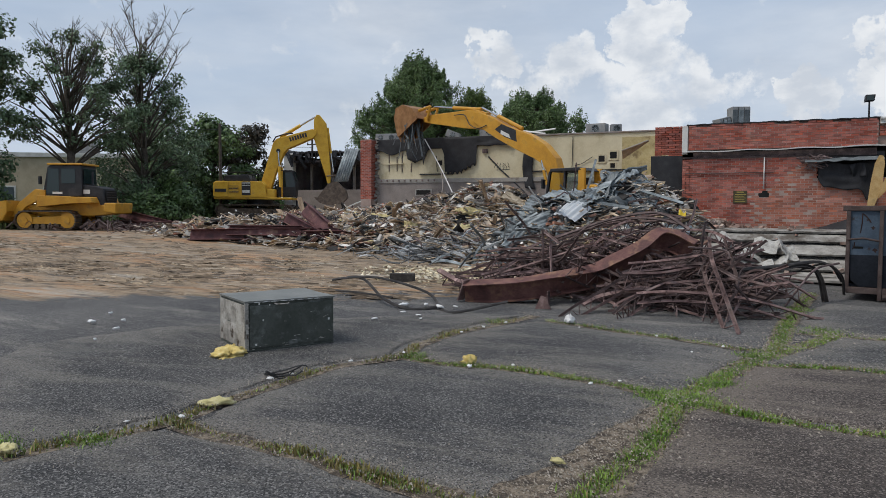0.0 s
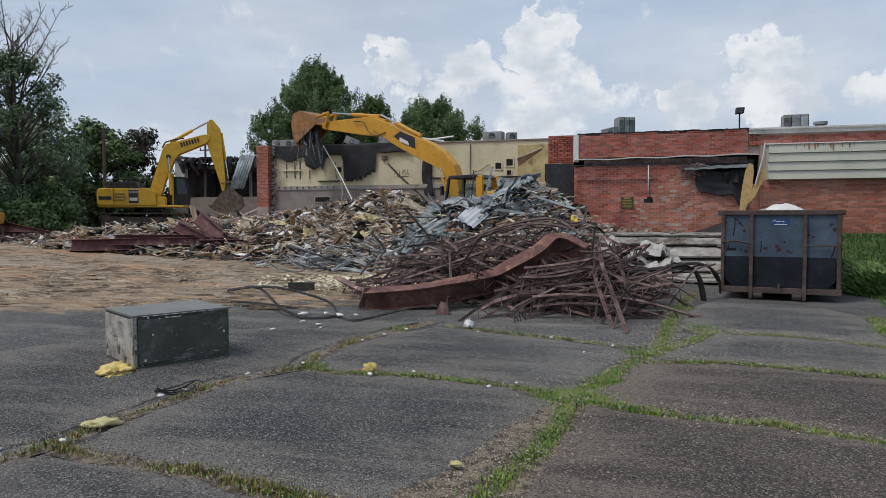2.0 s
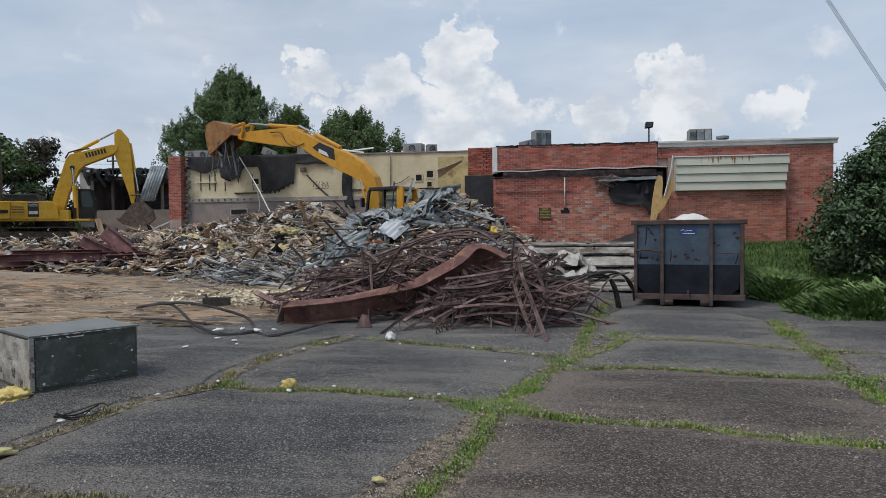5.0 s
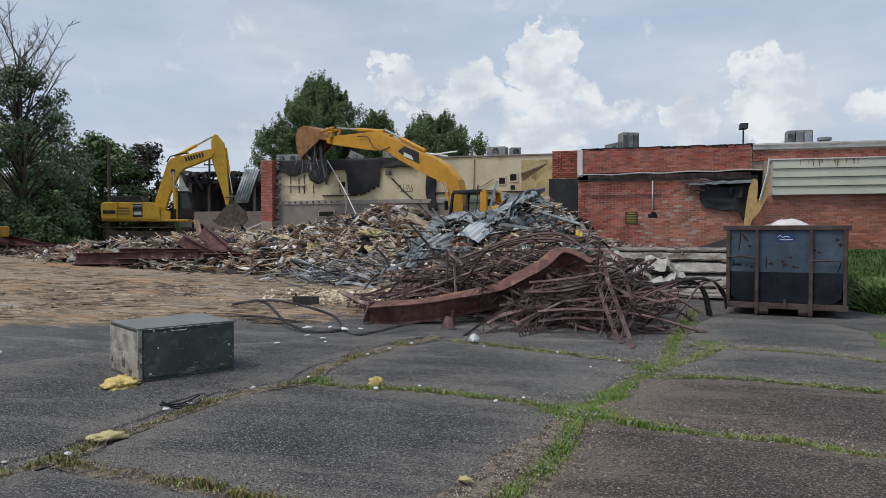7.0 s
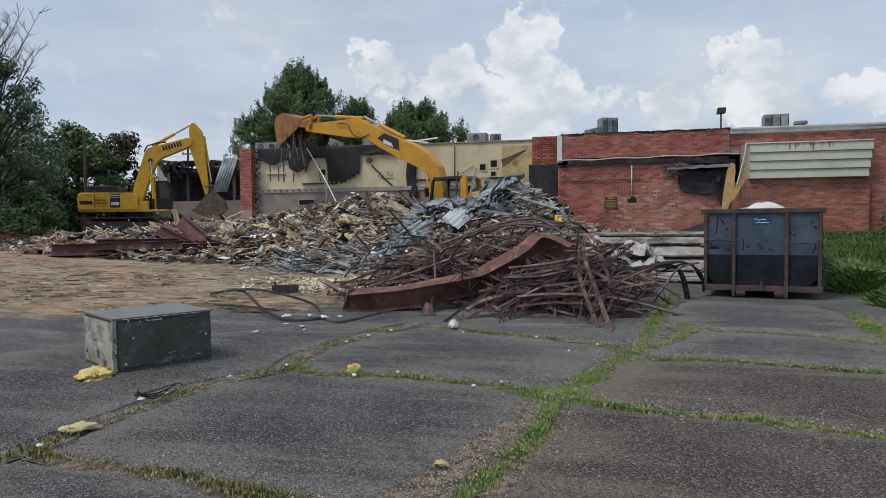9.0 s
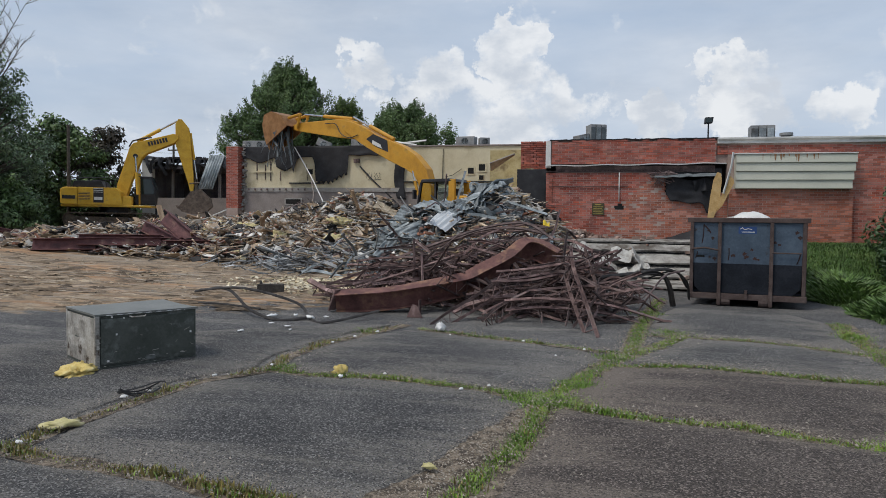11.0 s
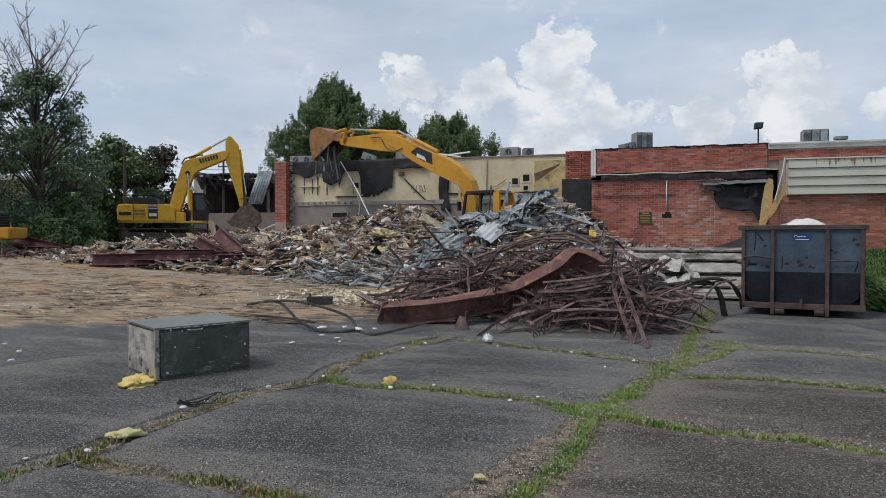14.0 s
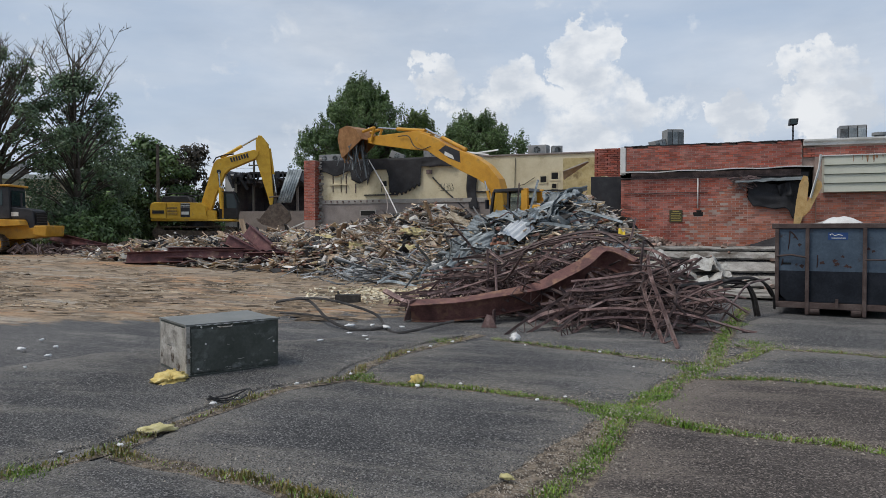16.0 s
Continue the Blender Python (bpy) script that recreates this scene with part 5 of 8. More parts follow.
def blades(name, spots, height, label, colours, seed, width=0.007, lean=0.5):
    """Grass as single bent blades, all in one mesh."""
    rnd = random.Random(seed)
    b = Build()
    for x, y, z, h in spots:
        a, r = rnd.random() * 6.283, rnd.uniform(0.1, lean) * h * height
        dx, dy = math.cos(a), math.sin(a)
        H, w = h * height, width * rnd.uniform(0.7, 1.3)
        px, py = -dy * w, dx * w
        b.add([(x - px, y - py, z), (x + px, y + py, z), (x + dx * r * 0.4 + px * 0.8, y + dy * r * 0.4 + py * 0.8, z + H * 0.6), (x + dx * r * 0.4 - px * 0.8, y + dy * r * 0.4 - py * 0.8, z + H * 0.6), (x + dx * r, y + dy * r, z + H)], [(0, 1, 2, 3), (3, 2, 4)])
    return solid(name, b, material(name + "_green", colours, 1.2, 8, 0.6, 0, 0, island=0.45), label, "grass", kind="stuff")


def joint_grass():
    rnd = random.Random(14)
    spots, dry = [], []
    for name, pts in JOINTS.items():
        density, w = GRASSY[name]
        for x, y in along(pts, 0.0026):
            n = (1.7 if name in ("long", "front") else 0.35 if name == "main" else 0.7) * noise.noise((x * 1.6, y * 1.6, 3)) + 0.4 * noise.noise((x * 5, y * 5, 8))
            far = y > 12 or (name == "long" and y > 8)
            for _ in range(int(density * (0.75 + n) * (0.5 if far else 1) + rnd.random())):
                X, Y = x + rnd.gauss(0, w * 0.62), y + rnd.gauss(0, w * 0.62)
                (dry if rnd.random() < (0.5 if name in ("long", "front") else 0.06) else spots).append((X, Y, ground_z(X, Y) + 0.01, rnd.uniform(0.35, 1.1) * max(0.3, 0.8 + n)))
    for cx, cy, r, n in ((-0.40, 6.75, 0.30, 2300), (-0.1, 7.5, 0.17, 800), (0.35, 9.1, 0.22, 400), (1.3, 11.2, 0.3, 350), (2.4, 5.85, 0.3, 500), (3.5, 8.3, 0.3, 700), (3.5, 7.5, 0.2, 500), (-3.45, 7.5, 0.16, 200), (-4.4, 3.7, 0.2, 300), (-3.35, 10.1, 0.2, 200), (1.1, 13.2, 0.3, 250), (3.9, 11.5, 0.25, 500), (-4.95, 3.4, 0.16, 300)):
        for _ in range(n):
            X, Y = cx + rnd.gauss(0, r * 0.6), cy + rnd.gauss(0, r * 0.45)
            spots.append((X, Y, ground_z(X, Y) + 0.01, rnd.uniform(0.4, 1.2)))
    blades("joint_grass", spots, 0.044, "green grass growing in the pavement joints", ((0.075, 0.145, 0.015), (0.14, 0.235, 0.03), (0.23, 0.30, 0.07)), 1, 0.004, 1.5)
    blades("dry_grass", dry, 0.06, "dry straw-brown grass in the pavement joints", ((0.16, 0.13, 0.04), (0.25, 0.20, 0.075), (0.13, 0.16, 0.035)), 2)
    bank = []
    for _ in range(60000):
        x, y = rnd.uniform(4.3, 12), rnd.uniform(13.0, 21.9)
        if x - 0.12 * (y - 14) > 5.0 - 0.5 * step(15, 16.5, y):
            bank.append((x, y, ground_z(x, y), rnd.uniform(0.5, 1.3)))
    blades("bank_grass", bank, 0.075, "green grass on the bank below the brick wall", ((0.035, 0.075, 0.014), (0.075, 0.135, 0.028), (0.13, 0.19, 0.05)), 3, 0.008, 1.2)
    edge = []
    for _ in range(9000):
        x, y = rnd.uniform(-46, -27), rnd.uniform(18, 40)
        if x + 0.25 * (y - 25) < -30.5:
            edge.append((x, y, ground_z(x, y), rnd.uniform(0.5, 1.5)))
    blades("verge_grass", edge, 0.4, "tall rough grass along the tree line", ((0.06, 0.09, 0.02), (0.11, 0.13, 0.04), (0.18, 0.18, 0.08)), 4, 0.035)


joint_grass()


# ---- litter on the asphalt ----
def lump(name, x, y, size, mat, label, category, seed, flat=0.6, dz=0.0, n=10):
    """A torn, crumpled lump."""
    def fn(u, v):
        a, e = u * 2 * math.pi, (v - 0.5) * math.pi
        d = Vector((math.cos(a) * math.cos(e), math.sin(a) * math.cos(e), math.sin(e)))
        r = 1 + 0.5 * noise.noise(d * 2.0 + Vector((seed, 0, 0))) + 0.38 * noise.noise(d * 5.5 + Vector((0, seed, 0))) + (0.3 * noise.noise(d * 11 + Vector((seed, seed, 0))) if n > 12 else 0)
        return (d.x * r * size[0], d.y * r * size[1], max(-0.02, d.z * r * size[2] * flat))

    return solid(name, Build().sheet(fn, n * 2, n), mat, label, category, smooth=True, m=pose(x, y, ground_z(x, y) + 0.05 + dz, 0, 0, seed * 37))


def litter():
    foam = material("yellow_insulation_foam", ((0.50, 0.36, 0.10), (0.66, 0.51, 0.18), (0.74, 0.62, 0.30)), 9, 60, 0.95, 0, 0.8, 0.02)
    foam_old = material("faded_insulation_foam", ((0.38, 0.34, 0.16), (0.55, 0.49, 0.24), (0.64, 0.58, 0.36)), 9, 60, 0.95, 0, 0.8, 0.02)
    white = material("white_plastic_scrap", ((0.55, 0.55, 0.54), (0.72, 0.72, 0.71), (0.8, 0.8, 0.79)), 8, 60, 0.6, 0, 0.4, 0.01)
    lump("insulation_piece", -5.40, 6.49, (0.26, 0.17, 0.15), foam, "torn yellow insulation piece beside the steel box", "insulation", 3, 0.55, n=22)
    lump("insulation_piece", -4.18, 4.84, (0.15, 0.08, 0.06), foam_old, "faded yellow insulation piece in the grassy joint", "insulation", 1)
    lump("insulation_piece", -4.72, 3.3, (0.1, 0.06, 0.05), foam_old, "small faded insulation piece in the grass", "insulation", 4)
    lump("insulation_piece", -2.72, 7.35, (0.09, 0.07, 0.07), foam, "small yellow insulation piece on asphalt", "insulation", 6, 1.0)
    lump("insulation_piece", -1.05, 4.62, (0.055, 0.035, 0.03), foam_old, "small pale insulation piece on bare soil", "insulation", 9)
    lump("plastic_bag", -2.24, 10.42, (0.08, 0.07, 0.085), white, "crumpled white plastic bag near the steel heap", "bag", 8, 1.0, n=16)
    for k, (x, y, s) in enumerate(((-1.25, 6.88, 0.03), (-2.62, 7.1, 0.04), (-4.14, 4.38, 0.035), (-4.28, 5.75, 0.04), (-4.2, 6.0, 0.03), (-3.95, 6.8, 0.03), (-3.6, 7.45, 0.028), (-2.2, 7.36, 0.025), (-1.0, 7.1, 0.02), (-4.45, 4.1, 0.02), (-0.05, 9.4, 0.03), (-0.4, 8.9, 0.02), (-3.3, 9.5, 0.03), (-3.1, 9.95, 0.03), (-3.45, 9.0, 0.025), (-2.0, 10.0, 0.02), (-0.9, 9.8, 0.03), (-8.6, 7.3, 0.06), (-8.3, 7.6, 0.04), (-7.9, 7.1, 0.045), (-8.9, 7.9, 0.04), (-7.6, 6.5, 0.03))):
        lump("white_scrap", x, y, (s * 1.0, s * 0.7, s * 0.55), white, "small white scrap lying on the asphalt", "scrap", k + 2, 0.8, n=5)
    for k, (x, y, s) in enumerate(((-5.2, 10.75, 0.07), (-4.85, 10.9, 0.05), (-4.55, 10.8, 0.07), (-4.55, 9.95, 0.035), (-4.9, 10.1, 0.03), (-5.05, 9.4, 0.04), (-4.4, 9.7, 0.03), (-4.3, 10.9, 0.045))):
        lump("plaster_scrap", x, y, (s * 1.6, s * 0.7, s * 0.5), white, "white plaster scrap lying near the bent steel rods", "scrap", k + 31, 0.7, n=6)
    rubber = material("black_rubber_strap", ((0.012, 0.012, 0.013), (0.025, 0.025, 0.026)), 5, 50, 0.6, 0, 0.2)
    b = Build()
    for q in range(4):
        pts = [(0.12 * math.cos(a) * (1 + 0.2 * q) + 0.04 * q, 0.10 * math.sin(a + 0.5 * q) * (1.2 - 0.2 * q), 0.02 + 0.018 * q + 0.025 * math.sin(2 * a + q)) for a in (k * 0.42 for k in range(3 + 2 * q, 16))]
        b.tube(pts, 0.008, 6, flat=0.5)
    b.tube([(0.06, -0.05, 0.02), (0.2, -0.07, 0.02), (0.27, -0.01, 0.05)], 0.009, 6, flat=0.5)
    solid("rubber_strap", b, rubber, "coiled black rubber strap lying on asphalt", "strap", m=pose(-4.28, 5.85, 0.05, 0, 0, 30))
    wood = material("charred_block", ((0.02, 0.018, 0.016), (0.045, 0.04, 0.036), (0.09, 0.08, 0.07)), 6, 50, 0.9, 0, 0.4)
    solid("charred_block", Build().box(-0.27, 0.27, -0.1, 0.1, 0, 0.19).tube([(-0.2, 0, 0.18), (-0.22, 0.02, 0.26)], 0.03, 5), wood, "dark charred timber block on the bare earth", "block", bevel=0.015, m=on(-6.6, 13.55, 0, 18))


litter()

# ---- heap of steel roof joists ----
def heap_z(x, y):
    """Height of the tangled steel over the ground."""
    a = 1.5 * math.exp(-((x + 1.5) / 1.25) ** 2 - ((y - 13.8) / 0.9) ** 2)
    c = 1.15 * math.exp(-((x + 0.35) / 0.8) ** 2 - ((y - 12.9) / 1.1) ** 2)
    d = 0.95 * math.exp(-((x + 3.2) / 1.2) ** 2 - ((y - 13.4) / 0.9) ** 2)
    return max(a, c, d)


def sweep(b, outline, pts, up, m=None):
    """Draws an outline (side, up) along points."""
    pts = [Vector(p) for p in pts]
    n = len(outline)
    v, f = [], []
    for i, p in enumerate(pts):
        d = (pts[min(i + 1, len(pts) - 1)] - pts[max(i - 1, 0)]).normalized()
        u = Vector(up(i / (len(pts) - 1)))
        u = (u - d * u.dot(d)).normalized()
        s = d.cross(u)
        v += [p + s * a + u * c for a, c in outline]
    for i in range(len(pts) - 1):
        f += [(i * n + k, (i + 1) * n + k, (i + 1) * n + (k + 1) % n, i * n + (k + 1) % n) for k in range(n)]
    f += [tuple(range(n)), tuple(range(len(pts) * n - 1, (len(pts) - 1) * n - 1, -1))]
    return b.add(v, f, m)


def curve(ctrl, n):
    """A smooth line through control points."""
    c = [Vector(p) for p in ctrl]
    c = [2 * c[0] - c[1]] + c + [2 * c[-1] - c[-2]]
    out = []
    segs = len(c) - 3
    for k in range(n + 1):
        t = k / n * segs
        i = min(int(t), segs - 1)
        t -= i
        a, p, q, r = c[i:i + 4]
        out.append(0.5 * ((2 * p) + (q - a) * t + (2 * a - 5 * p + 4 * q - r) * t * t + (3 * p - 3 * q + r - a) * t ** 3))
    return out


ANGLE = [(-0.023, 0.023), (-0.023, -0.023), (0.023, -0.023), (0.023, -0.016), (-0.016, -0.016), (-0.016, 0.023)]
FLANGED = [(-0.12, -0.15), (0.12, -0.15), (0.12, -0.135), (0.009, -0.135), (0.009, 0.135), (0.12, 0.135), (0.12, 0.15), (-0.12, 0.15), (-0.12, 0.135), (-0.009, 0.135), (-0.009, -0.135), (-0.12, -0.135)]


def i_beam():
    t = thing("steel_beam", "bent red-primed steel I-beam lying across the joist heap", "steel beam")
    top = curve([(-4.45, 11.72, 0.33), (-3.6, 11.95, 0.38), (-2.9, 12.2, 0.50), (-2.25, 12.5, 0.64), (-1.95, 12.65, 0.80), (-1.5, 13.0, 1.05), (-1.22, 13.25, 1.28), (-0.98, 13.3, 1.27), (-0.62, 13.25, 1.1)], 34)

    def up(s):
        return (0.1, -0.48 + 0.22 * math.sin(s * 8 + 0.5), 1.0)

    part("beam", sweep(Build(), [(a * 1.05, c * 1.2 - 0.03) for a, c in FLANGED], top, up), PRIMER, t)
    part("end_plate", Build().box(-0.10, 0.10, -0.01, 0.01, -0.2, 0.2, Matrix.Translation((-4.46, 11.71, 0.33)) @ pose(0, 0, 0, 20, 0, 75)), RUST, t, "rusted end plate")
    part("stiffener", Build().box(-0.012, 0.012, -0.08, 0.08, -0.32, 0.0, Matrix.Translation((-2.95, 11.95, 0.36))), RUST, t)
    part("foot_plate", Build().prism([(-0.16, 0.0), (0.12, 0.0), (0.03, 0.2), (-0.06, 0.23)], -0.012, 0.012, on(-2.92, 11.55)), RUST, t, "rusty bent foot plate")


i_beam()


def joist(pts, gap, label, flip=1):
    """An open-web joist: two pairs of angles with a zigzag bar between."""
    t = thing("bar_joist", label, "steel joist", group="roof joists in the heap")
    n = len(pts)
    side = []
    for i, p in enumerate(pts):
        d = (pts[min(i + 1, n - 1)] - pts[max(i - 1, 0)]).normalized()
        twist = math.sin(i / n * 3.0 * flip)
        u = Vector((0.25 * flip, 0.5 * twist, 1.0))
        side.append((u - d * u.dot(d)).normalized())
    low = [p - s * gap for p, s in zip(pts, side)]
    up = lambda s: (0.2 * flip, 0.3, 1)
    for line in (pts, low):
        part("chord", sweep(Build(), ANGLE, line, up), RUST, t)
    zig = []
    k = 0
    for i in range(0, n - 1, 1):
        zig.append(pts[i] if k % 2 else low[i])
        k += 1
    part("web_bar", Build().tube(zig, 0.012, 5), RUST, t)
    return t


def steel_heap():
    rnd = random.Random(77)
    def inside():
        while True:
            x, y = rnd.uniform(-4.2, 0.35), rnd.uniform(11.6, 14.6)
            h = heap_z(x, y)
            if h > 0.12 and rnd.random() < 0.25 + h:
                return x, y, h

    def floor(p):
        return Vector((p.x, p.y, max(p.z, ground_z(p.x, p.y) + 0.04)))

    for k in range(58):
        x, y, h = inside()
        c = Vector((x, y, ground_z(x, y) + 0.1 + h * rnd.uniform(0.15, 1.0)))
        a, l = rnd.gauss(0.15, 0.42), rnd.uniform(1.4, 3.2)
        d = Vector((math.cos(a), math.sin(a), rnd.gauss(0, 0.2))) * l / 2
        sag = Vector((rnd.gauss(0, 0.06), rnd.gauss(0, 0.12), rnd.gauss(0.05, 0.10)))
        pts = [floor(p) for p in curve([c - d - sag, c - d * 0.4 + sag * rnd.uniform(-0.5, 1), c + d * 0.4 + sag, c + d - sag * 1.4], 20)]
        joist(pts, rnd.uniform(0.14, 0.3), "bent rusty open-web steel roof joist in a heap", 1 if k % 2 else -1)
    # joists that reach out to the side and along the crest
    joist(curve([(-5.1, 12.8, 0.46), (-4.2, 13.35, 0.84), (-3.15, 13.8, 1.3), (-2.0, 14.1, 1.55), (-0.9, 14.0, 1.62)], 26), 0.38, "long rusty open-web joist slanting up the side of the heap", 1)
    joist(curve([(-4.6, 12.6, 0.5), (-3.6, 13.1, 0.72), (-2.6, 13.5, 1.0), (-1.6, 13.7, 1.3)], 22), 0.32, "rusty open-web joist lying against the heap", -1)
    joist(curve([(-3.4, 14.1, 1.15), (-2.4, 14.3, 1.5), (-1.4, 14.3, 1.72), (-0.75, 14.1, 1.66)], 18), 0.3, "dark open-web joist along the crest of the heap", 1)
    for j in range(4):
        o = 0.035 * j
        bar = curve([(-0.5 + o, 12.9 + 2 * o, 0.62 + o), (0.25, 13.4 + o, 0.62 + o), (0.85, 13.9 + o, 0.74 + 0.5 * o), (1.3 + o, 14.3 + o, 0.80 - 0.4 * o), (1.52 + o, 14.45, 0.58), (1.62 + 1.3 * o, 14.45, 0.12)][:6 if j < 2 else 4], 24)
        solid("steel_angle", sweep(Build(), [(p * 1.1, q2 * 1.1) for p, q2 in ANGLE], bar, lambda s: (0.3, -0.4, 1)), IRON, "long dark steel bar drooping off the end of the heap", "steel angle", "angles in the heap")
    # the joist that stands out over the asphalt, feet towards the front
    joist(curve([(-0.35, 12.9, 1.35), (-0.28, 12.2, 1.0), (-0.08, 11.4, 0.55), (0.14, 10.55, 0.06)], 16), 0.24, "rusty joist end sticking out of the heap onto asphalt", 1)
    joist(curve([(-0.1, 13.0, 1.3), (0.05, 12.4, 0.9), (0.1, 11.8, 0.55), (-0.25, 11.2, 0.1)], 14), 0.22, "rusty joist slumped down the front of the heap", -1)
    joist(curve([(-1.55, 12.0, 0.75), (-1.9, 11.7, 0.5), (-2.3, 11.3, 0.25), (-2.55, 11.0, 0.06)], 14), 0.2, "pale rusty joist pointing towards the white bag", 1)
    for k in range(180):
        x, y, h = inside()
        c = Vector((x, y, ground_z(x, y) + 0.05 + h * rnd.uniform(0.05, 1.08)))
        a, l = rnd.gauss(0.05, 0.75), rnd.uniform(0.5, 2.1)
        d = Vector((math.cos(a), math.sin(a) * 0.8, rnd.gauss(0, 0.32))) * l / 2
        bend = Vector((rnd.gauss(0, 0.05), rnd.gauss(0, 0.07), rnd.gauss(0, 0.09)))
        q = c + bend + d * rnd.uniform(-0.4, 0.4)
        if k % 4 == 0:
            pts = [floor(p) for p in (c - d, (c - d).lerp(q, 0.88), q, q.lerp(c + d, 0.12), c + d)]
        else:
            pts = [floor(p) for p in curve([c - d, q + bend, c + d], 10)]
        b = Build()
        if k % 3 == 0:
            b.tube(pts, rnd.choice((0.008, 0.011, 0.016)), 5)
            solid("steel_rod", b, RUST_DARK, "bent dark rusty steel rod in the joist heap", "steel rod", "rods in the heap")
        else:
            sweep(b, [(p * 0.9, q2 * 0.9) for p, q2 in ANGLE], pts, lambda s: (0.3, -0.4, 1))
            solid("steel_angle", b, RUST if k % 2 else RUST_DARK, "bent rusty steel angle bar in the joist heap", "steel angle", "angles in the heap")
    # loose ones with a place of their own
    own = (
        ("steel_angle", [(-0.95, 12.6, 0.42), (-1.4, 12.2, 0.46), (-2.0, 11.75, 0.34), (-2.25, 11.5, 0.22)], 0.05, "long pale bent steel channel at the front of the heap"),
        ("steel_angle", [(-0.9, 12.35, 0.62), (-1.2, 12.0, 0.48), (-1.65, 11.6, 0.28), (-1.75, 11.5, 0.2)], 0.045, "pale bent steel channel propped on the heap"),
        ("steel_rod", [(-7.1, 11.5, 0.42), (-6.3, 11.2, 0.52), (-5.6, 10.75, 0.22), (-5.0, 10.55, 0.10), (-4.6, 10.8, 0.12)], 0.028, "long bent dark steel bar reaching out from the heap"),
        ("steel_rod", [(-6.95, 11.4, 0.46), (-5.9, 11.1, 0.55), (-5.0, 11.3, 0.30), (-4.5, 10.75, 0.10), (-4.1, 10.6, 0.10), (-3.5, 11.3, 0.22)], 0.026, "looping dark steel bar over the asphalt"),
        ("steel_rod", [(-7.0, 11.45, 0.22), (-6.4, 11.25, 0.24), (-5.6, 11.1, 0.2)], 0.02, "dark steel bar lying behind the box"),
        ("steel_angle", [(-4.3, 12.4, 0.5), (-3.4, 12.9, 0.8), (-2.6, 13.3, 1.1)], 0.03, "rusty angle bar slanting up the heap"),
        ("steel_angle", [(-5.5, 13.0, 0.55), (-4.9, 12.5, 0.42), (-4.3, 12.0, 0.36)], 0.07, "broken rusty beam end lying by the heap"),
        ("steel_angle", [(-3.9, 13.3, 0.5), (-2.6, 14.0, 1.45), (-1.6, 14.0, 1.65), (-0.9, 13.8, 1.55)], 0.035, "dark steel angle along the top of the heap"),
        ("steel_angle", [(-3.2, 13.6, 1.25), (-2.2, 13.9, 1.62), (-1.3, 13.8, 1.75), (-0.7, 13.5, 1.45)], 0.035, "dark steel angle along the crest of the heap"),
        ("steel_rod", [(-3.35, 13.0, 0.35), (-3.33, 13.0, 0.9), (-3.34, 13.0, 1.42)], 0.025, "upright rusty steel post in the heap"),
        ("steel_rod", [(0.2, 13.4, 0.75), (0.9, 14.0, 0.8), (1.55, 14.6, 0.85), (1.95, 15.0, 0.6), (2.05, 15.3, 0.2)], 0.04, "arched dark steel bar at the heap's end"),
        ("steel_rod", [(0.3, 13.2, 0.5), (1.0, 14.1, 0.65), (1.7, 14.9, 0.8), (2.0, 15.2, 0.45)], 0.03, "bent dark steel bar at the heap's end"),
        ("steel_rod", [(0.1, 13.6, 0.5), (0.9, 14.4, 0.55), (1.5, 15.2, 0.4)], 0.03, "straight rusty bar behind the heap"),
        ("steel_rod", [(0.9, 13.4, 0.12), (1.15, 13.7, 0.45), (1.45, 14.2, 0.75), (1.9, 14.9, 0.82)], 0.022, "grey bent bar leaning beside the heap"),
    )
    for name, ctrl, r, label in own:
        solid(name, Build().tube(curve(ctrl, 20), r, 4 if "angle" in name else 6, flat=0.55), IRON if any(k in label for k in ("reaching", "looping", "behind the box", "heap's end")) else RUST if "pale" in label or "rusty" in label else RUST_DARK, label, name.replace("_", " "))
    # fine wire that fills the tangle
    b = Build()
    for k in range(420):
        x, y = rnd.gauss(-1.3, 1.1), rnd.gauss(13.1, 0.75)
        h = heap_z(x, y)
        if h < 0.25:
            continue
        z = ground_z(x, y) + h * rnd.uniform(0.05, 1.0)
        a = rnd.random() * 6.28
        l = rnd.uniform(0.25, 0.7)
        b.tube([(x - l * math.cos(a) * 0.5, y - l * math.sin(a) * 0.4, z + rnd.uniform(-0.2, 0.1)), (x, y, z + rnd.uniform(0, 0.1)), (x + l * math.cos(a) * 0.5, y + l * math.sin(a) * 0.4, z + rnd.uniform(-0.25, 0.12))], rnd.choice((0.007, 0.012, 0.02)), 4, flat=0.6)
    solid("scrap_bars", b, RUST_DARK, "tangle of short rusty bars filling the joist heap", "scrap", kind="stuff")
    tag = material("yellow_tag", ((0.6, 0.42, 0.02), (0.7, 0.5, 0.04)), 5, 40, 0.6, 0, 0)
    solid("yellow_tape", Build().sheet(lambda u, v: (-0.95 + 0.13 * u, 14.2 + 0.05 * v, 1.70 + 0.11 * v - 0.05 * u + 0.03 * math.sin(u * 7)), 6, 4, 0.01), tag, "scrap of yellow plastic on the joist heap", "scrap")
    white = material("dirty_white_sheet", ((0.24, 0.23, 0.21), (0.40, 0.39, 0.36), (0.52, 0.51, 0.48)), 5, 40, 0.6, 0.0, 0.2, 0.004, stain=(0.15, 0.12, 0.09), stain_at=(0.56, 0.68), stain_scale=4)
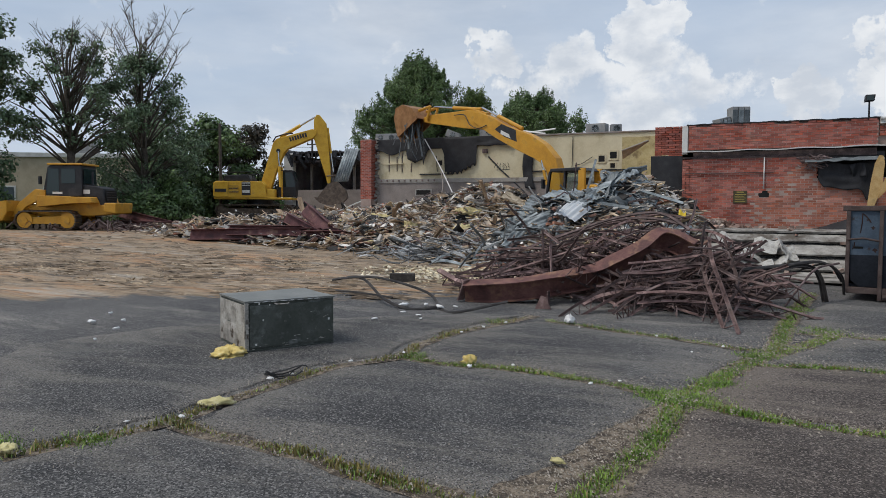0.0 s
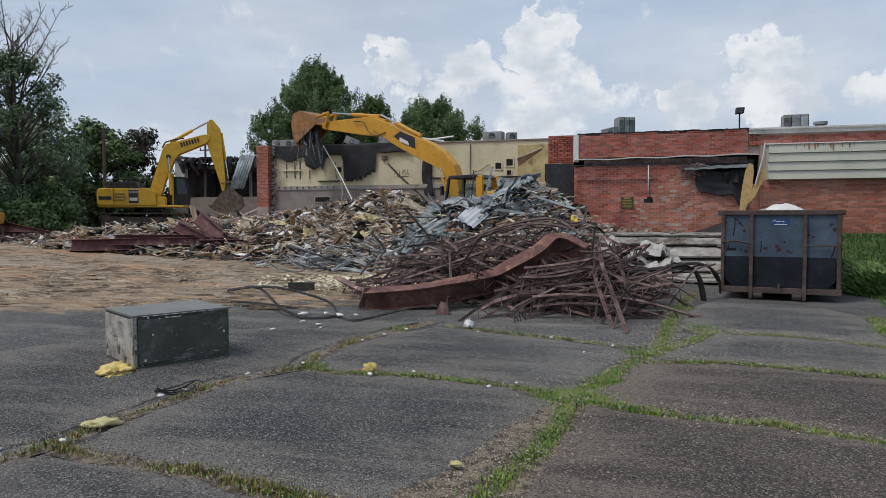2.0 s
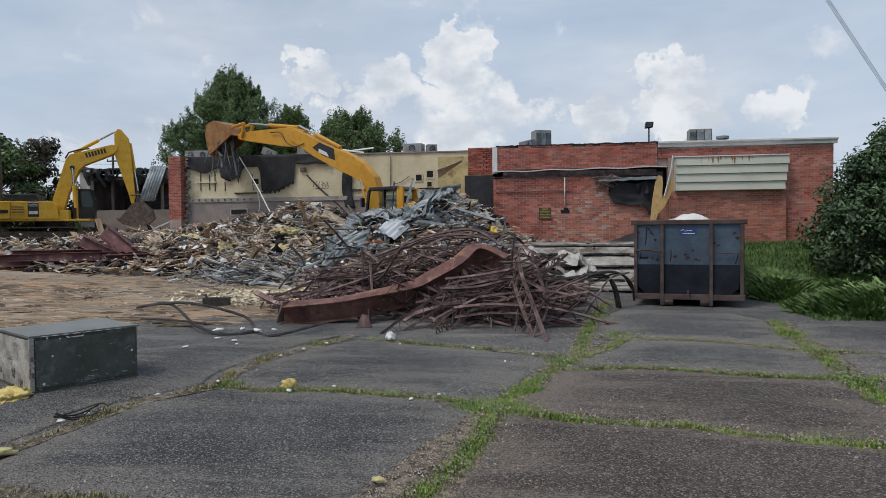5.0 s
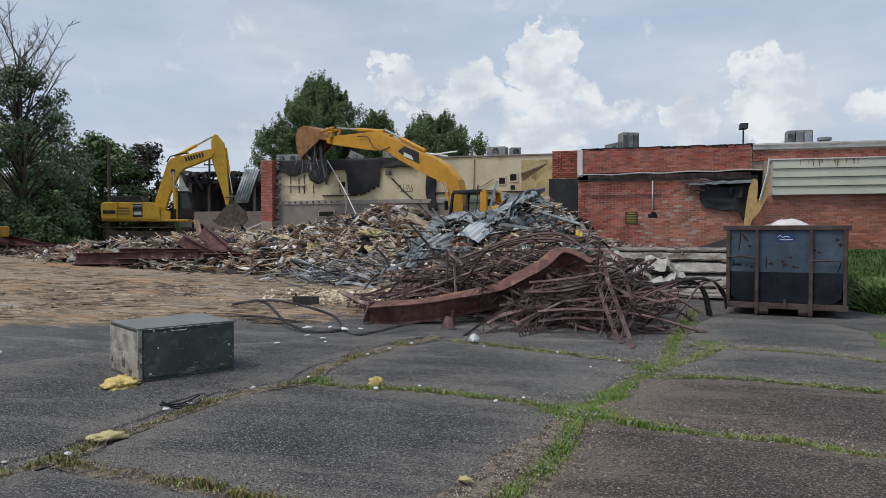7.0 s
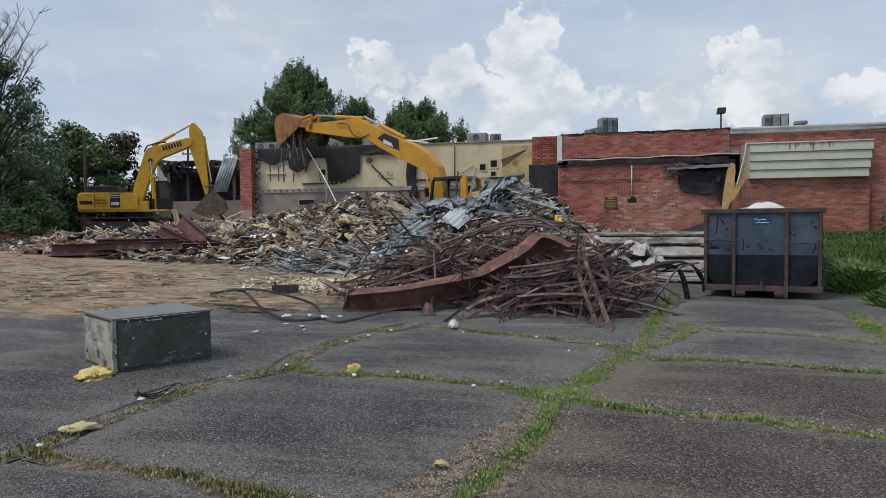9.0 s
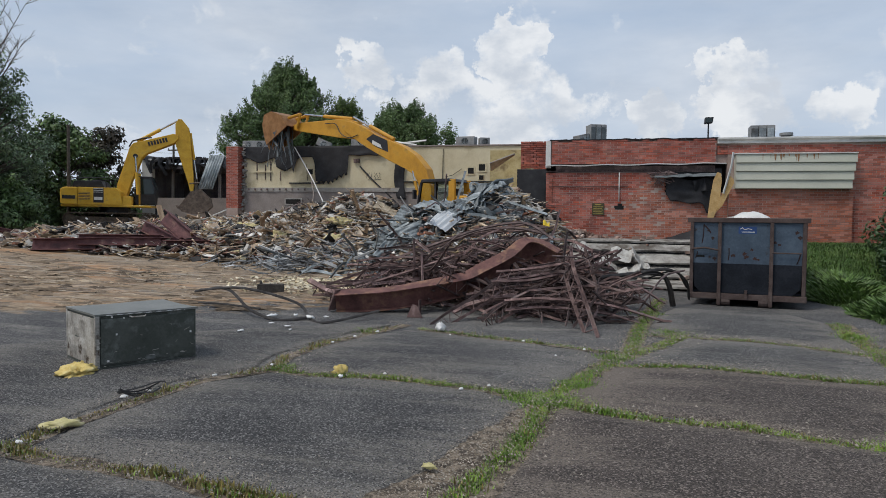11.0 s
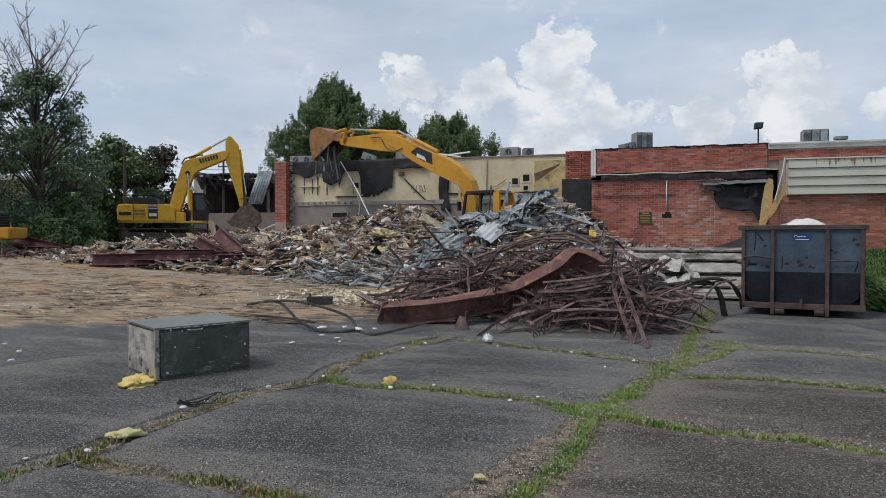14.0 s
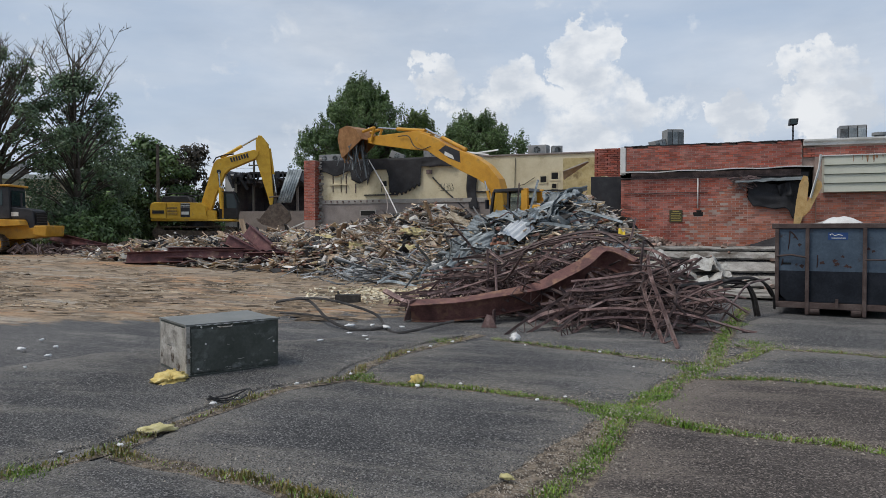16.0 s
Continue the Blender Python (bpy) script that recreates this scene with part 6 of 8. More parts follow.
    for k, (x, y, w, h, r) in enumerate(((0.4, 19.4, 0.7, 0.12, 8), (0.85, 19.6, 0.6, 0.22, -12), (1.3, 19.5, 0.5, 0.25, 14), (0.6, 19.1, 0.8, 0.06, 4), (1.05, 19.2, 0.6, 0.08, -6), (-0.2, 19.8, 0.35, 0.16, 20))):
        solid("white_scrap_sheet", Build().sheet(lambda u, v: (w * (u - 0.5), 0.45 * (v - 0.5), 0.1 * math.sin(u * 4 + k) + h * v + 0.04 * noise.noise((u * 5, v * 5, k))), 12, 6, 0.012), white, "bent dirty white metal sheet lying on broken concrete", "metal sheet", "white sheets", m=pose(x, y, ground_z(x, y) + 0.2, 14, r, r * 2))


steel_heap()


# ---- demolition rubble ----
def mound(x, y):
    g = lambda cx, cy, sx, sy: math.exp(-((x - cx) / sx) ** 2 - ((y - cy) / sy) ** 2)
    h = 1.5 * g(-8.9, 24.6, 3.4, 2.2) + 0.75 * g(-14.4, 23.3, 3.6, 2.2) + 0.45 * g(-18.8, 22.8, 3.0, 2.0) + 0.7 * g(-9.5, 20.9, 4.5, 1.4) + 1.25 * g(-3.5, 18.9, 1.9, 1.6) + 1.3 * g(-2.4, 21.5, 1.2, 2.3) + 0.55 * g(-6.3, 18.9, 2.0, 1.1) + 0.62 * g(-8.0, 24.9, 1.9, 1.3) + 0.2 * g(-12.5, 23.5, 3.0, 1.6) + 0.4 * g(-4.5, 18.8, 0.9, 0.8) + 0.45 * g(-2.9, 19.5, 0.8, 0.9) + 0.8 * g(-28, 38, 6, 5) + 0.4 * g(-22, 28, 5, 4)
    return max(0.0, min(h, 2.7) - 0.10)


def rubble_z(x, y):
    h = mound(x, y)
    return ground_z(x, y) + h + min(h, 0.6) * (0.35 * noise.noise((x * 1.1, y * 1.1, 6)) + 0.2 * noise.noise((x * 3, y * 3, 1)))


def rubble():
    core = Build().sheet(lambda u, v: (-33 + 34 * u, 16.2 + 22 * v, rubble_z(-33 + 34 * u, 16.2 + 22 * v) - 0.06), 190, 120)
    dust = material("broken_rubble_earth", ((0.06, 0.05, 0.04), (0.14, 0.115, 0.09), (0.28, 0.235, 0.185)), 4, 26, 0.95, 0, 1.0, 0.06)
    solid("rubble_mound", core, dust, "mound of mixed demolition rubble and dust", "rubble", kind="stuff", smooth=True)
    rnd = random.Random(101)

    def spot(kind=0.0):
        while True:
            x, y = rnd.uniform(-24, -0.8), rnd.uniform(17.0, 27.2)
            h = mound(x, y)
            grouped = 0.5 + 1.6 * noise.noise((x * 0.55, y * 0.7, kind * 7.3 + 1.7)) + 0.9 * noise.noise((x * 1.7, y * 1.7, kind * 3.1))
            if h > 0.02 and rnd.random() < min(1.0, h + 0.25) * (1.0 if y < 24.5 else 0.6) and rnd.random() < max(0.12, grouped):
                return x, y, h

    def tilt(amount):
        return rnd.gauss(0, amount), rnd.gauss(0, amount), rnd.uniform(0, 360)

    sorts = (
        ("broken_boards", ((0.276, 0.198, 0.132), (0.492, 0.378, 0.264), (0.72, 0.6, 0.456)), 4200, (0.2, 1.5), (0.02, 0.085), (0.012, 0.035), 13, "splintered brown boards in the rubble"),
        ("grey_boards", ((0.3, 0.282, 0.252), (0.516, 0.486, 0.444), (0.792, 0.756, 0.708)), 2600, (0.2, 1.4), (0.02, 0.075), (0.012, 0.035), 13, "weathered grey boards in the rubble"),
        ("dark_scraps", ((0.024, 0.0228, 0.0228), (0.054, 0.0504, 0.048), (0.096, 0.0876, 0.0816)), 1300, (0.2, 0.9), (0.06, 0.3), (0.01, 0.05), 22, "scraps of dark roofing in the rubble"),
        ("plaster_scraps", ((0.504, 0.48, 0.432), (0.66, 0.636, 0.588), (0.8, 0.8, 0.792)), 1300, (0.08, 0.45), (0.05, 0.2), (0.012, 0.04), 22, "pale plaster scraps in the rubble"),
        ("red_board_scraps", ((0.192, 0.096, 0.066), (0.3, 0.156, 0.11), (0.408, 0.234, 0.174)), 1500, (0.12, 0.8), (0.04, 0.14), (0.02, 0.07), 18, "red-brown brick and board scraps in the rubble"),
        ("tan_sheets", ((0.348, 0.252, 0.138), (0.492, 0.372, 0.222), (0.624, 0.492, 0.324)), 700, (0.2, 0.75), (0.1, 0.3), (0.01, 0.03), 18, "tan board sheets in the rubble"),
        ("foam_scraps", ((0.456, 0.372, 0.18), (0.6, 0.504, 0.276), (0.72, 0.636, 0.408)), 190, (0.1, 0.36), (0.08, 0.25), (0.04, 0.1), 25, "yellow insulation scraps in the rubble"),
        ("grey_chunks", ((0.276, 0.252, 0.228), (0.42, 0.39, 0.354), (0.6, 0.57, 0.528)), 2000, (0.05, 0.24), (0.05, 0.2), (0.04, 0.14), 35, "broken concrete chunks in the rubble"),
    )
    for kind, (name, cols, count, ls, ws, hs, amount, label) in enumerate(sorts, 1):
        b = Build()
        for _ in range(count):
            x, y, h = spot(kind)
            l, w, t = rnd.uniform(*ls), rnd.uniform(*ws), rnd.uniform(*hs)
            m = Matrix.Translation((x, y, rubble_z(x, y) + rnd.uniform(-0.02, 0.10))) @ pose(0, 0, 0, *tilt(amount))
            taper = rnd.uniform(0.55, 1.0)
            bend = rnd.uniform(-0.06, 0.06) * l
            v = [(-l / 2, -w / 2, 0), (l / 2, -w / 2 * taper, 0), (l / 2, w / 2, 0), (-l / 2, w / 2 * taper, 0), (0, -w / 2, bend), (0, w / 2, bend)]
            v += [(a, c, d + t) for a, c, d in v]
            b.add(v, [(0, 3, 5, 4), (4, 5, 2, 1), (6, 10, 11, 9), (10, 7, 8, 11), (0, 4, 10, 6), (4, 1, 7, 10), (1, 2, 8, 7), (2, 5, 11, 8), (5, 3, 9, 11), (3, 0, 6, 9)], m)
        solid(name, b, material(name + "_mix", cols, 1.5, 25, 0.9, 0, 0.3, 0.01, island=0.4), label, "debris", kind="stuff")
    for name, cols, count, size, label in (
        ("torn_pale_sheets", ((0.40, 0.38, 0.35), (0.54, 0.52, 0.48), (0.66, 0.64, 0.60)), 330, 0.30, "torn pale board and sheet in the rubble"),
        ("torn_dark_felt", ((0.016, 0.016, 0.017), (0.03, 0.03, 0.031), (0.055, 0.054, 0.053)), 190, 0.40, "torn black felt scraps in the rubble"),
        ("torn_brown_paper", ((0.20, 0.14, 0.09), (0.32, 0.24, 0.165), (0.46, 0.37, 0.27)), 430, 0.32, "torn brown board scraps in the rubble"),
    ):
        b = Build()
        for _ in range(count):
            x, y, h = spot()
            w, l, k = size * rnd.uniform(0.5, 1.5), size * rnd.uniform(0.6, 2.0), rnd.uniform(-0.4, 0.4)
            m = Matrix.Translation((x, y, rubble_z(x, y) + rnd.uniform(0.03, 0.14))) @ pose(0, 0, 0, *tilt(20))
            tear = [rnd.uniform(0.7, 1.15) for _ in range(16)]
            b.sheet(lambda u, v: ((u - 0.5) * w * tear[int(v * 3) * 4], (v - 0.5) * l * tear[int(u * 3) * 4 + 1], k * w * math.sin(u * 3 + v * 2) + 0.1 * w * tear[int(u * 3) + 4 * int(v * 3)]), 3, 3, 0.012, m)
        solid(name, b, material(name + "_mix", cols, 1.5, 25, 0.85, 0, 0.3, 0.01, island=0.4), label, "debris", kind="stuff")
    wires = Build()
    for _ in range(420):
        x, y, h = spot()
        z = rubble_z(x, y)
        a, l = rnd.random() * 6.28, rnd.uniform(0.3, 1.2)
        wires.tube([(x, y, z), (x + l * 0.5 * math.cos(a), y + l * 0.5 * math.sin(a), z + rnd.uniform(0.05, 0.35)), (x + l * math.cos(a), y + l * math.sin(a), z + rnd.uniform(-0.2, 0.15))], rnd.choice((0.008, 0.014, 0.02)), 4)
    solid("wire_scraps", wires, RUST_DARK, "bent rods and wire in the rubble", "debris", kind="stuff")
    # chips strewn over the bare earth in front
    chips = Build()
    for _ in range(2600):
        x, y = rnd.uniform(-24, -2), 10.5 + abs(rnd.gauss(0, 4.5))
        if lot_edge(x, y) < 0 or y > 20:
            continue
        s, z = 0.012 + 0.045 * rnd.random() ** 2.5, ground_z(x, y)
        chips.box(-s * rnd.uniform(0.8, 2.5), s, -s * 0.5, s * 0.4, -0.01, s * 0.22, pose(x, y, z, rnd.gauss(0, 8), rnd.gauss(0, 8), rnd.uniform(0, 360)))
    solid("wood_chips", chips, material("pale_chips", ((0.20, 0.155, 0.10), (0.36, 0.29, 0.20), (0.50, 0.44, 0.35)), 2, 20, 0.9, 0, 0, island=0.5), "wood and plaster chips strewn on bare earth", "debris", kind="stuff")
    clods = Build()
    for _ in range(3200):
        x, y = rnd.uniform(-26, -2.5), 10.0 + abs(rnd.gauss(0, 5.0))
        if lot_edge(x, y) < -0.2 or y > 20.5 or noise.noise((x * 0.5, y * 0.9, 2)) < -0.18:
            continue
        l, w, h = rnd.uniform(0.06, 0.55) * rnd.choice((0.5, 1, 1)), rnd.uniform(0.02, 0.07), rnd.uniform(0.012, 0.04)
        m = pose(x, y, ground_z(x, y) - 0.004 + 0.03 * noise.noise((x * 0.8, y * 0.8, 0.3)), rnd.gauss(0, 4), rnd.gauss(0, 3), rnd.gauss(8, 16))
        j = [rnd.uniform(0.6, 1.2) for _ in range(6)]
        clods.add([(-l, 0, 0), (-l * 0.4, -w * j[0], 0), (l * 0.45, -w * j[1], 0), (l, 0, 0), (l * 0.4, w * j[2], 0), (-l * 0.5, w * j[3], 0), (-l * 0.4, 0, h * j[4]), (l * 0.4, 0, h * j[5])], [(0, 1, 6), (1, 2, 7, 6), (2, 3, 7), (3, 4, 7), (4, 5, 6, 7), (5, 0, 6)], m)
    solid("earth_clods", clods, material("loose_earth", ((0.07, 0.052, 0.036), (0.19, 0.14, 0.095), (0.36, 0.29, 0.21)), 0.8, 20, 0.95, 0, 0.4, 0.01, island=0.5), "clods and ridges of scraped brown earth", "earth", kind="stuff")
    spill = Build()
    for _ in range(700):
        x, y = rnd.gauss(-6.2, 0.9), rnd.gauss(15.2, 0.7)
        s = rnd.uniform(0.02, 0.07)
        spill.box(-s, s, -s * 0.6, s * 0.6, 0, s * 0.5, pose(x, y, ground_z(x, y), rnd.gauss(0, 20), rnd.gauss(0, 20), rnd.uniform(0, 360)))
    solid("plaster_spill", spill, material("pale_spill", ((0.40, 0.33, 0.20), (0.55, 0.47, 0.32), (0.62, 0.57, 0.46)), 2, 20, 0.9, 0, 0, island=0.4), "pale broken board strewn before the rubble", "debris", kind="stuff")


rubble()


def corrugated(w, l, waves, depth, kink, seed):
    """A ribbed sheet, bent over a crease and crumpled."""
    at = 0.35 + 0.3 * noise.noise((seed, 0.3, 1.1))

    def fn(u, v):
        q = v + 0.12 * (u - 0.5)
        drop = kink * l * max(0.0, q - at) ** 1.3 + 0.5 * kink * l * max(0.0, at - q)
        z = depth * math.sin(u * waves * 6.283) - drop + 0.16 * noise.noise((u * 1.9, v * 2.6, seed)) + 0.05 * noise.noise((u * 5, v * 6, seed))
        return ((u - 0.5) * w * (1 - 0.15 * abs(kink) * v), (v - 0.5) * l * (1 - 0.1 * abs(kink)), z)

    return Build().sheet(fn, waves * 6, 14, 0.003)


def slope(x, y):
    """The upward direction of the rubble's surface."""
    e = 0.25
    return Vector((rubble_z(x - e, y) - rubble_z(x + e, y), rubble_z(x, y - e) - rubble_z(x, y + e), 2 * e)).normalized()


def loose_sheets():
    rnd = random.Random(55)
    for k in range(96):
        a = rnd.random()
        if a < 0.40:
            x, y = rnd.gauss(-2.9, 0.55), rnd.gauss(19.2, 0.6)
        elif a < 0.74:
            x, y = rnd.gauss(-4.4, 0.6), rnd.gauss(18.6, 0.55)
        elif a < 0.96:
            x, y = rnd.gauss(-5.5, 0.9), rnd.gauss(17.9, 0.4)
        else:
            x, y = rnd.gauss(-9.6, 1.0), rnd.gauss(24.3, 0.5)
        w, l = rnd.uniform(0.35, 0.75), rnd.uniform(0.7, 1.7) * (0.7 if a > 0.74 else 1.0)
        b = corrugated(w, l, max(3, int(w * 9)), 0.017, rnd.uniform(-0.1, 0.75), k)
        n = (slope(x, y) + Vector((rnd.gauss(0, 0.28), rnd.gauss(-0.1, 0.22), 0))).normalized()
        m = Matrix.Translation((x, y, rubble_z(x, y) + rnd.uniform(0.04, 0.26))) @ n.to_track_quat("Z", "Y").to_matrix().to_4x4() @ pose(0, 0, 0, 0, 0, rnd.choice((rnd.gauss(-35, 25), rnd.gauss(60, 30))))
        solid("roof_sheet", b, GALV, "bent corrugated grey metal roof sheet in the rubble", "roof sheet", "torn roof sheets", smooth=True, m=m)
    for k in range(110):
        x, y = rnd.gauss(-5.4, 1.4), rnd.gauss(18.3, 0.7)
        pts = curve([(0, 0, 0), (0.4, rnd.uniform(-0.1, 0.1), rnd.uniform(0, 0.2)), (rnd.uniform(0.8, 1.5), rnd.uniform(-0.2, 0.2), rnd.uniform(-0.2, 0.3))], 8)
        solid("metal_strip", Build().tube(pts, rnd.uniform(0.02, 0.06), 4, flat=0.25), (GALV, GALV, RUST_DARK, WHITE_PAINT)[k % 4], ("bent grey sheet metal strip in the rubble", "bent grey sheet metal strip in the rubble", "bent dark rusty metal strip in the rubble", "bent white painted metal strip in the rubble")[k % 4], "metal strip", "metal strips", m=pose(x, y, rubble_z(x, y) + 0.1, rnd.gauss(0, 20), rnd.gauss(0, 25), rnd.uniform(0, 360)))
    tangle = Build()
    for _ in range(520):
        x, y = rnd.gauss(-6.6, 1.5), rnd.gauss(18.1, 0.55)
        a, l, z = rnd.gauss(0.2, 0.9), rnd.uniform(0.25, 1.1), rubble_z(x, y) + rnd.uniform(0.0, 0.25)
        d = Vector((math.cos(a), math.sin(a), rnd.gauss(0, 0.25))) * l / 2
        tangle.tube([Vector((x, y, z)) - d, Vector((x, y, z + rnd.uniform(-0.04, 0.1))), Vector((x, y, z)) + d], rnd.choice((0.012, 0.02, 0.035)), 4, flat=0.3)
    solid("metal_tangle", tangle, material("mixed_scrap_metal", ((0.03, 0.03, 0.032), (0.12, 0.125, 0.13), (0.38, 0.39, 0.40)), 0.9, 20, 0.6, 0.2, 0.2, 0.004, island=0.6), "tangle of bent metal strips at the rubble's foot", "scrap", kind="stuff")
    panel = material("pale_bent_sheet", ((0.48, 0.50, 0.51), (0.60, 0.62, 0.63)), 3, 30, 0.45, 0.3, 0.1)
    solid("pale_sheet", Build().sheet(lambda u, v: (0.75 * u, 0.7 * v, 0.12 * math.sin(u * 3) - 0.1 * v + 0.02 * math.sin(u * 30)), 30, 5, 0.006), panel, "pale bent metal sheet on the rubble", "metal sheet", m=pose(-4.35, 17.9, rubble_z(-4.1, 18.1) + 0.25, 40, 14, -24))
    board = material("timber", ((0.17, 0.115, 0.07), (0.27, 0.19, 0.125), (0.38, 0.29, 0.20)), 2, 30, 0.85, 0, 0.3, 0.005, vary=0.35, stretch=(1, 6, 6))
    for k in range(70):
        x, y = rnd.uniform(-20, -4), rnd.uniform(18.6, 25.5)
        if mound(x, y) < 0.15:
            continue
        l = rnd.uniform(0.8, 2.4)
        solid("plank", Build().box(-l / 2, l / 2, -rnd.uniform(0.04, 0.12), rnd.uniform(0.03, 0.1), 0, 0.045), board if k % 4 else WHITE_PAINT, "splintered timber plank lying in the rubble" if k % 4 else "white painted board lying in the rubble", "plank", "planks in the rubble", bevel=0.006, m=pose(x, y, rubble_z(x, y) + 0.1, rnd.gauss(0, 12), rnd.gauss(0, 24), rnd.uniform(0, 360)))
    foam = material("rubble_insulation", ((0.40, 0.33, 0.15), (0.54, 0.46, 0.24), (0.64, 0.57, 0.36)), 7, 40, 0.95, 0, 0.8, 0.03)
    for k in range(8):
        x, y = rnd.uniform(-16, -5), rnd.uniform(19.5, 25)
        s = rnd.uniform(0.14, 0.34)
        ob = lump("insulation_clump", x, y, (s * 1.5, s, s * 0.7), foam, "clump of yellow insulation in the rubble", "insulation", k, 0.9, n=16)
        ob.location.z = rubble_z(x, y) + 0.08
    for k in range(22):
        x, y = rnd.gauss(-14.3, 1.1), rnd.gauss(21.6, 0.5)
        b = Build().sheet(lambda u, v: (0.6 * u - 0.3, 0.45 * v, 0.24 * noise.noise((u * 4, v * 4, k)) + 0.07 * noise.noise((u * 11, v * 11, k))), 14, 12, 0.012)
        solid("crumpled_felt", b, MEMBRANE, "crumpled black roofing felt on the rubble", "felt", "felt in the rubble", smooth=True, m=pose(x, y, rubble_z(x, y) + 0.12, rnd.gauss(0, 25), rnd.gauss(0, 25), rnd.uniform(0, 360)))
    tan = material("tan_wall_board", ((0.30, 0.25, 0.18), (0.42, 0.36, 0.27), (0.55, 0.49, 0.38)), 3, 30, 0.9, 0, 0.4, 0.01, stain=(0.16, 0.12, 0.08))
    for x, y, dz, w, l, tx, ty, rz in ((-7.0, 24.0, 0.35, 1.3, 0.7, 22, 24, 10), (-6.4, 23.7, 0.15, 1.1, 0.6, 15, 30, -5), (-8.6, 23.2, 0.15, 0.8, 0.5, 30, -8, 30), (-10.9, 22.0, 0.12, 0.7, 0.5, 35, 6, -20)):
        slab = Build().sheet(lambda u, v: (w * (u - 0.5), l * (v - 0.5) * (1 + 0.15 * math.sin(u * 23)), 0.05 * noise.noise((u * 3, v * 3, x))), 14, 6, 0.05)
        solid("wall_board", slab, tan, "broken tan wall board leaning on the rubble pile", "wall board", "wall boards", m=pose(x, y, rubble_z(x, y) + dz, tx, ty, rz))
    for (x0, y0, z0), (x1, y1, z1) in (((-12.4, 27.6, 4.9), (-10.2, 25.4, 2.5)), ((-11.2, 26.6, 3.4), (-10.6, 25.2, 2.4))):
        mid = ((x0 + x1) / 2 + 0.08, (y0 + y1) / 2, (z0 + z1) / 2 - 0.06)
        solid("hanging_batten", Build().tube(curve([(x0, y0, z0), mid, (x1, y1, z1)], 12), 0.03, 4, flat=0.5), WHITE_PAINT if z0 > 4.85 else GREY_BLOCK, "long grey batten hanging from the cream wall onto rubble", "batten", "hanging battens")
    # red-primed girders before the rubble
    def girder(p, q, roll, label, name="girder", big=1.0):
        d = Vector(q) - Vector(p)
        pts = [Vector(p) + d * s for s in (0, 0.5, 1)]
        solid(name, sweep(Build(), [(a * 1.6 * big, c * 1.3 * big) for a, c in FLANGED], pts, lambda s: (math.sin(roll), 0.2, math.cos(roll))), MAROON, label, "girder", "girders before the rubble")

    gz = lambda x, y, d=0.15: (x, y, ground_z(x, y) + d)
    girder(gz(-18.2, 19.7, 0.2), gz(-13.2, 20.3, 0.42), 0.1, "long red-primed steel girder lying on bare earth")
    girder(gz(-14.8, 20.0, 0.3), gz(-12.9, 20.2, 0.35), 0.9, "short red steel girder lying by the rubble", big=1.3)
    girder(gz(-14.0, 20.8, 1.25), gz(-12.2, 19.9, 0.4), 0.7, "red steel girder leaning down from the rubble", big=1.15)
    girder(gz(-13.3, 19.8, 0.25), gz(-11.9, 20.0, 0.3), 0.4, "broken red girder end on bare earth", big=1.4)
    girder(gz(-14.6, 20.5, 0.95), gz(-12.5, 19.8, 0.3), 0.2, "maroon steel girder sloping down onto bare earth", big=0.9)
    girder(gz(-16.6, 19.9, 0.42), gz(-13.6, 20.0, 0.5), 0.5, "maroon steel girder lying over a longer one", big=0.9)
    girder(gz(-15.8, 20.4, 0.1), gz(-14.2, 20.3, 0.12), 1.3, "bright red painted channel before the rubble")
    girder(gz(-27.0, 24.6, 0.75), gz(-20.9, 22.4, 0.15), 0.5, "red-primed girder slanting down beside the track loader")
    girder(gz(-26.5, 23.9, 0.2), gz(-22.0, 22.9, 0.2), 0.2, "rusty girder lying beside the track loader")
    scraps = Build()
    for k in range(240):
        x, y = rnd.uniform(-31, -19), rnd.gauss(22.6, 0.9)
        z = ground_z(x, y)
        a, l = rnd.random() * 6.28, rnd.uniform(0.3, 1.1)
        scraps.tube([(x, y, z + 0.05), (x + 0.5 * l * math.cos(a), y + 0.5 * l * math.sin(a), z + rnd.uniform(0.1, 0.5)), (x + l * math.cos(a), y + l * math.sin(a), z + rnd.uniform(0.0, 0.3))], rnd.choice((0.02, 0.035, 0.06)), 4, flat=0.4)
    solid("scrap_metal", scraps, RUST_DARK, "scrap bars and strips strewn along the lot's edge", "scrap", kind="stuff")
    # broken floor slabs below the brick wall
    dirty = material("dirty_broken_concrete", ((0.17, 0.16, 0.145), (0.30, 0.285, 0.26), (0.44, 0.42, 0.385)), 2.5, 30, 0.92, 0, 0.6, 0.02, stain=(0.10, 0.085, 0.07), stain_at=(0.48, 0.62), stain_scale=1.8)
    for k in range(11):
        y0 = 17.6 + 0.39 * k
        y1, x0, x1 = y0 + 0.37 + 0.03 * math.sin(k * 5), -0.9 + 0.35 * math.sin(k * 2.3), 4.05 + 0.5 * math.sin(k * 1.7) * (k < 5)
        lift = ground_z(1.5, (y0 + y1) / 2) + 0.075 + 0.025 * math.sin(k * 4.1)

        def fn(u, v):
            X, Y = x0 + (x1 - x0) * u, y0 + (y1 - y0) * v + 0.02 * noise.noise((u * 9, v, k)) + 0.03 * noise.noise((u * 31, v, k))
            return (X, Y, 0.35 * lift + 0.65 * (ground_z(1.5, Y) + 0.09) + 0.008 * noise.noise((u * 7, v * 3, k)) - 0.03 * max(0.0, noise.noise((u * 4, k, 2)) - 0.25) * (1 - v))

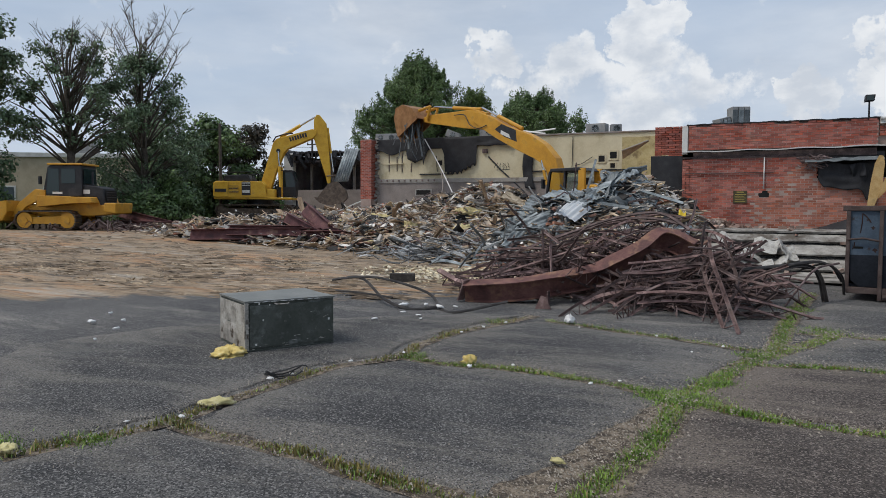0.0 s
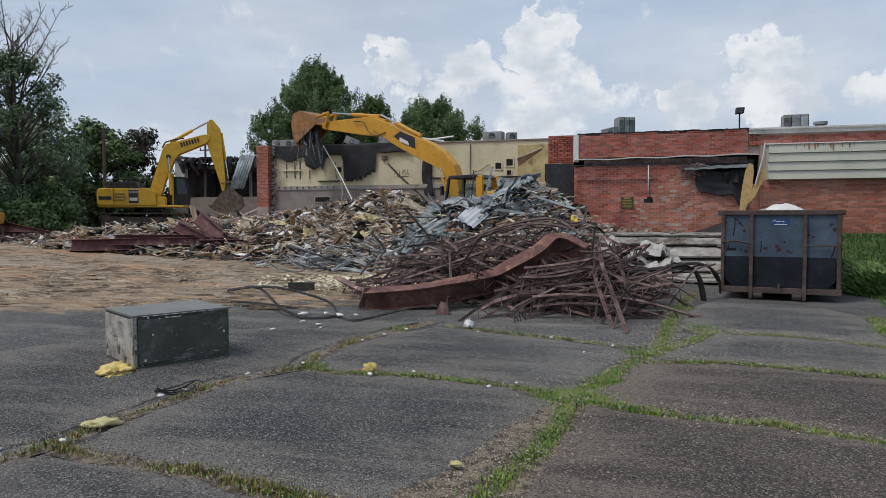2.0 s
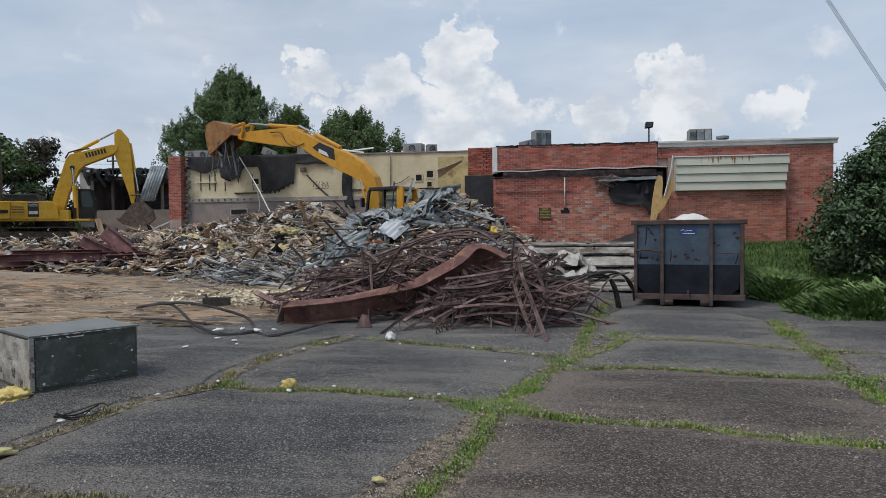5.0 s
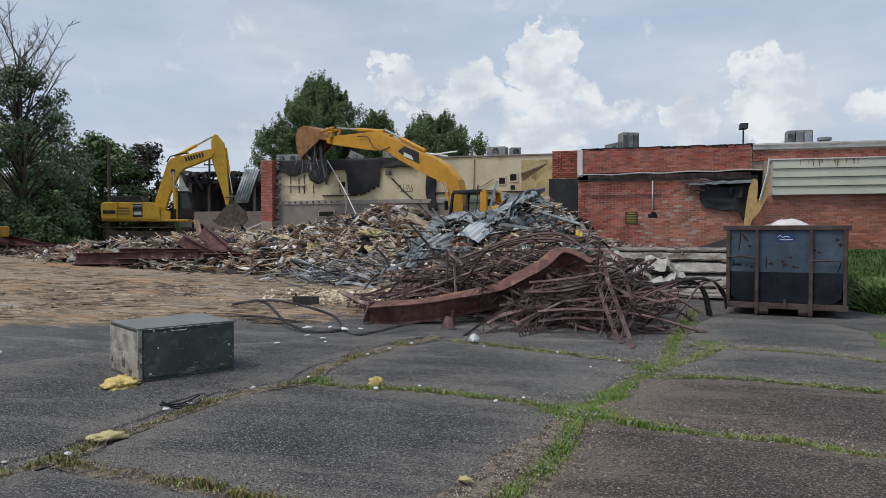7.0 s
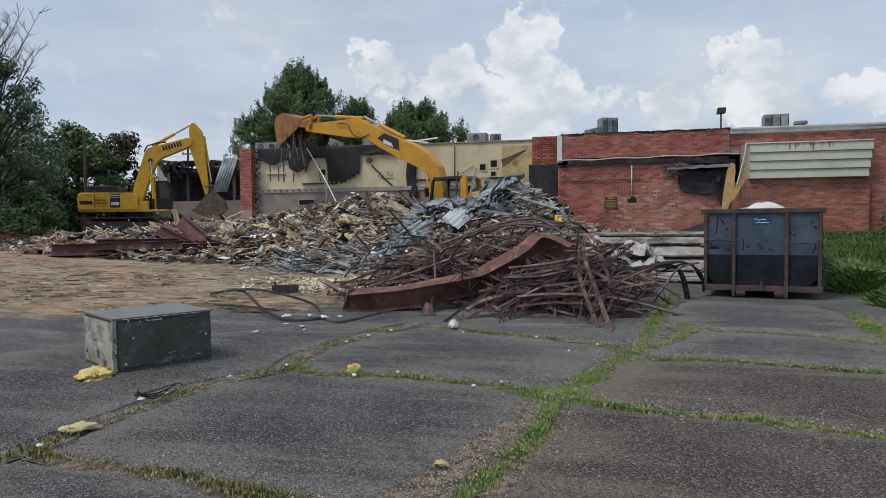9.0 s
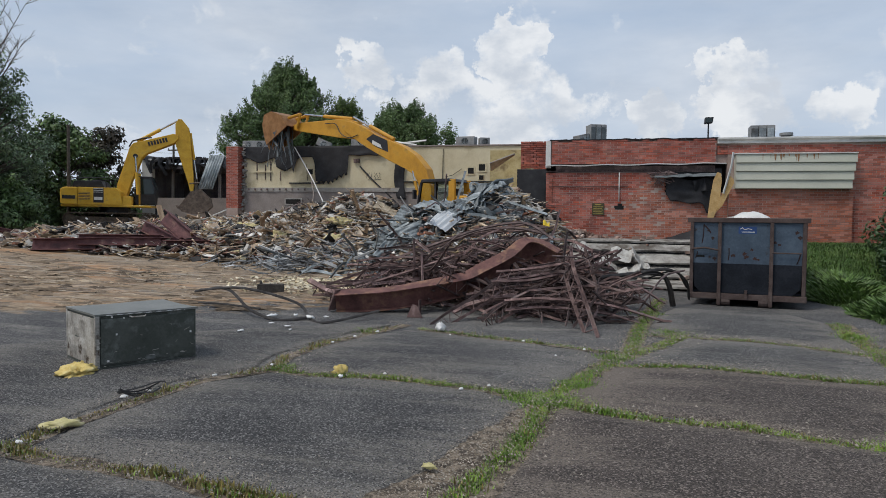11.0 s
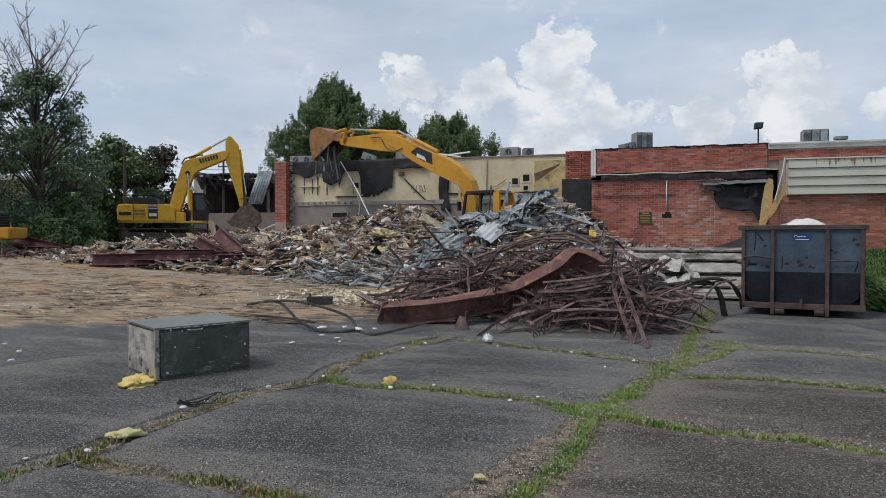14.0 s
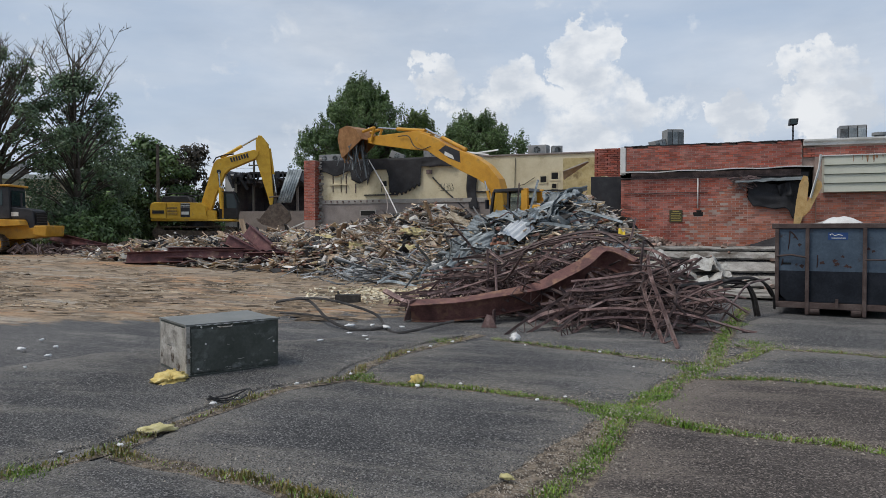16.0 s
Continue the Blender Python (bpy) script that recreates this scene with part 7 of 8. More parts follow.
        solid("floor_slab", Build().sheet(fn, 60, 3, 0.05), dirty, "strip of broken concrete floor below the brick wall", "concrete slab", "broken floor strips")
    bits = Build()
    for k in range(45):
        x = rnd.uniform(-1.6, 4.0)
        y = rnd.uniform(18.6, 21.9)
        s = rnd.uniform(0.02, 0.07)
        bits.box(-s * 1.6, s * 1.6, -s, s, -0.02, s, pose(x, y, ground_z(x, y) + 0.1, rnd.gauss(0, 15), rnd.gauss(0, 15), rnd.uniform(0, 360)))
    for k in range(160):
        x, y = rnd.gauss(-0.6, 0.5), 21.75 + rnd.uniform(-0.3, 0.1)
        bits.box(-0.1, 0.1, -0.05, 0.05, 0, 0.06, pose(x, y, 1.3 + rnd.random() * 0.25 * math.exp(-((x + 0.4) / 0.5) ** 2), rnd.gauss(0, 30), rnd.gauss(0, 30), rnd.uniform(0, 360)))
    solid("brick_rubble", bits, material("broken_masonry", ((0.2, 0.11, 0.08), (0.3, 0.2, 0.16), (0.42, 0.36, 0.31)), 1.2, 20, 0.9, 0, 0.3, island=0.4), "broken brick and mortar at the foot of the wall", "rubble", kind="stuff")


loose_sheets()

# ---- machines ----
def track_belt(b, x0, x1, r, y0, y1, shoe=0.19):
    """Shoes laid round two wheels."""
    n_top = int((x1 - x0) / shoe)
    path = [(x0 + (x1 - x0) * k / n_top, 2 * r, 0.0) for k in range(n_top)]
    arc = max(4, int(math.pi * r / shoe))
    path += [(x1 + r * math.sin(math.pi * k / arc), r + r * math.cos(math.pi * k / arc), 180 * k / arc) for k in range(arc)]
    path += [(x1 - (x1 - x0) * k / n_top, 0.0, 180.0) for k in range(n_top)]
    path += [(x0 - r * math.sin(math.pi * k / arc), r - r * math.cos(math.pi * k / arc), 180 + 180 * k / arc) for k in range(arc)]
    for x, z, a in path:
        m = Matrix.Translation((x, 0, z)) @ pose(0, 0, 0, 0, a, 0)
        b.box(-shoe * 0.47, shoe * 0.47, y0, y1, -0.05, 0.0, m)
        b.box(-shoe * 0.12, shoe * 0.05, y0, y1, 0.0, 0.035, m)
    return b


def undercarriage(t, x0, x1, r, gauge, width, paint):
    for s in (-1, 1):
        y0, y1 = s * gauge / 2 - width / 2, s * gauge / 2 + width / 2
        f = part("track_frame", Build().prism([(x0, r * 0.6), (x1, r * 0.6), (x1, r * 1.25), (x0 + 0.2, r * 1.45), (x0, r * 1.2)], y0 + 0.12, y1 - 0.12), paint, t)
        part("track_belt", track_belt(Build(), x0, x1, r, y0, y1), TRACK, f, "muddy steel track shoes", kind="stuff")
        for x, q in ((x0, 0.82), (x1, 0.82)):
            part("sprocket", Build().disc((x, s * gauge / 2, r), (0, 1, 0), r * q, width * 0.75, 22).disc((x, s * gauge / 2, r), (0, 1, 0), r * 0.35, width * 0.9, 16), paint, f)
        for k in range(6):
            x = x0 + (x1 - x0) * (k + 0.7) / 6.5
            part("road_roller", Build().disc((x, s * gauge / 2, r * 0.36), (0, 1, 0), r * 0.28, width * 0.7, 14), TRACK, f)


def ram(t, p, q, y, r, name="hydraulic_ram", paint=None):
    p, q = Vector((p[0], y, p[1])), Vector((q[0], y, q[1]))
    c = part(name, Build().tube([p, p.lerp(q, 0.58)], r, 12), paint or MACHINE_YELLOW, t, smooth=False)
    part("rod", Build().tube([p.lerp(q, 0.56), q], r * 0.55, 10), CHROME, c, "bright chromed rod")
    return c


def bucket_shell(t, outline, w, m, mat=None, teeth=(), lip=None):
    """A bucket: two cheeks and a bent plate between them, open at the mouth. outline runs from lip round the back to the hinge."""
    bk = part("bucket", Build(), mat or STEEL_WORN, t, "worn earth-stained steel bucket")
    for s in (-1, 1):
        part("cheek", Build().prism(outline, s * w / 2 - 0.02, s * w / 2 + 0.02, m), mat or STEEL_WORN, bk)
    n = len(outline)
    shell = Build()
    for (x0, z0), (x1, z1) in zip(outline, outline[1:]):
        d = Vector((x1 - x0, 0, z1 - z0)).normalized()
        k = Vector((-d.z, 0, d.x)) * 0.03
        shell.add([(x0, -w / 2, z0), (x0, w / 2, z0), (x1, w / 2, z1), (x1, -w / 2, z1), (x0 + k.x, -w / 2, z0 + k.z), (x0 + k.x, w / 2, z0 + k.z), (x1 + k.x, w / 2, z1 + k.z), (x1 + k.x, -w / 2, z1 + k.z)], [(0, 1, 2, 3), (7, 6, 5, 4), (0, 4, 5, 1), (2, 6, 7, 3), (1, 5, 6, 2), (0, 3, 7, 4)], m)
    part("back_plate", shell, mat or STEEL_WORN, bk)
    x0, z0 = outline[0]
    x1, z1 = outline[-1]
    out = (Vector((x0, 0, z0)) - Vector((outline[1][0], 0, outline[1][1]))).normalized()
    for k in range(5):
        y = -w / 2 + w * (k + 0.5) / 5
        a = Vector((x0, y, z0))
        part("tooth", Build().tube([a - out * 0.05, a + out * 0.2], [0.07, 0.025], 4, m), mat or STEEL_WORN, bk)
    return bk


def grow(pts, k):
    return [(x * k, z * k) for x, z in pts]


def large_excavator():
    t = thing("excavator", "yellow tracked excavator with its boom raised over the rubble", "excavator", Matrix.Translation((-31.72, 41.31, 1.33)) @ pose(0, 0, 0, 0, 0, 26.7))
    K = 1.116
    undercarriage(t, -2.35, 2.2, 0.42, 2.6, 0.65, TRACK)
    part("turntable", Build().disc((0, 0, 1.05), (0, 0, 1), 0.9, 0.35, 24), BLACK, t)
    body = part("counterweight", Build().prism(grow([(-2.62, 1.28), (-2.62, 2.1), (-2.45, 2.24), (-1.7, 2.24), (-1.7, 1.22), (-2.4, 1.2)], K), -1.55, 1.55), MACHINE_YELLOW, t, bevel=0.06)
    part("engine_house", Build().prism(grow([(-1.69, 1.22), (-1.69, 2.24), (0.35, 2.24), (0.6, 2.0), (0.72, 1.22)], K), -1.5, 1.5), MACHINE_YELLOW, t, bevel=0.03)
    part("deck_skirt", Build().box(-2.6 * K, 2.3 * K, -1.45, 1.45, 1.1 * K, 1.22 * K), MACHINE_YELLOW, t, bevel=0.02)
    part("engine_cover", Build().prism(grow([(-2.05, 2.25), (-1.95, 2.62), (-0.5, 2.66), (-0.3, 2.25)], K), -1.2, 1.2), BLACK, t, "black engine cover", 0.04)
    for y in (-1.45, 1.45):
        part("guard_rail", Build().tube([(-2.0 * K, y, 2.25 * K), (-2.0 * K, y, 2.78 * K), (-0.2 * K, y, 2.82 * K), (-0.15 * K, y, 2.25 * K)], 0.03, 6), BLACK, t)
    part("side_step", Build().box(0.7 * K, 1.2 * K, -1.4, -0.7, 1.22 * K, 1.75 * K), MACHINE_YELLOW, t, bevel=0.03)
    vent = part("side_vent", Build().box(-1.65 * K, -1.05 * K, -1.52, -1.5, 1.5 * K, 1.95 * K), STEEL_WORN, t, "slatted side vent")
    for k in range(5):
        part("vent_slat", Build().box(-1.65 * K, -1.05 * K, -1.54, -1.52, (1.52 + 0.09 * k) * K, (1.56 + 0.09 * k) * K), MACHINE_YELLOW, vent)
    part("badge_panel", Build().box(-0.85 * K, -0.30 * K, -1.515, -1.5, 1.35 * K, 2.22 * K), BLACK, t, "black striped badge panel")
    for k in range(3):
        part("badge_stripe", Build().box(-0.84 * K, -0.31 * K, -1.522, -1.514, (2.15 - 0.1 * k) * K, (2.18 - 0.1 * k) * K), WHITE_PAINT, t)
    part("brand_bar", Build().box(-0.80 * K, -0.36 * K, -1.522, -1.514, 1.5 * K, 1.68 * K), WHITE_PAINT, t, "white model mark")
    part("brand_bar", Build().box(-2.5 * K, -1.8 * K, -1.565, -1.55, 1.55 * K, 1.75 * K), BLACK, t, "dark maker's mark")
    # cab on the far side
    cab = part("cab", Build().prism(grow([(1.15, 1.3), (1.15, 2.95), (1.3, 3.05), (2.1, 3.05), (2.35, 2.2), (2.28, 1.3)], K), 0.35, 1.45), BLACK, t, "dark glazed operator's cab", 0.03)
    part("side_glass", Build().prism(grow([(1.5, 1.95), (1.5, 2.9), (2.05, 2.9), (2.25, 2.2), (2.22, 1.95)], K), 0.33, 0.345), GLASS, cab)
    part("cab_pillar", Build().box(1.35 * K, 1.45 * K, 0.32, 0.36, 1.3 * K, 3.0 * K), MACHINE_YELLOW, cab)
    part("front_glass", Build().box(0, 0.02, 0.42, 1.38, -0.75, 0.0, Matrix.Translation((2.15 * K, 0, 2.98 * K)) @ pose(0, 0, 0, 0, -16, 0)), GLASS, cab)
    boom = part("boom", Build().prism(grow([(0.18, 1.9), (0.25, 2.5), (0.95, 4.75), (1.15, 5.02), (1.5, 5.12), (3.45, 5.68), (3.72, 5.6), (3.74, 5.38), (3.5, 5.1), (1.9, 4.4), (1.62, 4.1), (1.05, 2.7), (0.72, 1.6), (0.4, 1.55)], K), -0.36, 0.36), MACHINE_YELLOW, t, "yellow box-section boom", 0.03)
    for k in range(7):
        part("brand_bar", Build().box(0.19 * k, 0.19 * k + 0.13, -0.372, -0.36, -0.15, 0.15, Matrix.Translation((2.0 * K, 0, 4.98 * K)) @ pose(0, 0, 0, 0, -17, 0)), BLACK, boom, "black bar of a maker's mark")
    part("hose", Build().tube([(0.9 * K, -0.2, 4.8 * K), (1.1 * K, -0.22, 5.15 * K), (1.7 * K, -0.22, 5.35 * K), (2.2 * K, -0.2, 5.4 * K)], 0.05, 6), BLACK, boom, "black hydraulic hoses")
    part("boom_pin", Build().disc((1.28 * K, 0, 4.25 * K), (0, 1, 0), 0.15, 0.8, 14), BLACK, boom)
    for y in (-0.55, 0.55):
        ram(t, (1.45 * K, 1.9 * K), (1.3 * K, 4.2 * K), y, 0.11)
    ram(t, (1.35 * K, 5.15 * K), (3.62 * K, 6.5 * K), 0.0, 0.12)
    part("stick", Build().prism(grow([(3.55, 5.05), (3.55, 6.3), (3.72, 6.62), (3.92, 6.6), (4.32, 6.1), (4.42, 5.5), (4.62, 2.6), (4.55, 2.1), (4.38, 2.2), (4.3, 2.6)], K), -0.24, 0.24), MACHINE_YELLOW, t, "yellow stick", 0.03)
    ram(t, (4.4 * K, 5.8 * K), (4.78 * K, 2.95 * K), 0.0, 0.09)
    part("link", Build().tube([(4.35 * K, -0.2, 2.65 * K), (4.95 * K, -0.2, 2.72 * K), (5.0 * K, -0.2, 2.3 * K)], 0.07, 6).tube([(4.35 * K, 0.2, 2.65 * K), (4.95 * K, 0.2, 2.72 * K), (5.0 * K, 0.2, 2.3 * K)], 0.07, 6), STEEL_WORN, t, "bucket link")
    bucket_shell(t, grow([(3.72, 1.15), (3.95, 0.9), (4.6, 0.75), (5.3, 0.85), (5.72, 1.25), (5.6, 1.75), (5.05, 2.3), (4.5, 2.15)], K), 1.5, Matrix())


large_excavator()


def near_excavator():
    t = thing("excavator", "orange-yellow tracked excavator reaching out over the rubble pile", "excavator", Matrix.Translation((-5.08, 22.47, 2.0)) @ pose(0, 0, 0, 0, 0, 154.7))
    undercarriage(t, -1.4, 1.3, 0.38, 2.0, 0.55, TRACK)
    for c in t.children:
        c.location.z = -1.35
    part("turntable", Build().disc((-0.3, -0.6, -0.48), (0, 0, 1), 0.7, 0.3, 20), BLACK, t)
    part("deck", Build().box(-2.3, 0.7, -1.6, 0.4, -0.36, -0.2), BLACK, t, bevel=0.02)
    part("engine_house", Build().prism([(-2.2, -0.2), (-2.3, 0.3), (-2.1, 0.62), (-0.75, 0.62), (-0.7, -0.2)], -1.6, 0.35), CAT_YELLOW, t, bevel=0.05)
    part("counterweight", Build().prism([(-2.62, -0.25), (-2.68, 0.4), (-2.5, 0.62), (-2.25, 0.62), (-2.2, -0.25)], -1.6, 0.4), CAT_YELLOW, t, bevel=0.06)
    part("side_tank", Build().box(-0.68, 0.3, -1.6, -0.85, -0.2, 0.5), CAT_YELLOW, t, bevel=0.03)
    cab = part("cab", Build().prism([(-0.62, -0.2), (-0.62, 0.2), (0.9, 0.2), (0.85, -0.2)], -0.52, 0.4), BLACK, t, "dark glazed operator's cab", 0.03)
    part("cab_roof", Build().prism([(-0.62, 1.04), (-0.45, 1.15), (0.7, 1.15), (0.76, 1.04)], -0.54, 0.42), BLACK, cab, bevel=0.02)
    for y in (-0.51, 0.33):
        part("cab_post", Build().prism([(0.84, 0.2), (0.92, 0.2), (0.78, 1.05), (0.70, 1.05)], y, y + 0.07), BLACK, cab)
        part("cab_post", Build().box(0.1, 0.17, y, y + 0.07, 0.2, 1.05), BLACK, cab)
        part("cab_post", Build().box(-0.66, -0.42, y, y + 0.09, -0.2, 1.12), CAT_YELLOW, cab, "yellow rear cab post", 0.01)
        part("side_window", Build().prism([(-0.42, 0.2), (-0.42, 1.04), (0.1, 1.04), (0.1, 0.2)], y + 0.03, y + 0.036), CLEAR, cab)
        part("door_window", Build().prism([(0.17, 0.2), (0.17, 1.04), (0.71, 1.04), (0.85, 0.2)], y + 0.03, y + 0.036), CLEAR, cab)
    part("rear_frame", Build().box(-0.66, -0.62, -0.5, 0.4, -0.2, 0.45), CAT_YELLOW, cab, "yellow rear cab wall", 0.01)
    part("operator_seat", Build().box(-0.3, 0.15, -0.28, 0.2, 0.1, 0.3).box(-0.38, -0.26, -0.26, 0.18, 0.25, 0.85), BLACK, cab, "empty black operator's seat", 0.03)
    part("control_stand", Build().tube([(0.55, -0.05, 0.1), (0.5, -0.05, 0.6)], 0.04, 8), BLACK, cab)
    part("mirror", Build().box(0.82, 0.88, 0.5, 0.66, 0.5, 0.8), BLACK, cab, bevel=0.01)
    cab.location = (-0.45, 0, 0.02)
    y0, y1 = -0.95, -0.58
    before = set(t.children)
    boom = part("boom", Build().prism([(0.0, 0.1), (0.0, 0.76), (0.07, 1.13), (0.24, 1.61), (0.73, 2.11), (1.36, 2.48), (2.55, 2.92), (3.25, 3.28), (3.96, 3.55), (4.2, 3.55), (4.26, 3.2), (3.82, 2.92), (3.11, 2.52), (2.01, 1.99), (1.23, 1.66), (0.78, 1.41), (0.61, 1.15), (0.48, 0.77), (0.45, 0.1)], y0, y1), CAT_YELLOW, t, "dusty orange-yellow gooseneck boom", 0.02)
    part("brand_panel", Build().prism([(2.0, 2.28), (2.05, 2.70), (2.75, 2.98), (3.1, 2.82), (2.6, 2.5)], y1, y1 + 0.008), BLACK, boom, "black maker's panel")
    part("brand_bar", Build().prism([(2.3, 2.42), (2.38, 2.58), (2.78, 2.76), (2.8, 2.62)], y1 + 0.008, y1 + 0.012), WHITE_PAINT, boom)
    for y in (y0 - 0.13, y1 + 0.13):
        ram(t, (0.48, 0.7), (0.74, 1.55), y, 0.05, paint=CAT_YELLOW)
    ram(t, (1.9, 2.75), (3.95, 3.72), (y0 + y1) / 2, 0.075, paint=CAT_YELLOW)
    part("stick", Build().prism([(3.55, 3.1), (3.62, 3.5), (4.26, 3.68), (6.78, 3.72), (7.28, 3.66), (7.22, 3.46), (6.78, 3.36), (4.71, 2.99), (3.97, 2.9)], y0 + 0.05, y1 - 0.05), CAT_YELLOW, t, "dusty orange-yellow stick", 0.02)
    ram(t, (3.98, 3.66), (6.7, 4.05), (y0 + y1) / 2, 0.07, paint=CAT_YELLOW)
    part("hose", Build().tube(curve([(3.5, y1 + 0.03, 3.0), (3.95, y1 + 0.05, 2.92), (4.4, y1 + 0.05, 3.12), (4.7, y1 + 0.04, 3.5), (5.3, y1 + 0.02, 3.55)], 18), 0.018, 6), BLACK, t, "black hydraulic hoses")
    for y in (y0 - 0.02, y1 + 0.02):
        part("link", Build().tube([(6.72, y, 4.05), (6.95, y, 3.5)], 0.06, 6).tube([(6.72, y, 4.05), (7.45, y, 3.95)], 0.06, 6), CAT_YELLOW, t, "bucket link")
    worn = material("rust_orange_bucket_steel", ((0.20, 0.095, 0.035), (0.30, 0.15, 0.06), (0.40, 0.22, 0.10)), 4, 40, 0.6, 0.3, 0.3, 0.006)
    bucket_shell(t, [(8.5, 2.9), (8.66, 3.3), (8.78, 3.75), (8.66, 4.15), (8.2, 4.25), (7.6, 4.05), (7.2, 3.6)], 0.95, Matrix.Translation((0, (y0 + y1) / 2, 0)), worn)
    # debris held in the bucket
    b = Build()
    rnd = random.Random(6)
    for k in range(34):
        x, y = rnd.uniform(7.6, 8.5), (y0 + y1) / 2 + rnd.uniform(-0.4, 0.4)
        z = 3.5 + rnd.uniform(-0.3, 0.3)
        b.tube([(x, y, z), (x + rnd.uniform(-0.2, 0.2), y + rnd.uniform(-0.2, 0.2), z - rnd.uniform(0.2, 0.6)), (x + rnd.uniform(-0.5, 0.4), y + rnd.uniform(-0.3, 0.3), z - rnd.uniform(0.4, 1.5))], rnd.choice((0.012, 0.02, 0.05)), 4, flat=0.5)
    part("held_scrap", b, GALV, t, "tangled strips hanging from the bucket", kind="stuff")
    for c in t.children:
        if c not in before:
            c.location.x += 0.62
    # the rubble ramp that it stands on
    ramp = Build().sheet(lambda u, v: (-8.2 + 6.0 * u, 20.6 + 4.4 * v, 0.66 + 0.05 * noise.noise((u * 6, v * 6, 2)) - 0.9 * max(0, abs(u - 0.5) * 2 - 0.7) - 0.9 * max(0, abs(v - 0.5) * 2 - 0.7)), 30, 24)
    solid("rubble_ramp", ramp, CONCRETE, "levelled rubble under the excavator", "rubble", kind="stuff", smooth=True)


near_excavator()


def track_loader():
    t = thing("track_loader", "yellow and black tracked loader parked at the lot's edge", "track loader", Matrix.Translation((-27.95, 22.3, 0.86)) @ pose(0, 0, 0, 0, 0, 200))
    undercarriage(t, -0.78, 1.15, 0.42, 1.7, 0.5, CAT_YELLOW)
    part("hull", Build().prism([(1.2, 0.6), (1.25, 1.0), (0.4, 1.35), (-0.1, 1.5), (-1.85, 1.45), (-2.0, 1.1), (-2.75, 1.15), (-2.7, 0.72), (-1.6, 0.62)], -0.55, 0.55), CAT_YELLOW, t, bevel=0.03)
    for s in (-1, 1):
        part("fender", Build().prism([(0.5, 1.0), (0.5, 1.5), (-0.1, 1.5), (-1.9, 1.42), (-2.0, 1.2), (-0.9, 1.15)], s * 0.85 - 0.3, s * 0.85 + 0.3), CAT_YELLOW, t, bevel=0.02)
        part("lift_arm", Build().prism([(0.4, 1.75), (0.85, 1.8), (1.6, 1.2), (2.0, 0.6), (1.8, 0.5), (1.3, 1.0), (0.4, 1.45)], s * 0.62 - 0.07, s * 0.62 + 0.07), CAT_YELLOW, t, "yellow lift arm", 0.02)
        ram(t, (0.2, 1.15), (1.5, 1.1), s * 0.45, 0.07, paint=CAT_YELLOW)
    part("hood", Build().prism([(-0.7, 1.46), (-0.7, 2.05), (-1.9, 1.93), (-2.15, 1.85), (-2.24, 1.0), (-1.9, 1.0), (-1.85, 1.46)], -0.52, 0.52), BLACK, t, "black engine hood and radiator guard", 0.04)
    part("bumper", Build().prism([(-2.25, 0.8), (-2.3, 1.2), (-2.85, 1.2), (-2.8, 0.72)], -0.75, 0.75), CAT_YELLOW, t, bevel=0.04)
    grille = part("radiator_grille", Build().box(-2.26, -2.23, -0.42, 0.42, 1.05, 1.75), DARK, t)
    for k in range(6):
        part("grille_bar", Build().box(-2.28, -2.26, -0.42, 0.42, 1.1 + 0.11 * k, 1.13 + 0.11 * k), BLACK, grille)
    cab = part("cab", Build().prism([(0.55, 1.4), (0.55, 1.6), (0.32, 2.78), (0.2, 2.86), (-1.2, 2.86), (-1.25, 1.5)], -0.62, 0.62), BLACK, t, "black framed operator's cab", 0.03)
    part("roof", Build().box(-1.32, 0.3, -0.7, 0.7, 2.86, 2.95), CAT_YELLOW, cab, "tan cab roof", 0.03)
    for s in (-1, 1):
        part("door_glass", Build().prism([(0.40, 1.6), (0.26, 2.7), (-0.20, 2.7), (-0.20, 1.6)], s * 0.625 - 0.006, s * 0.625 + 0.006), GLASS, cab, "green-tinted door glass")
        part("side_glass", Build().prism([(-0.32, 2.05), (-0.32, 2.7), (-0.95, 2.7), (-0.95, 2.05)], s * 0.625 - 0.006, s * 0.625 + 0.006), GLASS, cab)
    part("rear_glass", Build().box(-1.262, -1.248, -0.48, 0.48, 2.05, 2.7), GLASS, cab)
    part("mirror", Build().box(0.5, 0.56, 0.72, 0.9, 2.0, 2.35), BLACK, cab)
    part("exhaust", Build().tube([(-1.5, 0.2, 1.9), (-1.5, 0.2, 2.6)], 0.05, 10), BLACK, t)
    part("brand_bar", Build().box(-1.55, -1.0, 0.525, 0.532, 1.6, 1.78), WHITE_PAINT, t, "white maker's mark")
    part("brand_bar", Build().box(-0.35, 0.1, 0.625, 0.634, 1.58, 1.68), WHITE_PAINT, t)
    bucket_shell(t, [(3.3, 1.1), (2.9, 0.42), (2.5, 0.3), (2.1, 0.42), (1.85, 0.8), (1.9, 1.28)], 2.3, Matrix(), CAT_YELLOW)


track_loader()

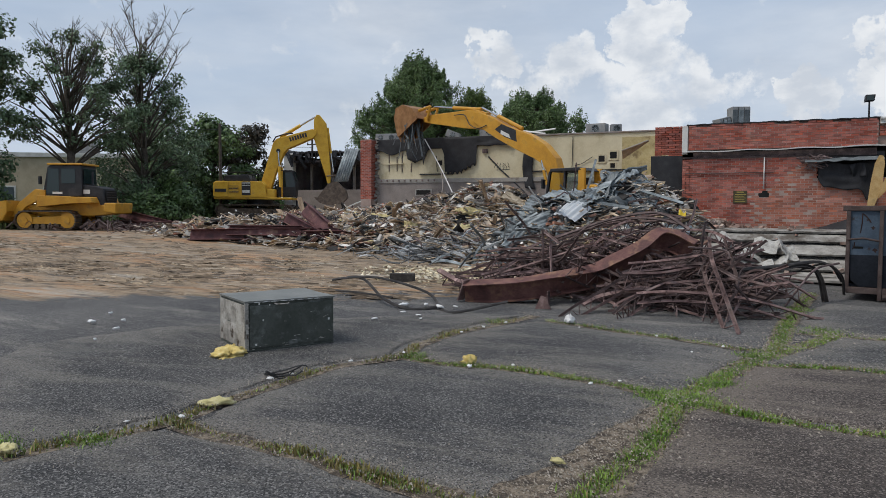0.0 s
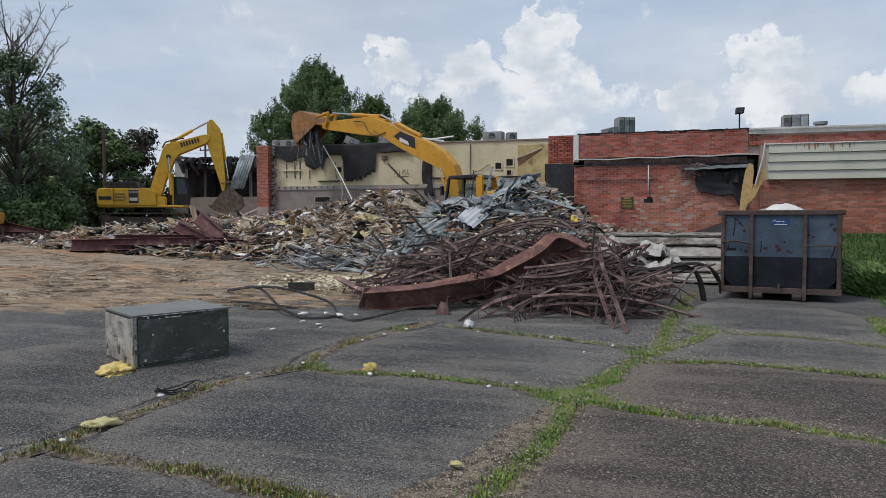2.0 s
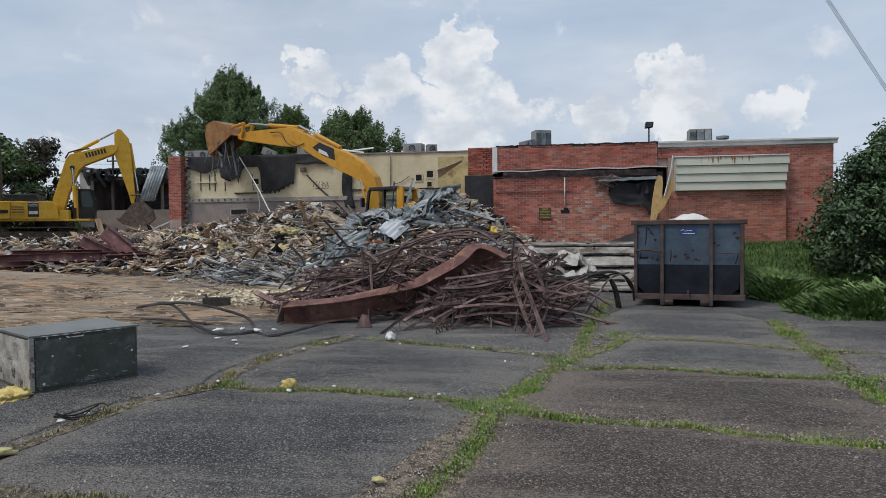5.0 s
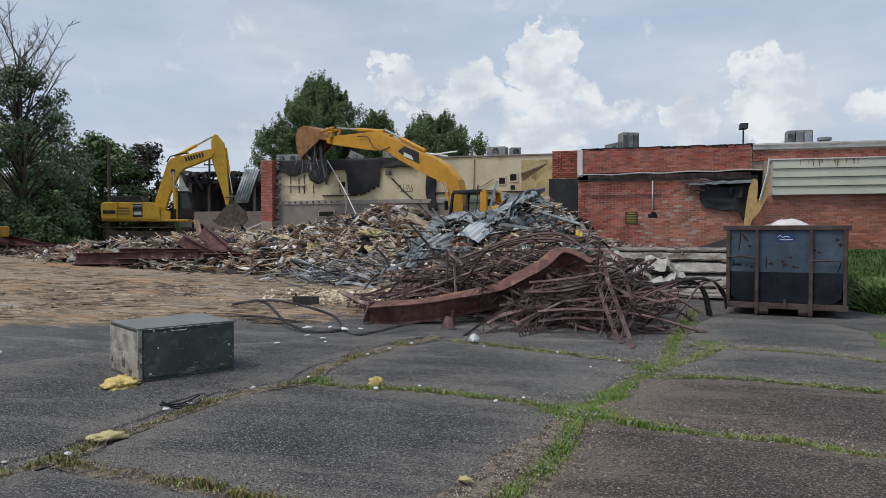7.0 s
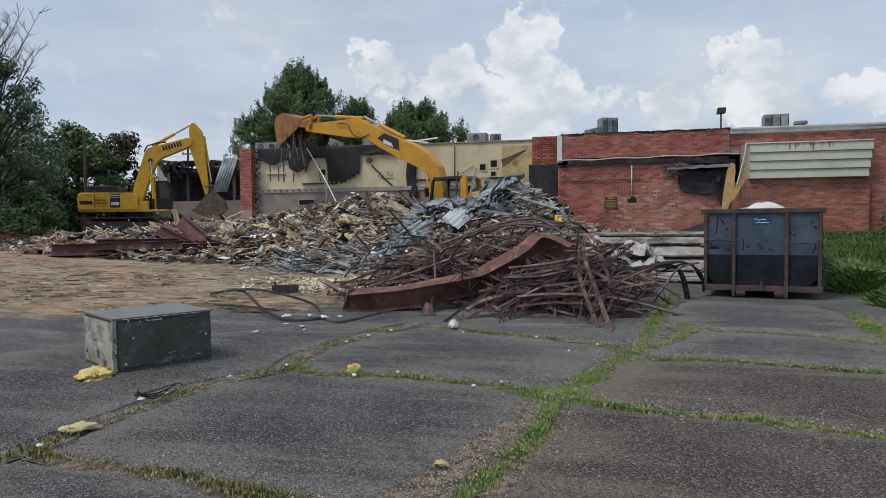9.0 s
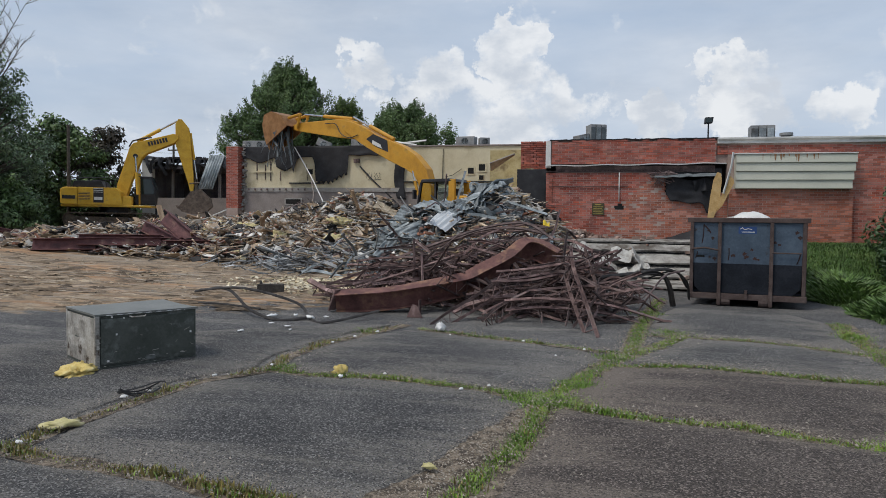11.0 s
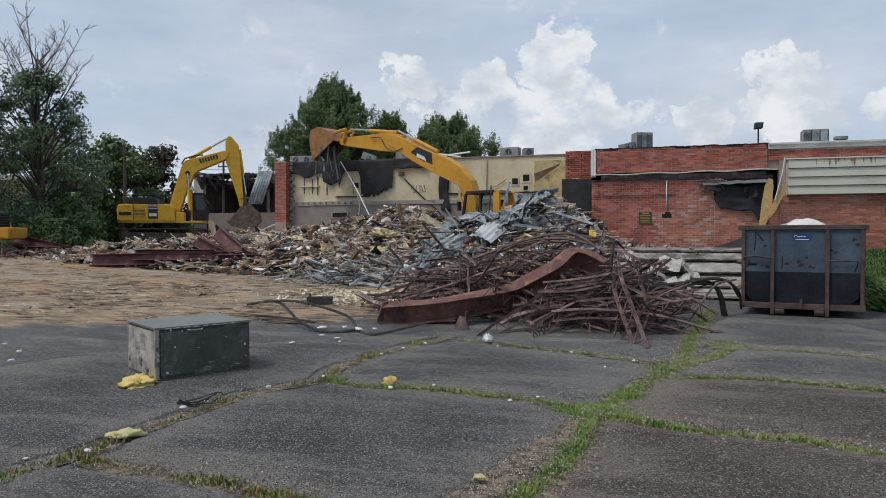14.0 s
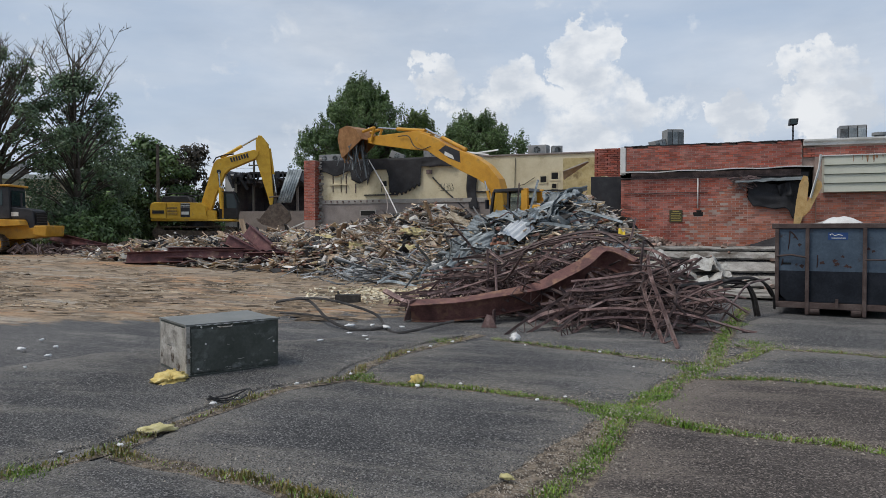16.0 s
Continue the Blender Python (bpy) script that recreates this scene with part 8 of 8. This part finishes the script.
# ---- trees and far things ----
BARK = material("grey_brown_bark", ((0.05, 0.04, 0.032), (0.09, 0.075, 0.06), (0.14, 0.12, 0.10)), 6, 40, 0.95, 0, 0.6, 0.02)
LEAF = material("dark_green_leaves", ((0.05, 0.088, 0.029), (0.092, 0.15, 0.048), (0.15, 0.22, 0.078)), 0.35, 4, 0.55, 0, 0, island=0.5)
LEAF_LIGHT = material("bright_green_leaves", ((0.055, 0.095, 0.022), (0.10, 0.155, 0.038), (0.16, 0.21, 0.065)), 0.35, 4, 0.55, 0, 0, island=0.5)
LEAF_BLUE = material("blue_green_leaves", ((0.05, 0.085, 0.043), (0.098, 0.15, 0.075), (0.165, 0.225, 0.12)), 0.35, 4, 0.5, 0, 0, island=0.5)


def leaves(b, centre, radius, count, size, rnd, squash=0.8):
    """Single leaves, each a bent quad, thick towards the outside of a clump."""
    rs = np.random.RandomState(rnd.randrange(1 << 30))

    def unit(v):
        return v / np.maximum(1e-6, np.linalg.norm(v, axis=1, keepdims=True))

    d = unit(rs.normal(size=(count, 3)))
    p = np.array(centre) + d * (radius * rs.random_sample((count, 1)) ** 0.42) * np.array((1, 1, squash))
    n = unit(d + rs.uniform((-0.9, -0.9, -0.3), (0.9, 0.9, 1.1), (count, 3)))
    u = unit(np.cross(n, rs.normal(size=(count, 3))))
    w = np.cross(n, u)
    q = size * rs.uniform(0.6, 1.3, (count, 1))
    quad = np.stack((p - u * q, p + w * q * 0.55 - n * q * 0.15, p + u * q, p - w * q * 0.55 - n * q * 0.15), axis=1).reshape(-1, 3)
    k = len(b.v)
    b.v += [tuple(v) for v in quad.tolist()]
    b.f += [(k + 4 * i, k + 4 * i + 1, k + 4 * i + 2, k + 4 * i + 3) for i in range(count)]


def broad_tree(x, y, height, profile, label, seed, clumps, per, leaf, mat, base=0.8, trunk=0.4, clump=0.7):
    """A dense crown: profile gives the crown's radius at parts of the height; its edge breaks into upright sprays."""
    rnd = random.Random(seed)
    t = thing("tree", label, "tree", Matrix.Translation((x, y, base)))
    wood, green = Build(), Build()
    wood.tube([(0, 0, -0.2), (0.1, 0, height * 0.5), (0, 0.1, height * 0.92)], [trunk, trunk * 0.6, 0.04], 8)
    for k in range(clumps):
        f = profile[0][0] + (profile[-1][0] - profile[0][0]) * rnd.random() ** 0.9
        wide = next(r0 + (r1 - r0) * (f - f0) / (f1 - f0) for (f0, r0), (f1, r1) in zip(profile, profile[1:]) if f <= f1 + 1e-6)
        a = rnd.random() * 6.283
        lobe = 1 + 0.42 * noise.noise((math.cos(a) * 1.7, math.sin(a) * 1.7, f * 9 + seed)) + 0.2 * noise.noise((math.cos(a) * 4, math.sin(a) * 4, f * 22 + seed))
        r = wide * lobe * (0.25 + 0.75 * rnd.random() ** 0.45)
        c = Vector((r * math.cos(a), r * math.sin(a), f * height + rnd.uniform(-0.2, 0.2)))
        root = Vector((0, 0, max(0.12, f - 0.16) * height))
        wood.tube([root, root.lerp(c, 0.6), c], [0.08, 0.05, 0.012], 4)
        rad = clump * rnd.uniform(0.5, 1.15)
        leaves(green, c, rad, int(per * rnd.uniform(0.6, 1.2)), leaf, rnd, 0.9)
        tip = c + Vector((0.5 * rad * math.cos(a), 0.5 * rad * math.sin(a), rad * rnd.uniform(0.6, 1.2)))
        leaves(green, tip, rad * 0.35, int(per * 0.16), leaf, rnd, 2.2)
    part("trunk", wood, BARK, t, "grey-brown trunk and limbs", smooth=True)
    part("crown", green, mat, t, "leafy green crown")
    return t


def tree(x, y, height, spread, label, seed, clumps=60, leaf=0.16, per=150, mat=None, crown_from=0.3, trunk=0.28, bare=0, lean=0.0, cone=0.0, radius=None, base=None, leafy=1.0):
    rnd = random.Random(seed)
    z0 = ground_z(x, y) if base is None else base
    t = thing("tree", label, "tree", Matrix.Translation((x, y, z0)))
    wood, green = Build(), Build()
    top = Vector((lean * height, 0, height * 0.93))
    spine = curve([(0, 0, -0.2), (lean * height * 0.3, 0.1, height * 0.35), (lean * height * 0.7, -0.1, height * 0.68), top], 14)
    wood.tube(spine, [trunk * (1 - 0.88 * k / 14) for k in range(15)], 8)
    for k in range(clumps):
        f = crown_from + (leafy - crown_from) * rnd.random() ** 0.85
        q = (f - crown_from) / (leafy - crown_from)
        wide = spread * (math.sin(math.pi * min(1, 0.18 + 0.80 * q)) ** 0.6) * (1 - cone * q)
        a = rnd.random() * 6.283
        r = wide * rnd.random() ** 0.5
        o = spine[min(14, int(f * 0.93 * 14))]
        c = Vector((o.x + r * math.cos(a), o.y + r * math.sin(a), f * height + rnd.uniform(-0.3, 0.3)))
        root = spine[max(1, min(13, int(f * 0.68 * 14)))]
        wood.tube([root, root.lerp(c, 0.55) + Vector((0, 0, 0.08 * r)), c], [trunk * 0.28 * (1 - 0.5 * q), trunk * 0.14, 0.015], 5)
        rad = (radius or spread * 0.3) * rnd.uniform(0.6, 1.2)
        leaves(green, c, rad, int(per * rnd.uniform(0.5, 1.2)), leaf, rnd)
    for k in range(bare):
        f = rnd.uniform(0.55, 0.98)
        root = spine[int(f * 14)]
        a = rnd.random() * 6.283
        l = spread * rnd.uniform(0.5, 1.15) * (1.15 - 0.6 * f)
        p1 = root + Vector((math.cos(a) * l * 0.45, math.sin(a) * l * 0.45, l * 0.55))
        p2 = root + Vector((math.cos(a) * l * 0.8, math.sin(a) * l * 0.8, l * 1.25))
        wood.tube([root, p1, p2], [0.05, 0.03, 0.01], 5)
        for _ in range(11):
            s = root.lerp(p1, rnd.uniform(0.4, 1)) if rnd.random() < 0.3 else p1.lerp(p2, rnd.random())
            e = s + Vector((rnd.uniform(-0.5, 0.5), rnd.uniform(-0.5, 0.5), rnd.uniform(0.15, 0.8)))
            wood.tube([s, e], [0.02, 0.009], 4)
            for _ in range(2):
                wood.tube([s.lerp(e, 0.6), e + Vector((rnd.uniform(-0.3, 0.3), rnd.uniform(-0.3, 0.3), rnd.uniform(0, 0.35)))], [0.011, 0.006], 3)
    part("trunk", wood, BARK, t, "grey-brown trunk and limbs", smooth=True)
    part("crown", green, mat or LEAF, t, "leafy green crown")
    return t


# broad trees behind the cream building
broad_tree(-25.5, 55.4, 13.6, ((0.22, 3.6), (0.40, 5.3), (0.55, 5.4), (0.72, 4.2), (0.88, 2.3), (1.0, 0.8)), "broad dark green tree rising behind the cream building", 1, 430, 300, 0.085, LEAF)
broad_tree(-16.6, 60.5, 11.2, ((0.22, 5.8), (0.45, 5.6), (0.65, 4.6), (0.85, 3.0), (1.0, 1.2)), "rounded dark green tree behind the cream building", 2, 270, 300, 0.085, LEAF)
broad_tree(-21.2, 57.5, 11.3, ((0.25, 4.0), (0.6, 3.4), (0.85, 1.4), (1.0, 0.4)), "lighter green tree between two darker trees", 3, 130, 280, 0.085, LEAF_LIGHT)
broad_tree(-23.0, 59.0, 10.0, ((0.25, 3.6), (0.6, 2.6), (0.85, 1.5), (1.0, 0.5)), "leafy green tree behind the roof line", 4, 90, 280, 0.085, LEAF)
# trees and bushes along the far side of the lot
tree(-34.4, 27.9, 10.6, 3.9, "open-crowned tree with dead twigs beside the lot", 5, 66, 0.10, 150, LEAF_BLUE, 0.40, 0.30, bare=16, radius=0.62)
tree(-33.6, 32.4, 12.4, 4.2, "half-dead tree with a bare twiggy top", 6, 92, 0.10, 170, LEAF_BLUE, 0.08, 0.28, bare=20, cone=0.3, radius=0.8, leafy=0.84)
tree(-36.8, 22.8, 11.6, 4.2, "dark leafy tree at the lot's edge", 7, 80, 0.14, 150, LEAF_BLUE, 0.2, 0.28, bare=4, radius=0.9)
tree(-37.5, 20.0, 9.5, 3.0, "tall dark tree at the lot's edge", 17, 60, 0.14, 140, LEAF_BLUE, 0.15, 0.28, radius=0.9)
tree(-37.0, 42.5, 7.6, 3.4, "round leafy tree behind the excavator", 8, 60, 0.17, 150, LEAF, 0.08, 0.25, radius=1.0)
tree(-36.2, 45.5, 7.4, 3.0, "reddish leafy tree behind the excavator", 9, 50, 0.17, 130, material("purple_brown_leaves", ((0.035, 0.028, 0.022), (0.06, 0.05, 0.035), (0.085, 0.08, 0.05)), 0.35, 4, 0.55, 0, 0, island=0.5), 0.1, 0.25, radius=0.9)
tree(-38.5, 38.5, 8.0, 3.2, "leafy tree in the hedge line", 10, 60, 0.16, 150, LEAF_BLUE, 0.08, 0.25, radius=1.0)


def shrub(x, y, w, d, h, label, seed, mat=None, leaf=0.1, count=3000, base=None):
    rnd = random.Random(seed)
    t = thing("shrub", label, "shrub", Matrix.Translation((x, y, ground_z(x, y) if base is None else base)))
    wood, green = Build(), Build()
    for k in range(18):
        a, r = rnd.random() * 6.283, rnd.random() ** 0.5
        c = Vector((w * r * math.cos(a), d * r * math.sin(a), h * (0.25 + 0.5 * (1 - r * r)) + rnd.uniform(-0.08, 0.1) * h))
        wood.tube([(0.2 * c.x, 0.2 * c.y, -0.1), c * 0.6, c], [0.03, 0.02, 0.006], 4)
        leaves(green, c, 0.42 * min(w, h * 1.2), count // 18, leaf, rnd, 0.8)
    part("stems", wood, BARK, t, "woody stems", smooth=True)
    part("foliage", green, mat or LEAF, t, "dense foliage")
    return t


for k, (x, y, w, h) in enumerate(((-31.8, 31.0, 1.5, 2.4), (-36.0, 33.5, 2.4, 4.2), (-36.0, 35.5, 2.3, 4.6), (-36.6, 37.5, 2.0, 4.2), (-36.5, 23.5, 2.2, 3.4), (-37.0, 19.5, 2.4, 3.6), (-32.6, 33.6, 1.8, 3.6), (-39.0, 40.5, 3.0, 5.5), (-38.0, 44.0, 2.4, 4.6))):
    shrub(x, y, w, w * 0.9, h, "overgrown green bush along the lot's edge", 30 + k, LEAF_BLUE if k % 2 else LEAF, 0.13, 3200)
# evergreen tree and spreading juniper on the bank
EVERGREEN = material("dark_evergreen_leaves", ((0.028, 0.055, 0.02), (0.055, 0.098, 0.036), (0.10, 0.155, 0.062)), 0.5, 6, 0.45, 0, 0, island=0.5)
tree(8.45, 18.3, 3.45, 2.1, "glossy dark evergreen tree on the grass bank", 40, 170, 0.06, 230, EVERGREEN, 0.05, 0.12, cone=0.7, radius=0.45)
JUNIPER = material("juniper_green", ((0.05, 0.10, 0.025), (0.10, 0.17, 0.045), (0.16, 0.24, 0.075)), 1.2, 8, 0.6, 0, 0, island=0.45)


def juniper(x, y, w, d, h, seed, label):
    rnd = random.Random(seed)
    t = thing("juniper", label, "shrub", on(x, y))
    green = Build()
    for _ in range(12000):
        a, r = rnd.random() * 6.283, rnd.random() ** 0.5
        px, py = w * r * math.cos(a), d * r * math.sin(a)
        z = h * rnd.uniform(0.55, 1.0) * max(0.02, (1 - r ** 2.2)) * (0.72 + 0.35 * noise.noise((px * 1.3, py * 1.3, seed))) + (ground_z(x + px, y + py) - ground_z(x, y))
        l = rnd.uniform(0.10, 0.26)
        o = Vector((math.cos(a + rnd.uniform(-0.7, 0.7)), math.sin(a + rnd.uniform(-0.7, 0.7)), rnd.uniform(-0.1, 0.8))) * l
        s = o.cross(Vector((rnd.uniform(-1, 1), rnd.uniform(-1, 1), rnd.uniform(-1, 1)))).normalized() * 0.024
        p = Vector((px, py, z))
        green.add([p - s, p + s, p + o * 0.7 + s * 0.8, p + o, p + o * 0.7 - s * 0.8], [(0, 1, 2, 4), (4, 2, 3)])
    part("sprays", green, JUNIPER, t, "needled green sprays", kind="stuff")


juniper(6.6, 14.2, 1.7, 1.1, 0.62, 3, "low spreading green juniper at the pavement's edge")
juniper(8.3, 15.0, 1.9, 1.5, 0.8, 5, "broad spreading juniper on the grass bank")
juniper(5.7, 17.2, 0.95, 1.5, 0.45, 8, "low green ground cover behind the container")
juniper(7.0, 16.8, 1.0, 1.0, 0.4, 9, "low green ground cover on the grass bank")


def far_building():
    t = thing("far_building", "low tan building behind the trees", "building", Matrix.Translation((-46, 33, 0.8)) @ pose(0, 0, 0, 0, 0, 30))
    tan = material("tan_render", ((0.40, 0.33, 0.23), (0.48, 0.40, 0.29), (0.54, 0.46, 0.34)), 1, 20, 0.9, 0, 0.2)
    part("wall", Build().box(-7, 9, 0, 6, 0, 4.6), tan, t)
    part("roof_edge", Build().box(-7.2, 9.2, -0.15, 6.2, 4.6, 4.9), WHITE_PAINT, t)
    part("roof_unit", Build().box(3.0, 4.8, 1, 2.4, 4.9, 5.9), AC_GREY, t, bevel=0.03)
    for k in range(4):
        w = part("window", Build().box(-5 + 3.4 * k, -3.4 + 3.4 * k, -0.04, 0.0, 1.1, 2.6), WHITE_PAINT, t, "pale window")
        part("pane", Build().box(-4.9 + 3.4 * k, -3.5 + 3.4 * k, -0.05, -0.04, 1.2, 2.5), GLASS, w)


far_building()
shed = thing("metal_shed", "long white metal shed far behind the excavator", "shed", Matrix.Translation((-31.5, 58, 0.8)))
part("wall", Build().box(0, 9, 0, 4, 0, 2.3), WHITE_PAINT, shed)
part("roof", Build().box(-0.2, 9.2, -0.3, 4.2, 2.3, 2.5), GALV, shed)
part("doorway", Build().box(1.0, 3.2, -0.03, 0, 0, 2.0), DARK, shed)
part("doorway", Build().box(4.4, 7.0, -0.03, 0, 0, 2.0), DARK, shed)


def utility_pole(x, y, h, label, arm=1.2):
    p = thing("utility_pole", label, "utility pole", on(x, y), "utility poles")
    part("post", Build().tube([(0, 0, -0.2), (0, 0, h)], [0.14, 0.10], 8), BARK, p)
    if arm:
        part("crossarm", Build().box(-arm / 2, arm / 2, -0.06, 0.06, h - 0.6, h - 0.48), BARK, p)
        for s in (-0.5, 0.0, 0.5):
            part("insulator", Build().disc((s * arm * 0.9, 0, h - 0.4), (0, 0, 1), 0.05, 0.16, 8), GALV, p)


utility_pole(-39.5, 60, 8.2, "weathered wooden utility pole with a crossarm")
utility_pole(-34.4, 40.3, 7.2, "plain wooden utility pole among the trees", 0)
utility_pole(-41.5, 27.0, 7.2, "wooden utility pole behind the trees", 1.4)
for k, (a, b) in enumerate((((-39.5, 60, 8.2), (-34.4, 40.3, 7.6)), ((-34.4, 40.3, 7.6), (-41.5, 27, 7.8)), ((-41.5, 27, 7.4), (-52, 20, 7.6)))):
    m = (Vector(a) + Vector(b)) / 2 - Vector((0, 0, 0.5))
    solid("power_line", Build().tube(curve([a, m, b], 12), 0.015, 4), BLACK, "thin black power line strung between poles", "cable", "power lines")
# service cables that slant down overhead
for k in range(3):
    solid("service_cable", Build().tube([(3.68 + 0.03 * k, 12.19, 7.11), (8.23 + 0.05 * k, 15.33, 2.55 - 0.03 * k)], 0.004, 4), BLACK, "thin dark service cable slanting down overhead", "cable", "service cables")
# woods that close the horizon
rnd = random.Random(9)
woods = Build()
for k in range(150):
    a = radians(-75 + 210 * k / 150)
    r = rnd.uniform(95, 125)
    x, y = -r * math.sin(a), r * math.cos(a)
    if y < 40 and x > 0:
        continue
    leaves(woods, (x, y, rnd.uniform(2, 4.2)), rnd.uniform(3.0, 4.5), 160, 0.6, rnd, 0.9)
solid("far_woods", woods, LEAF, "far line of green woods on the horizon", "woods", kind="stuff")
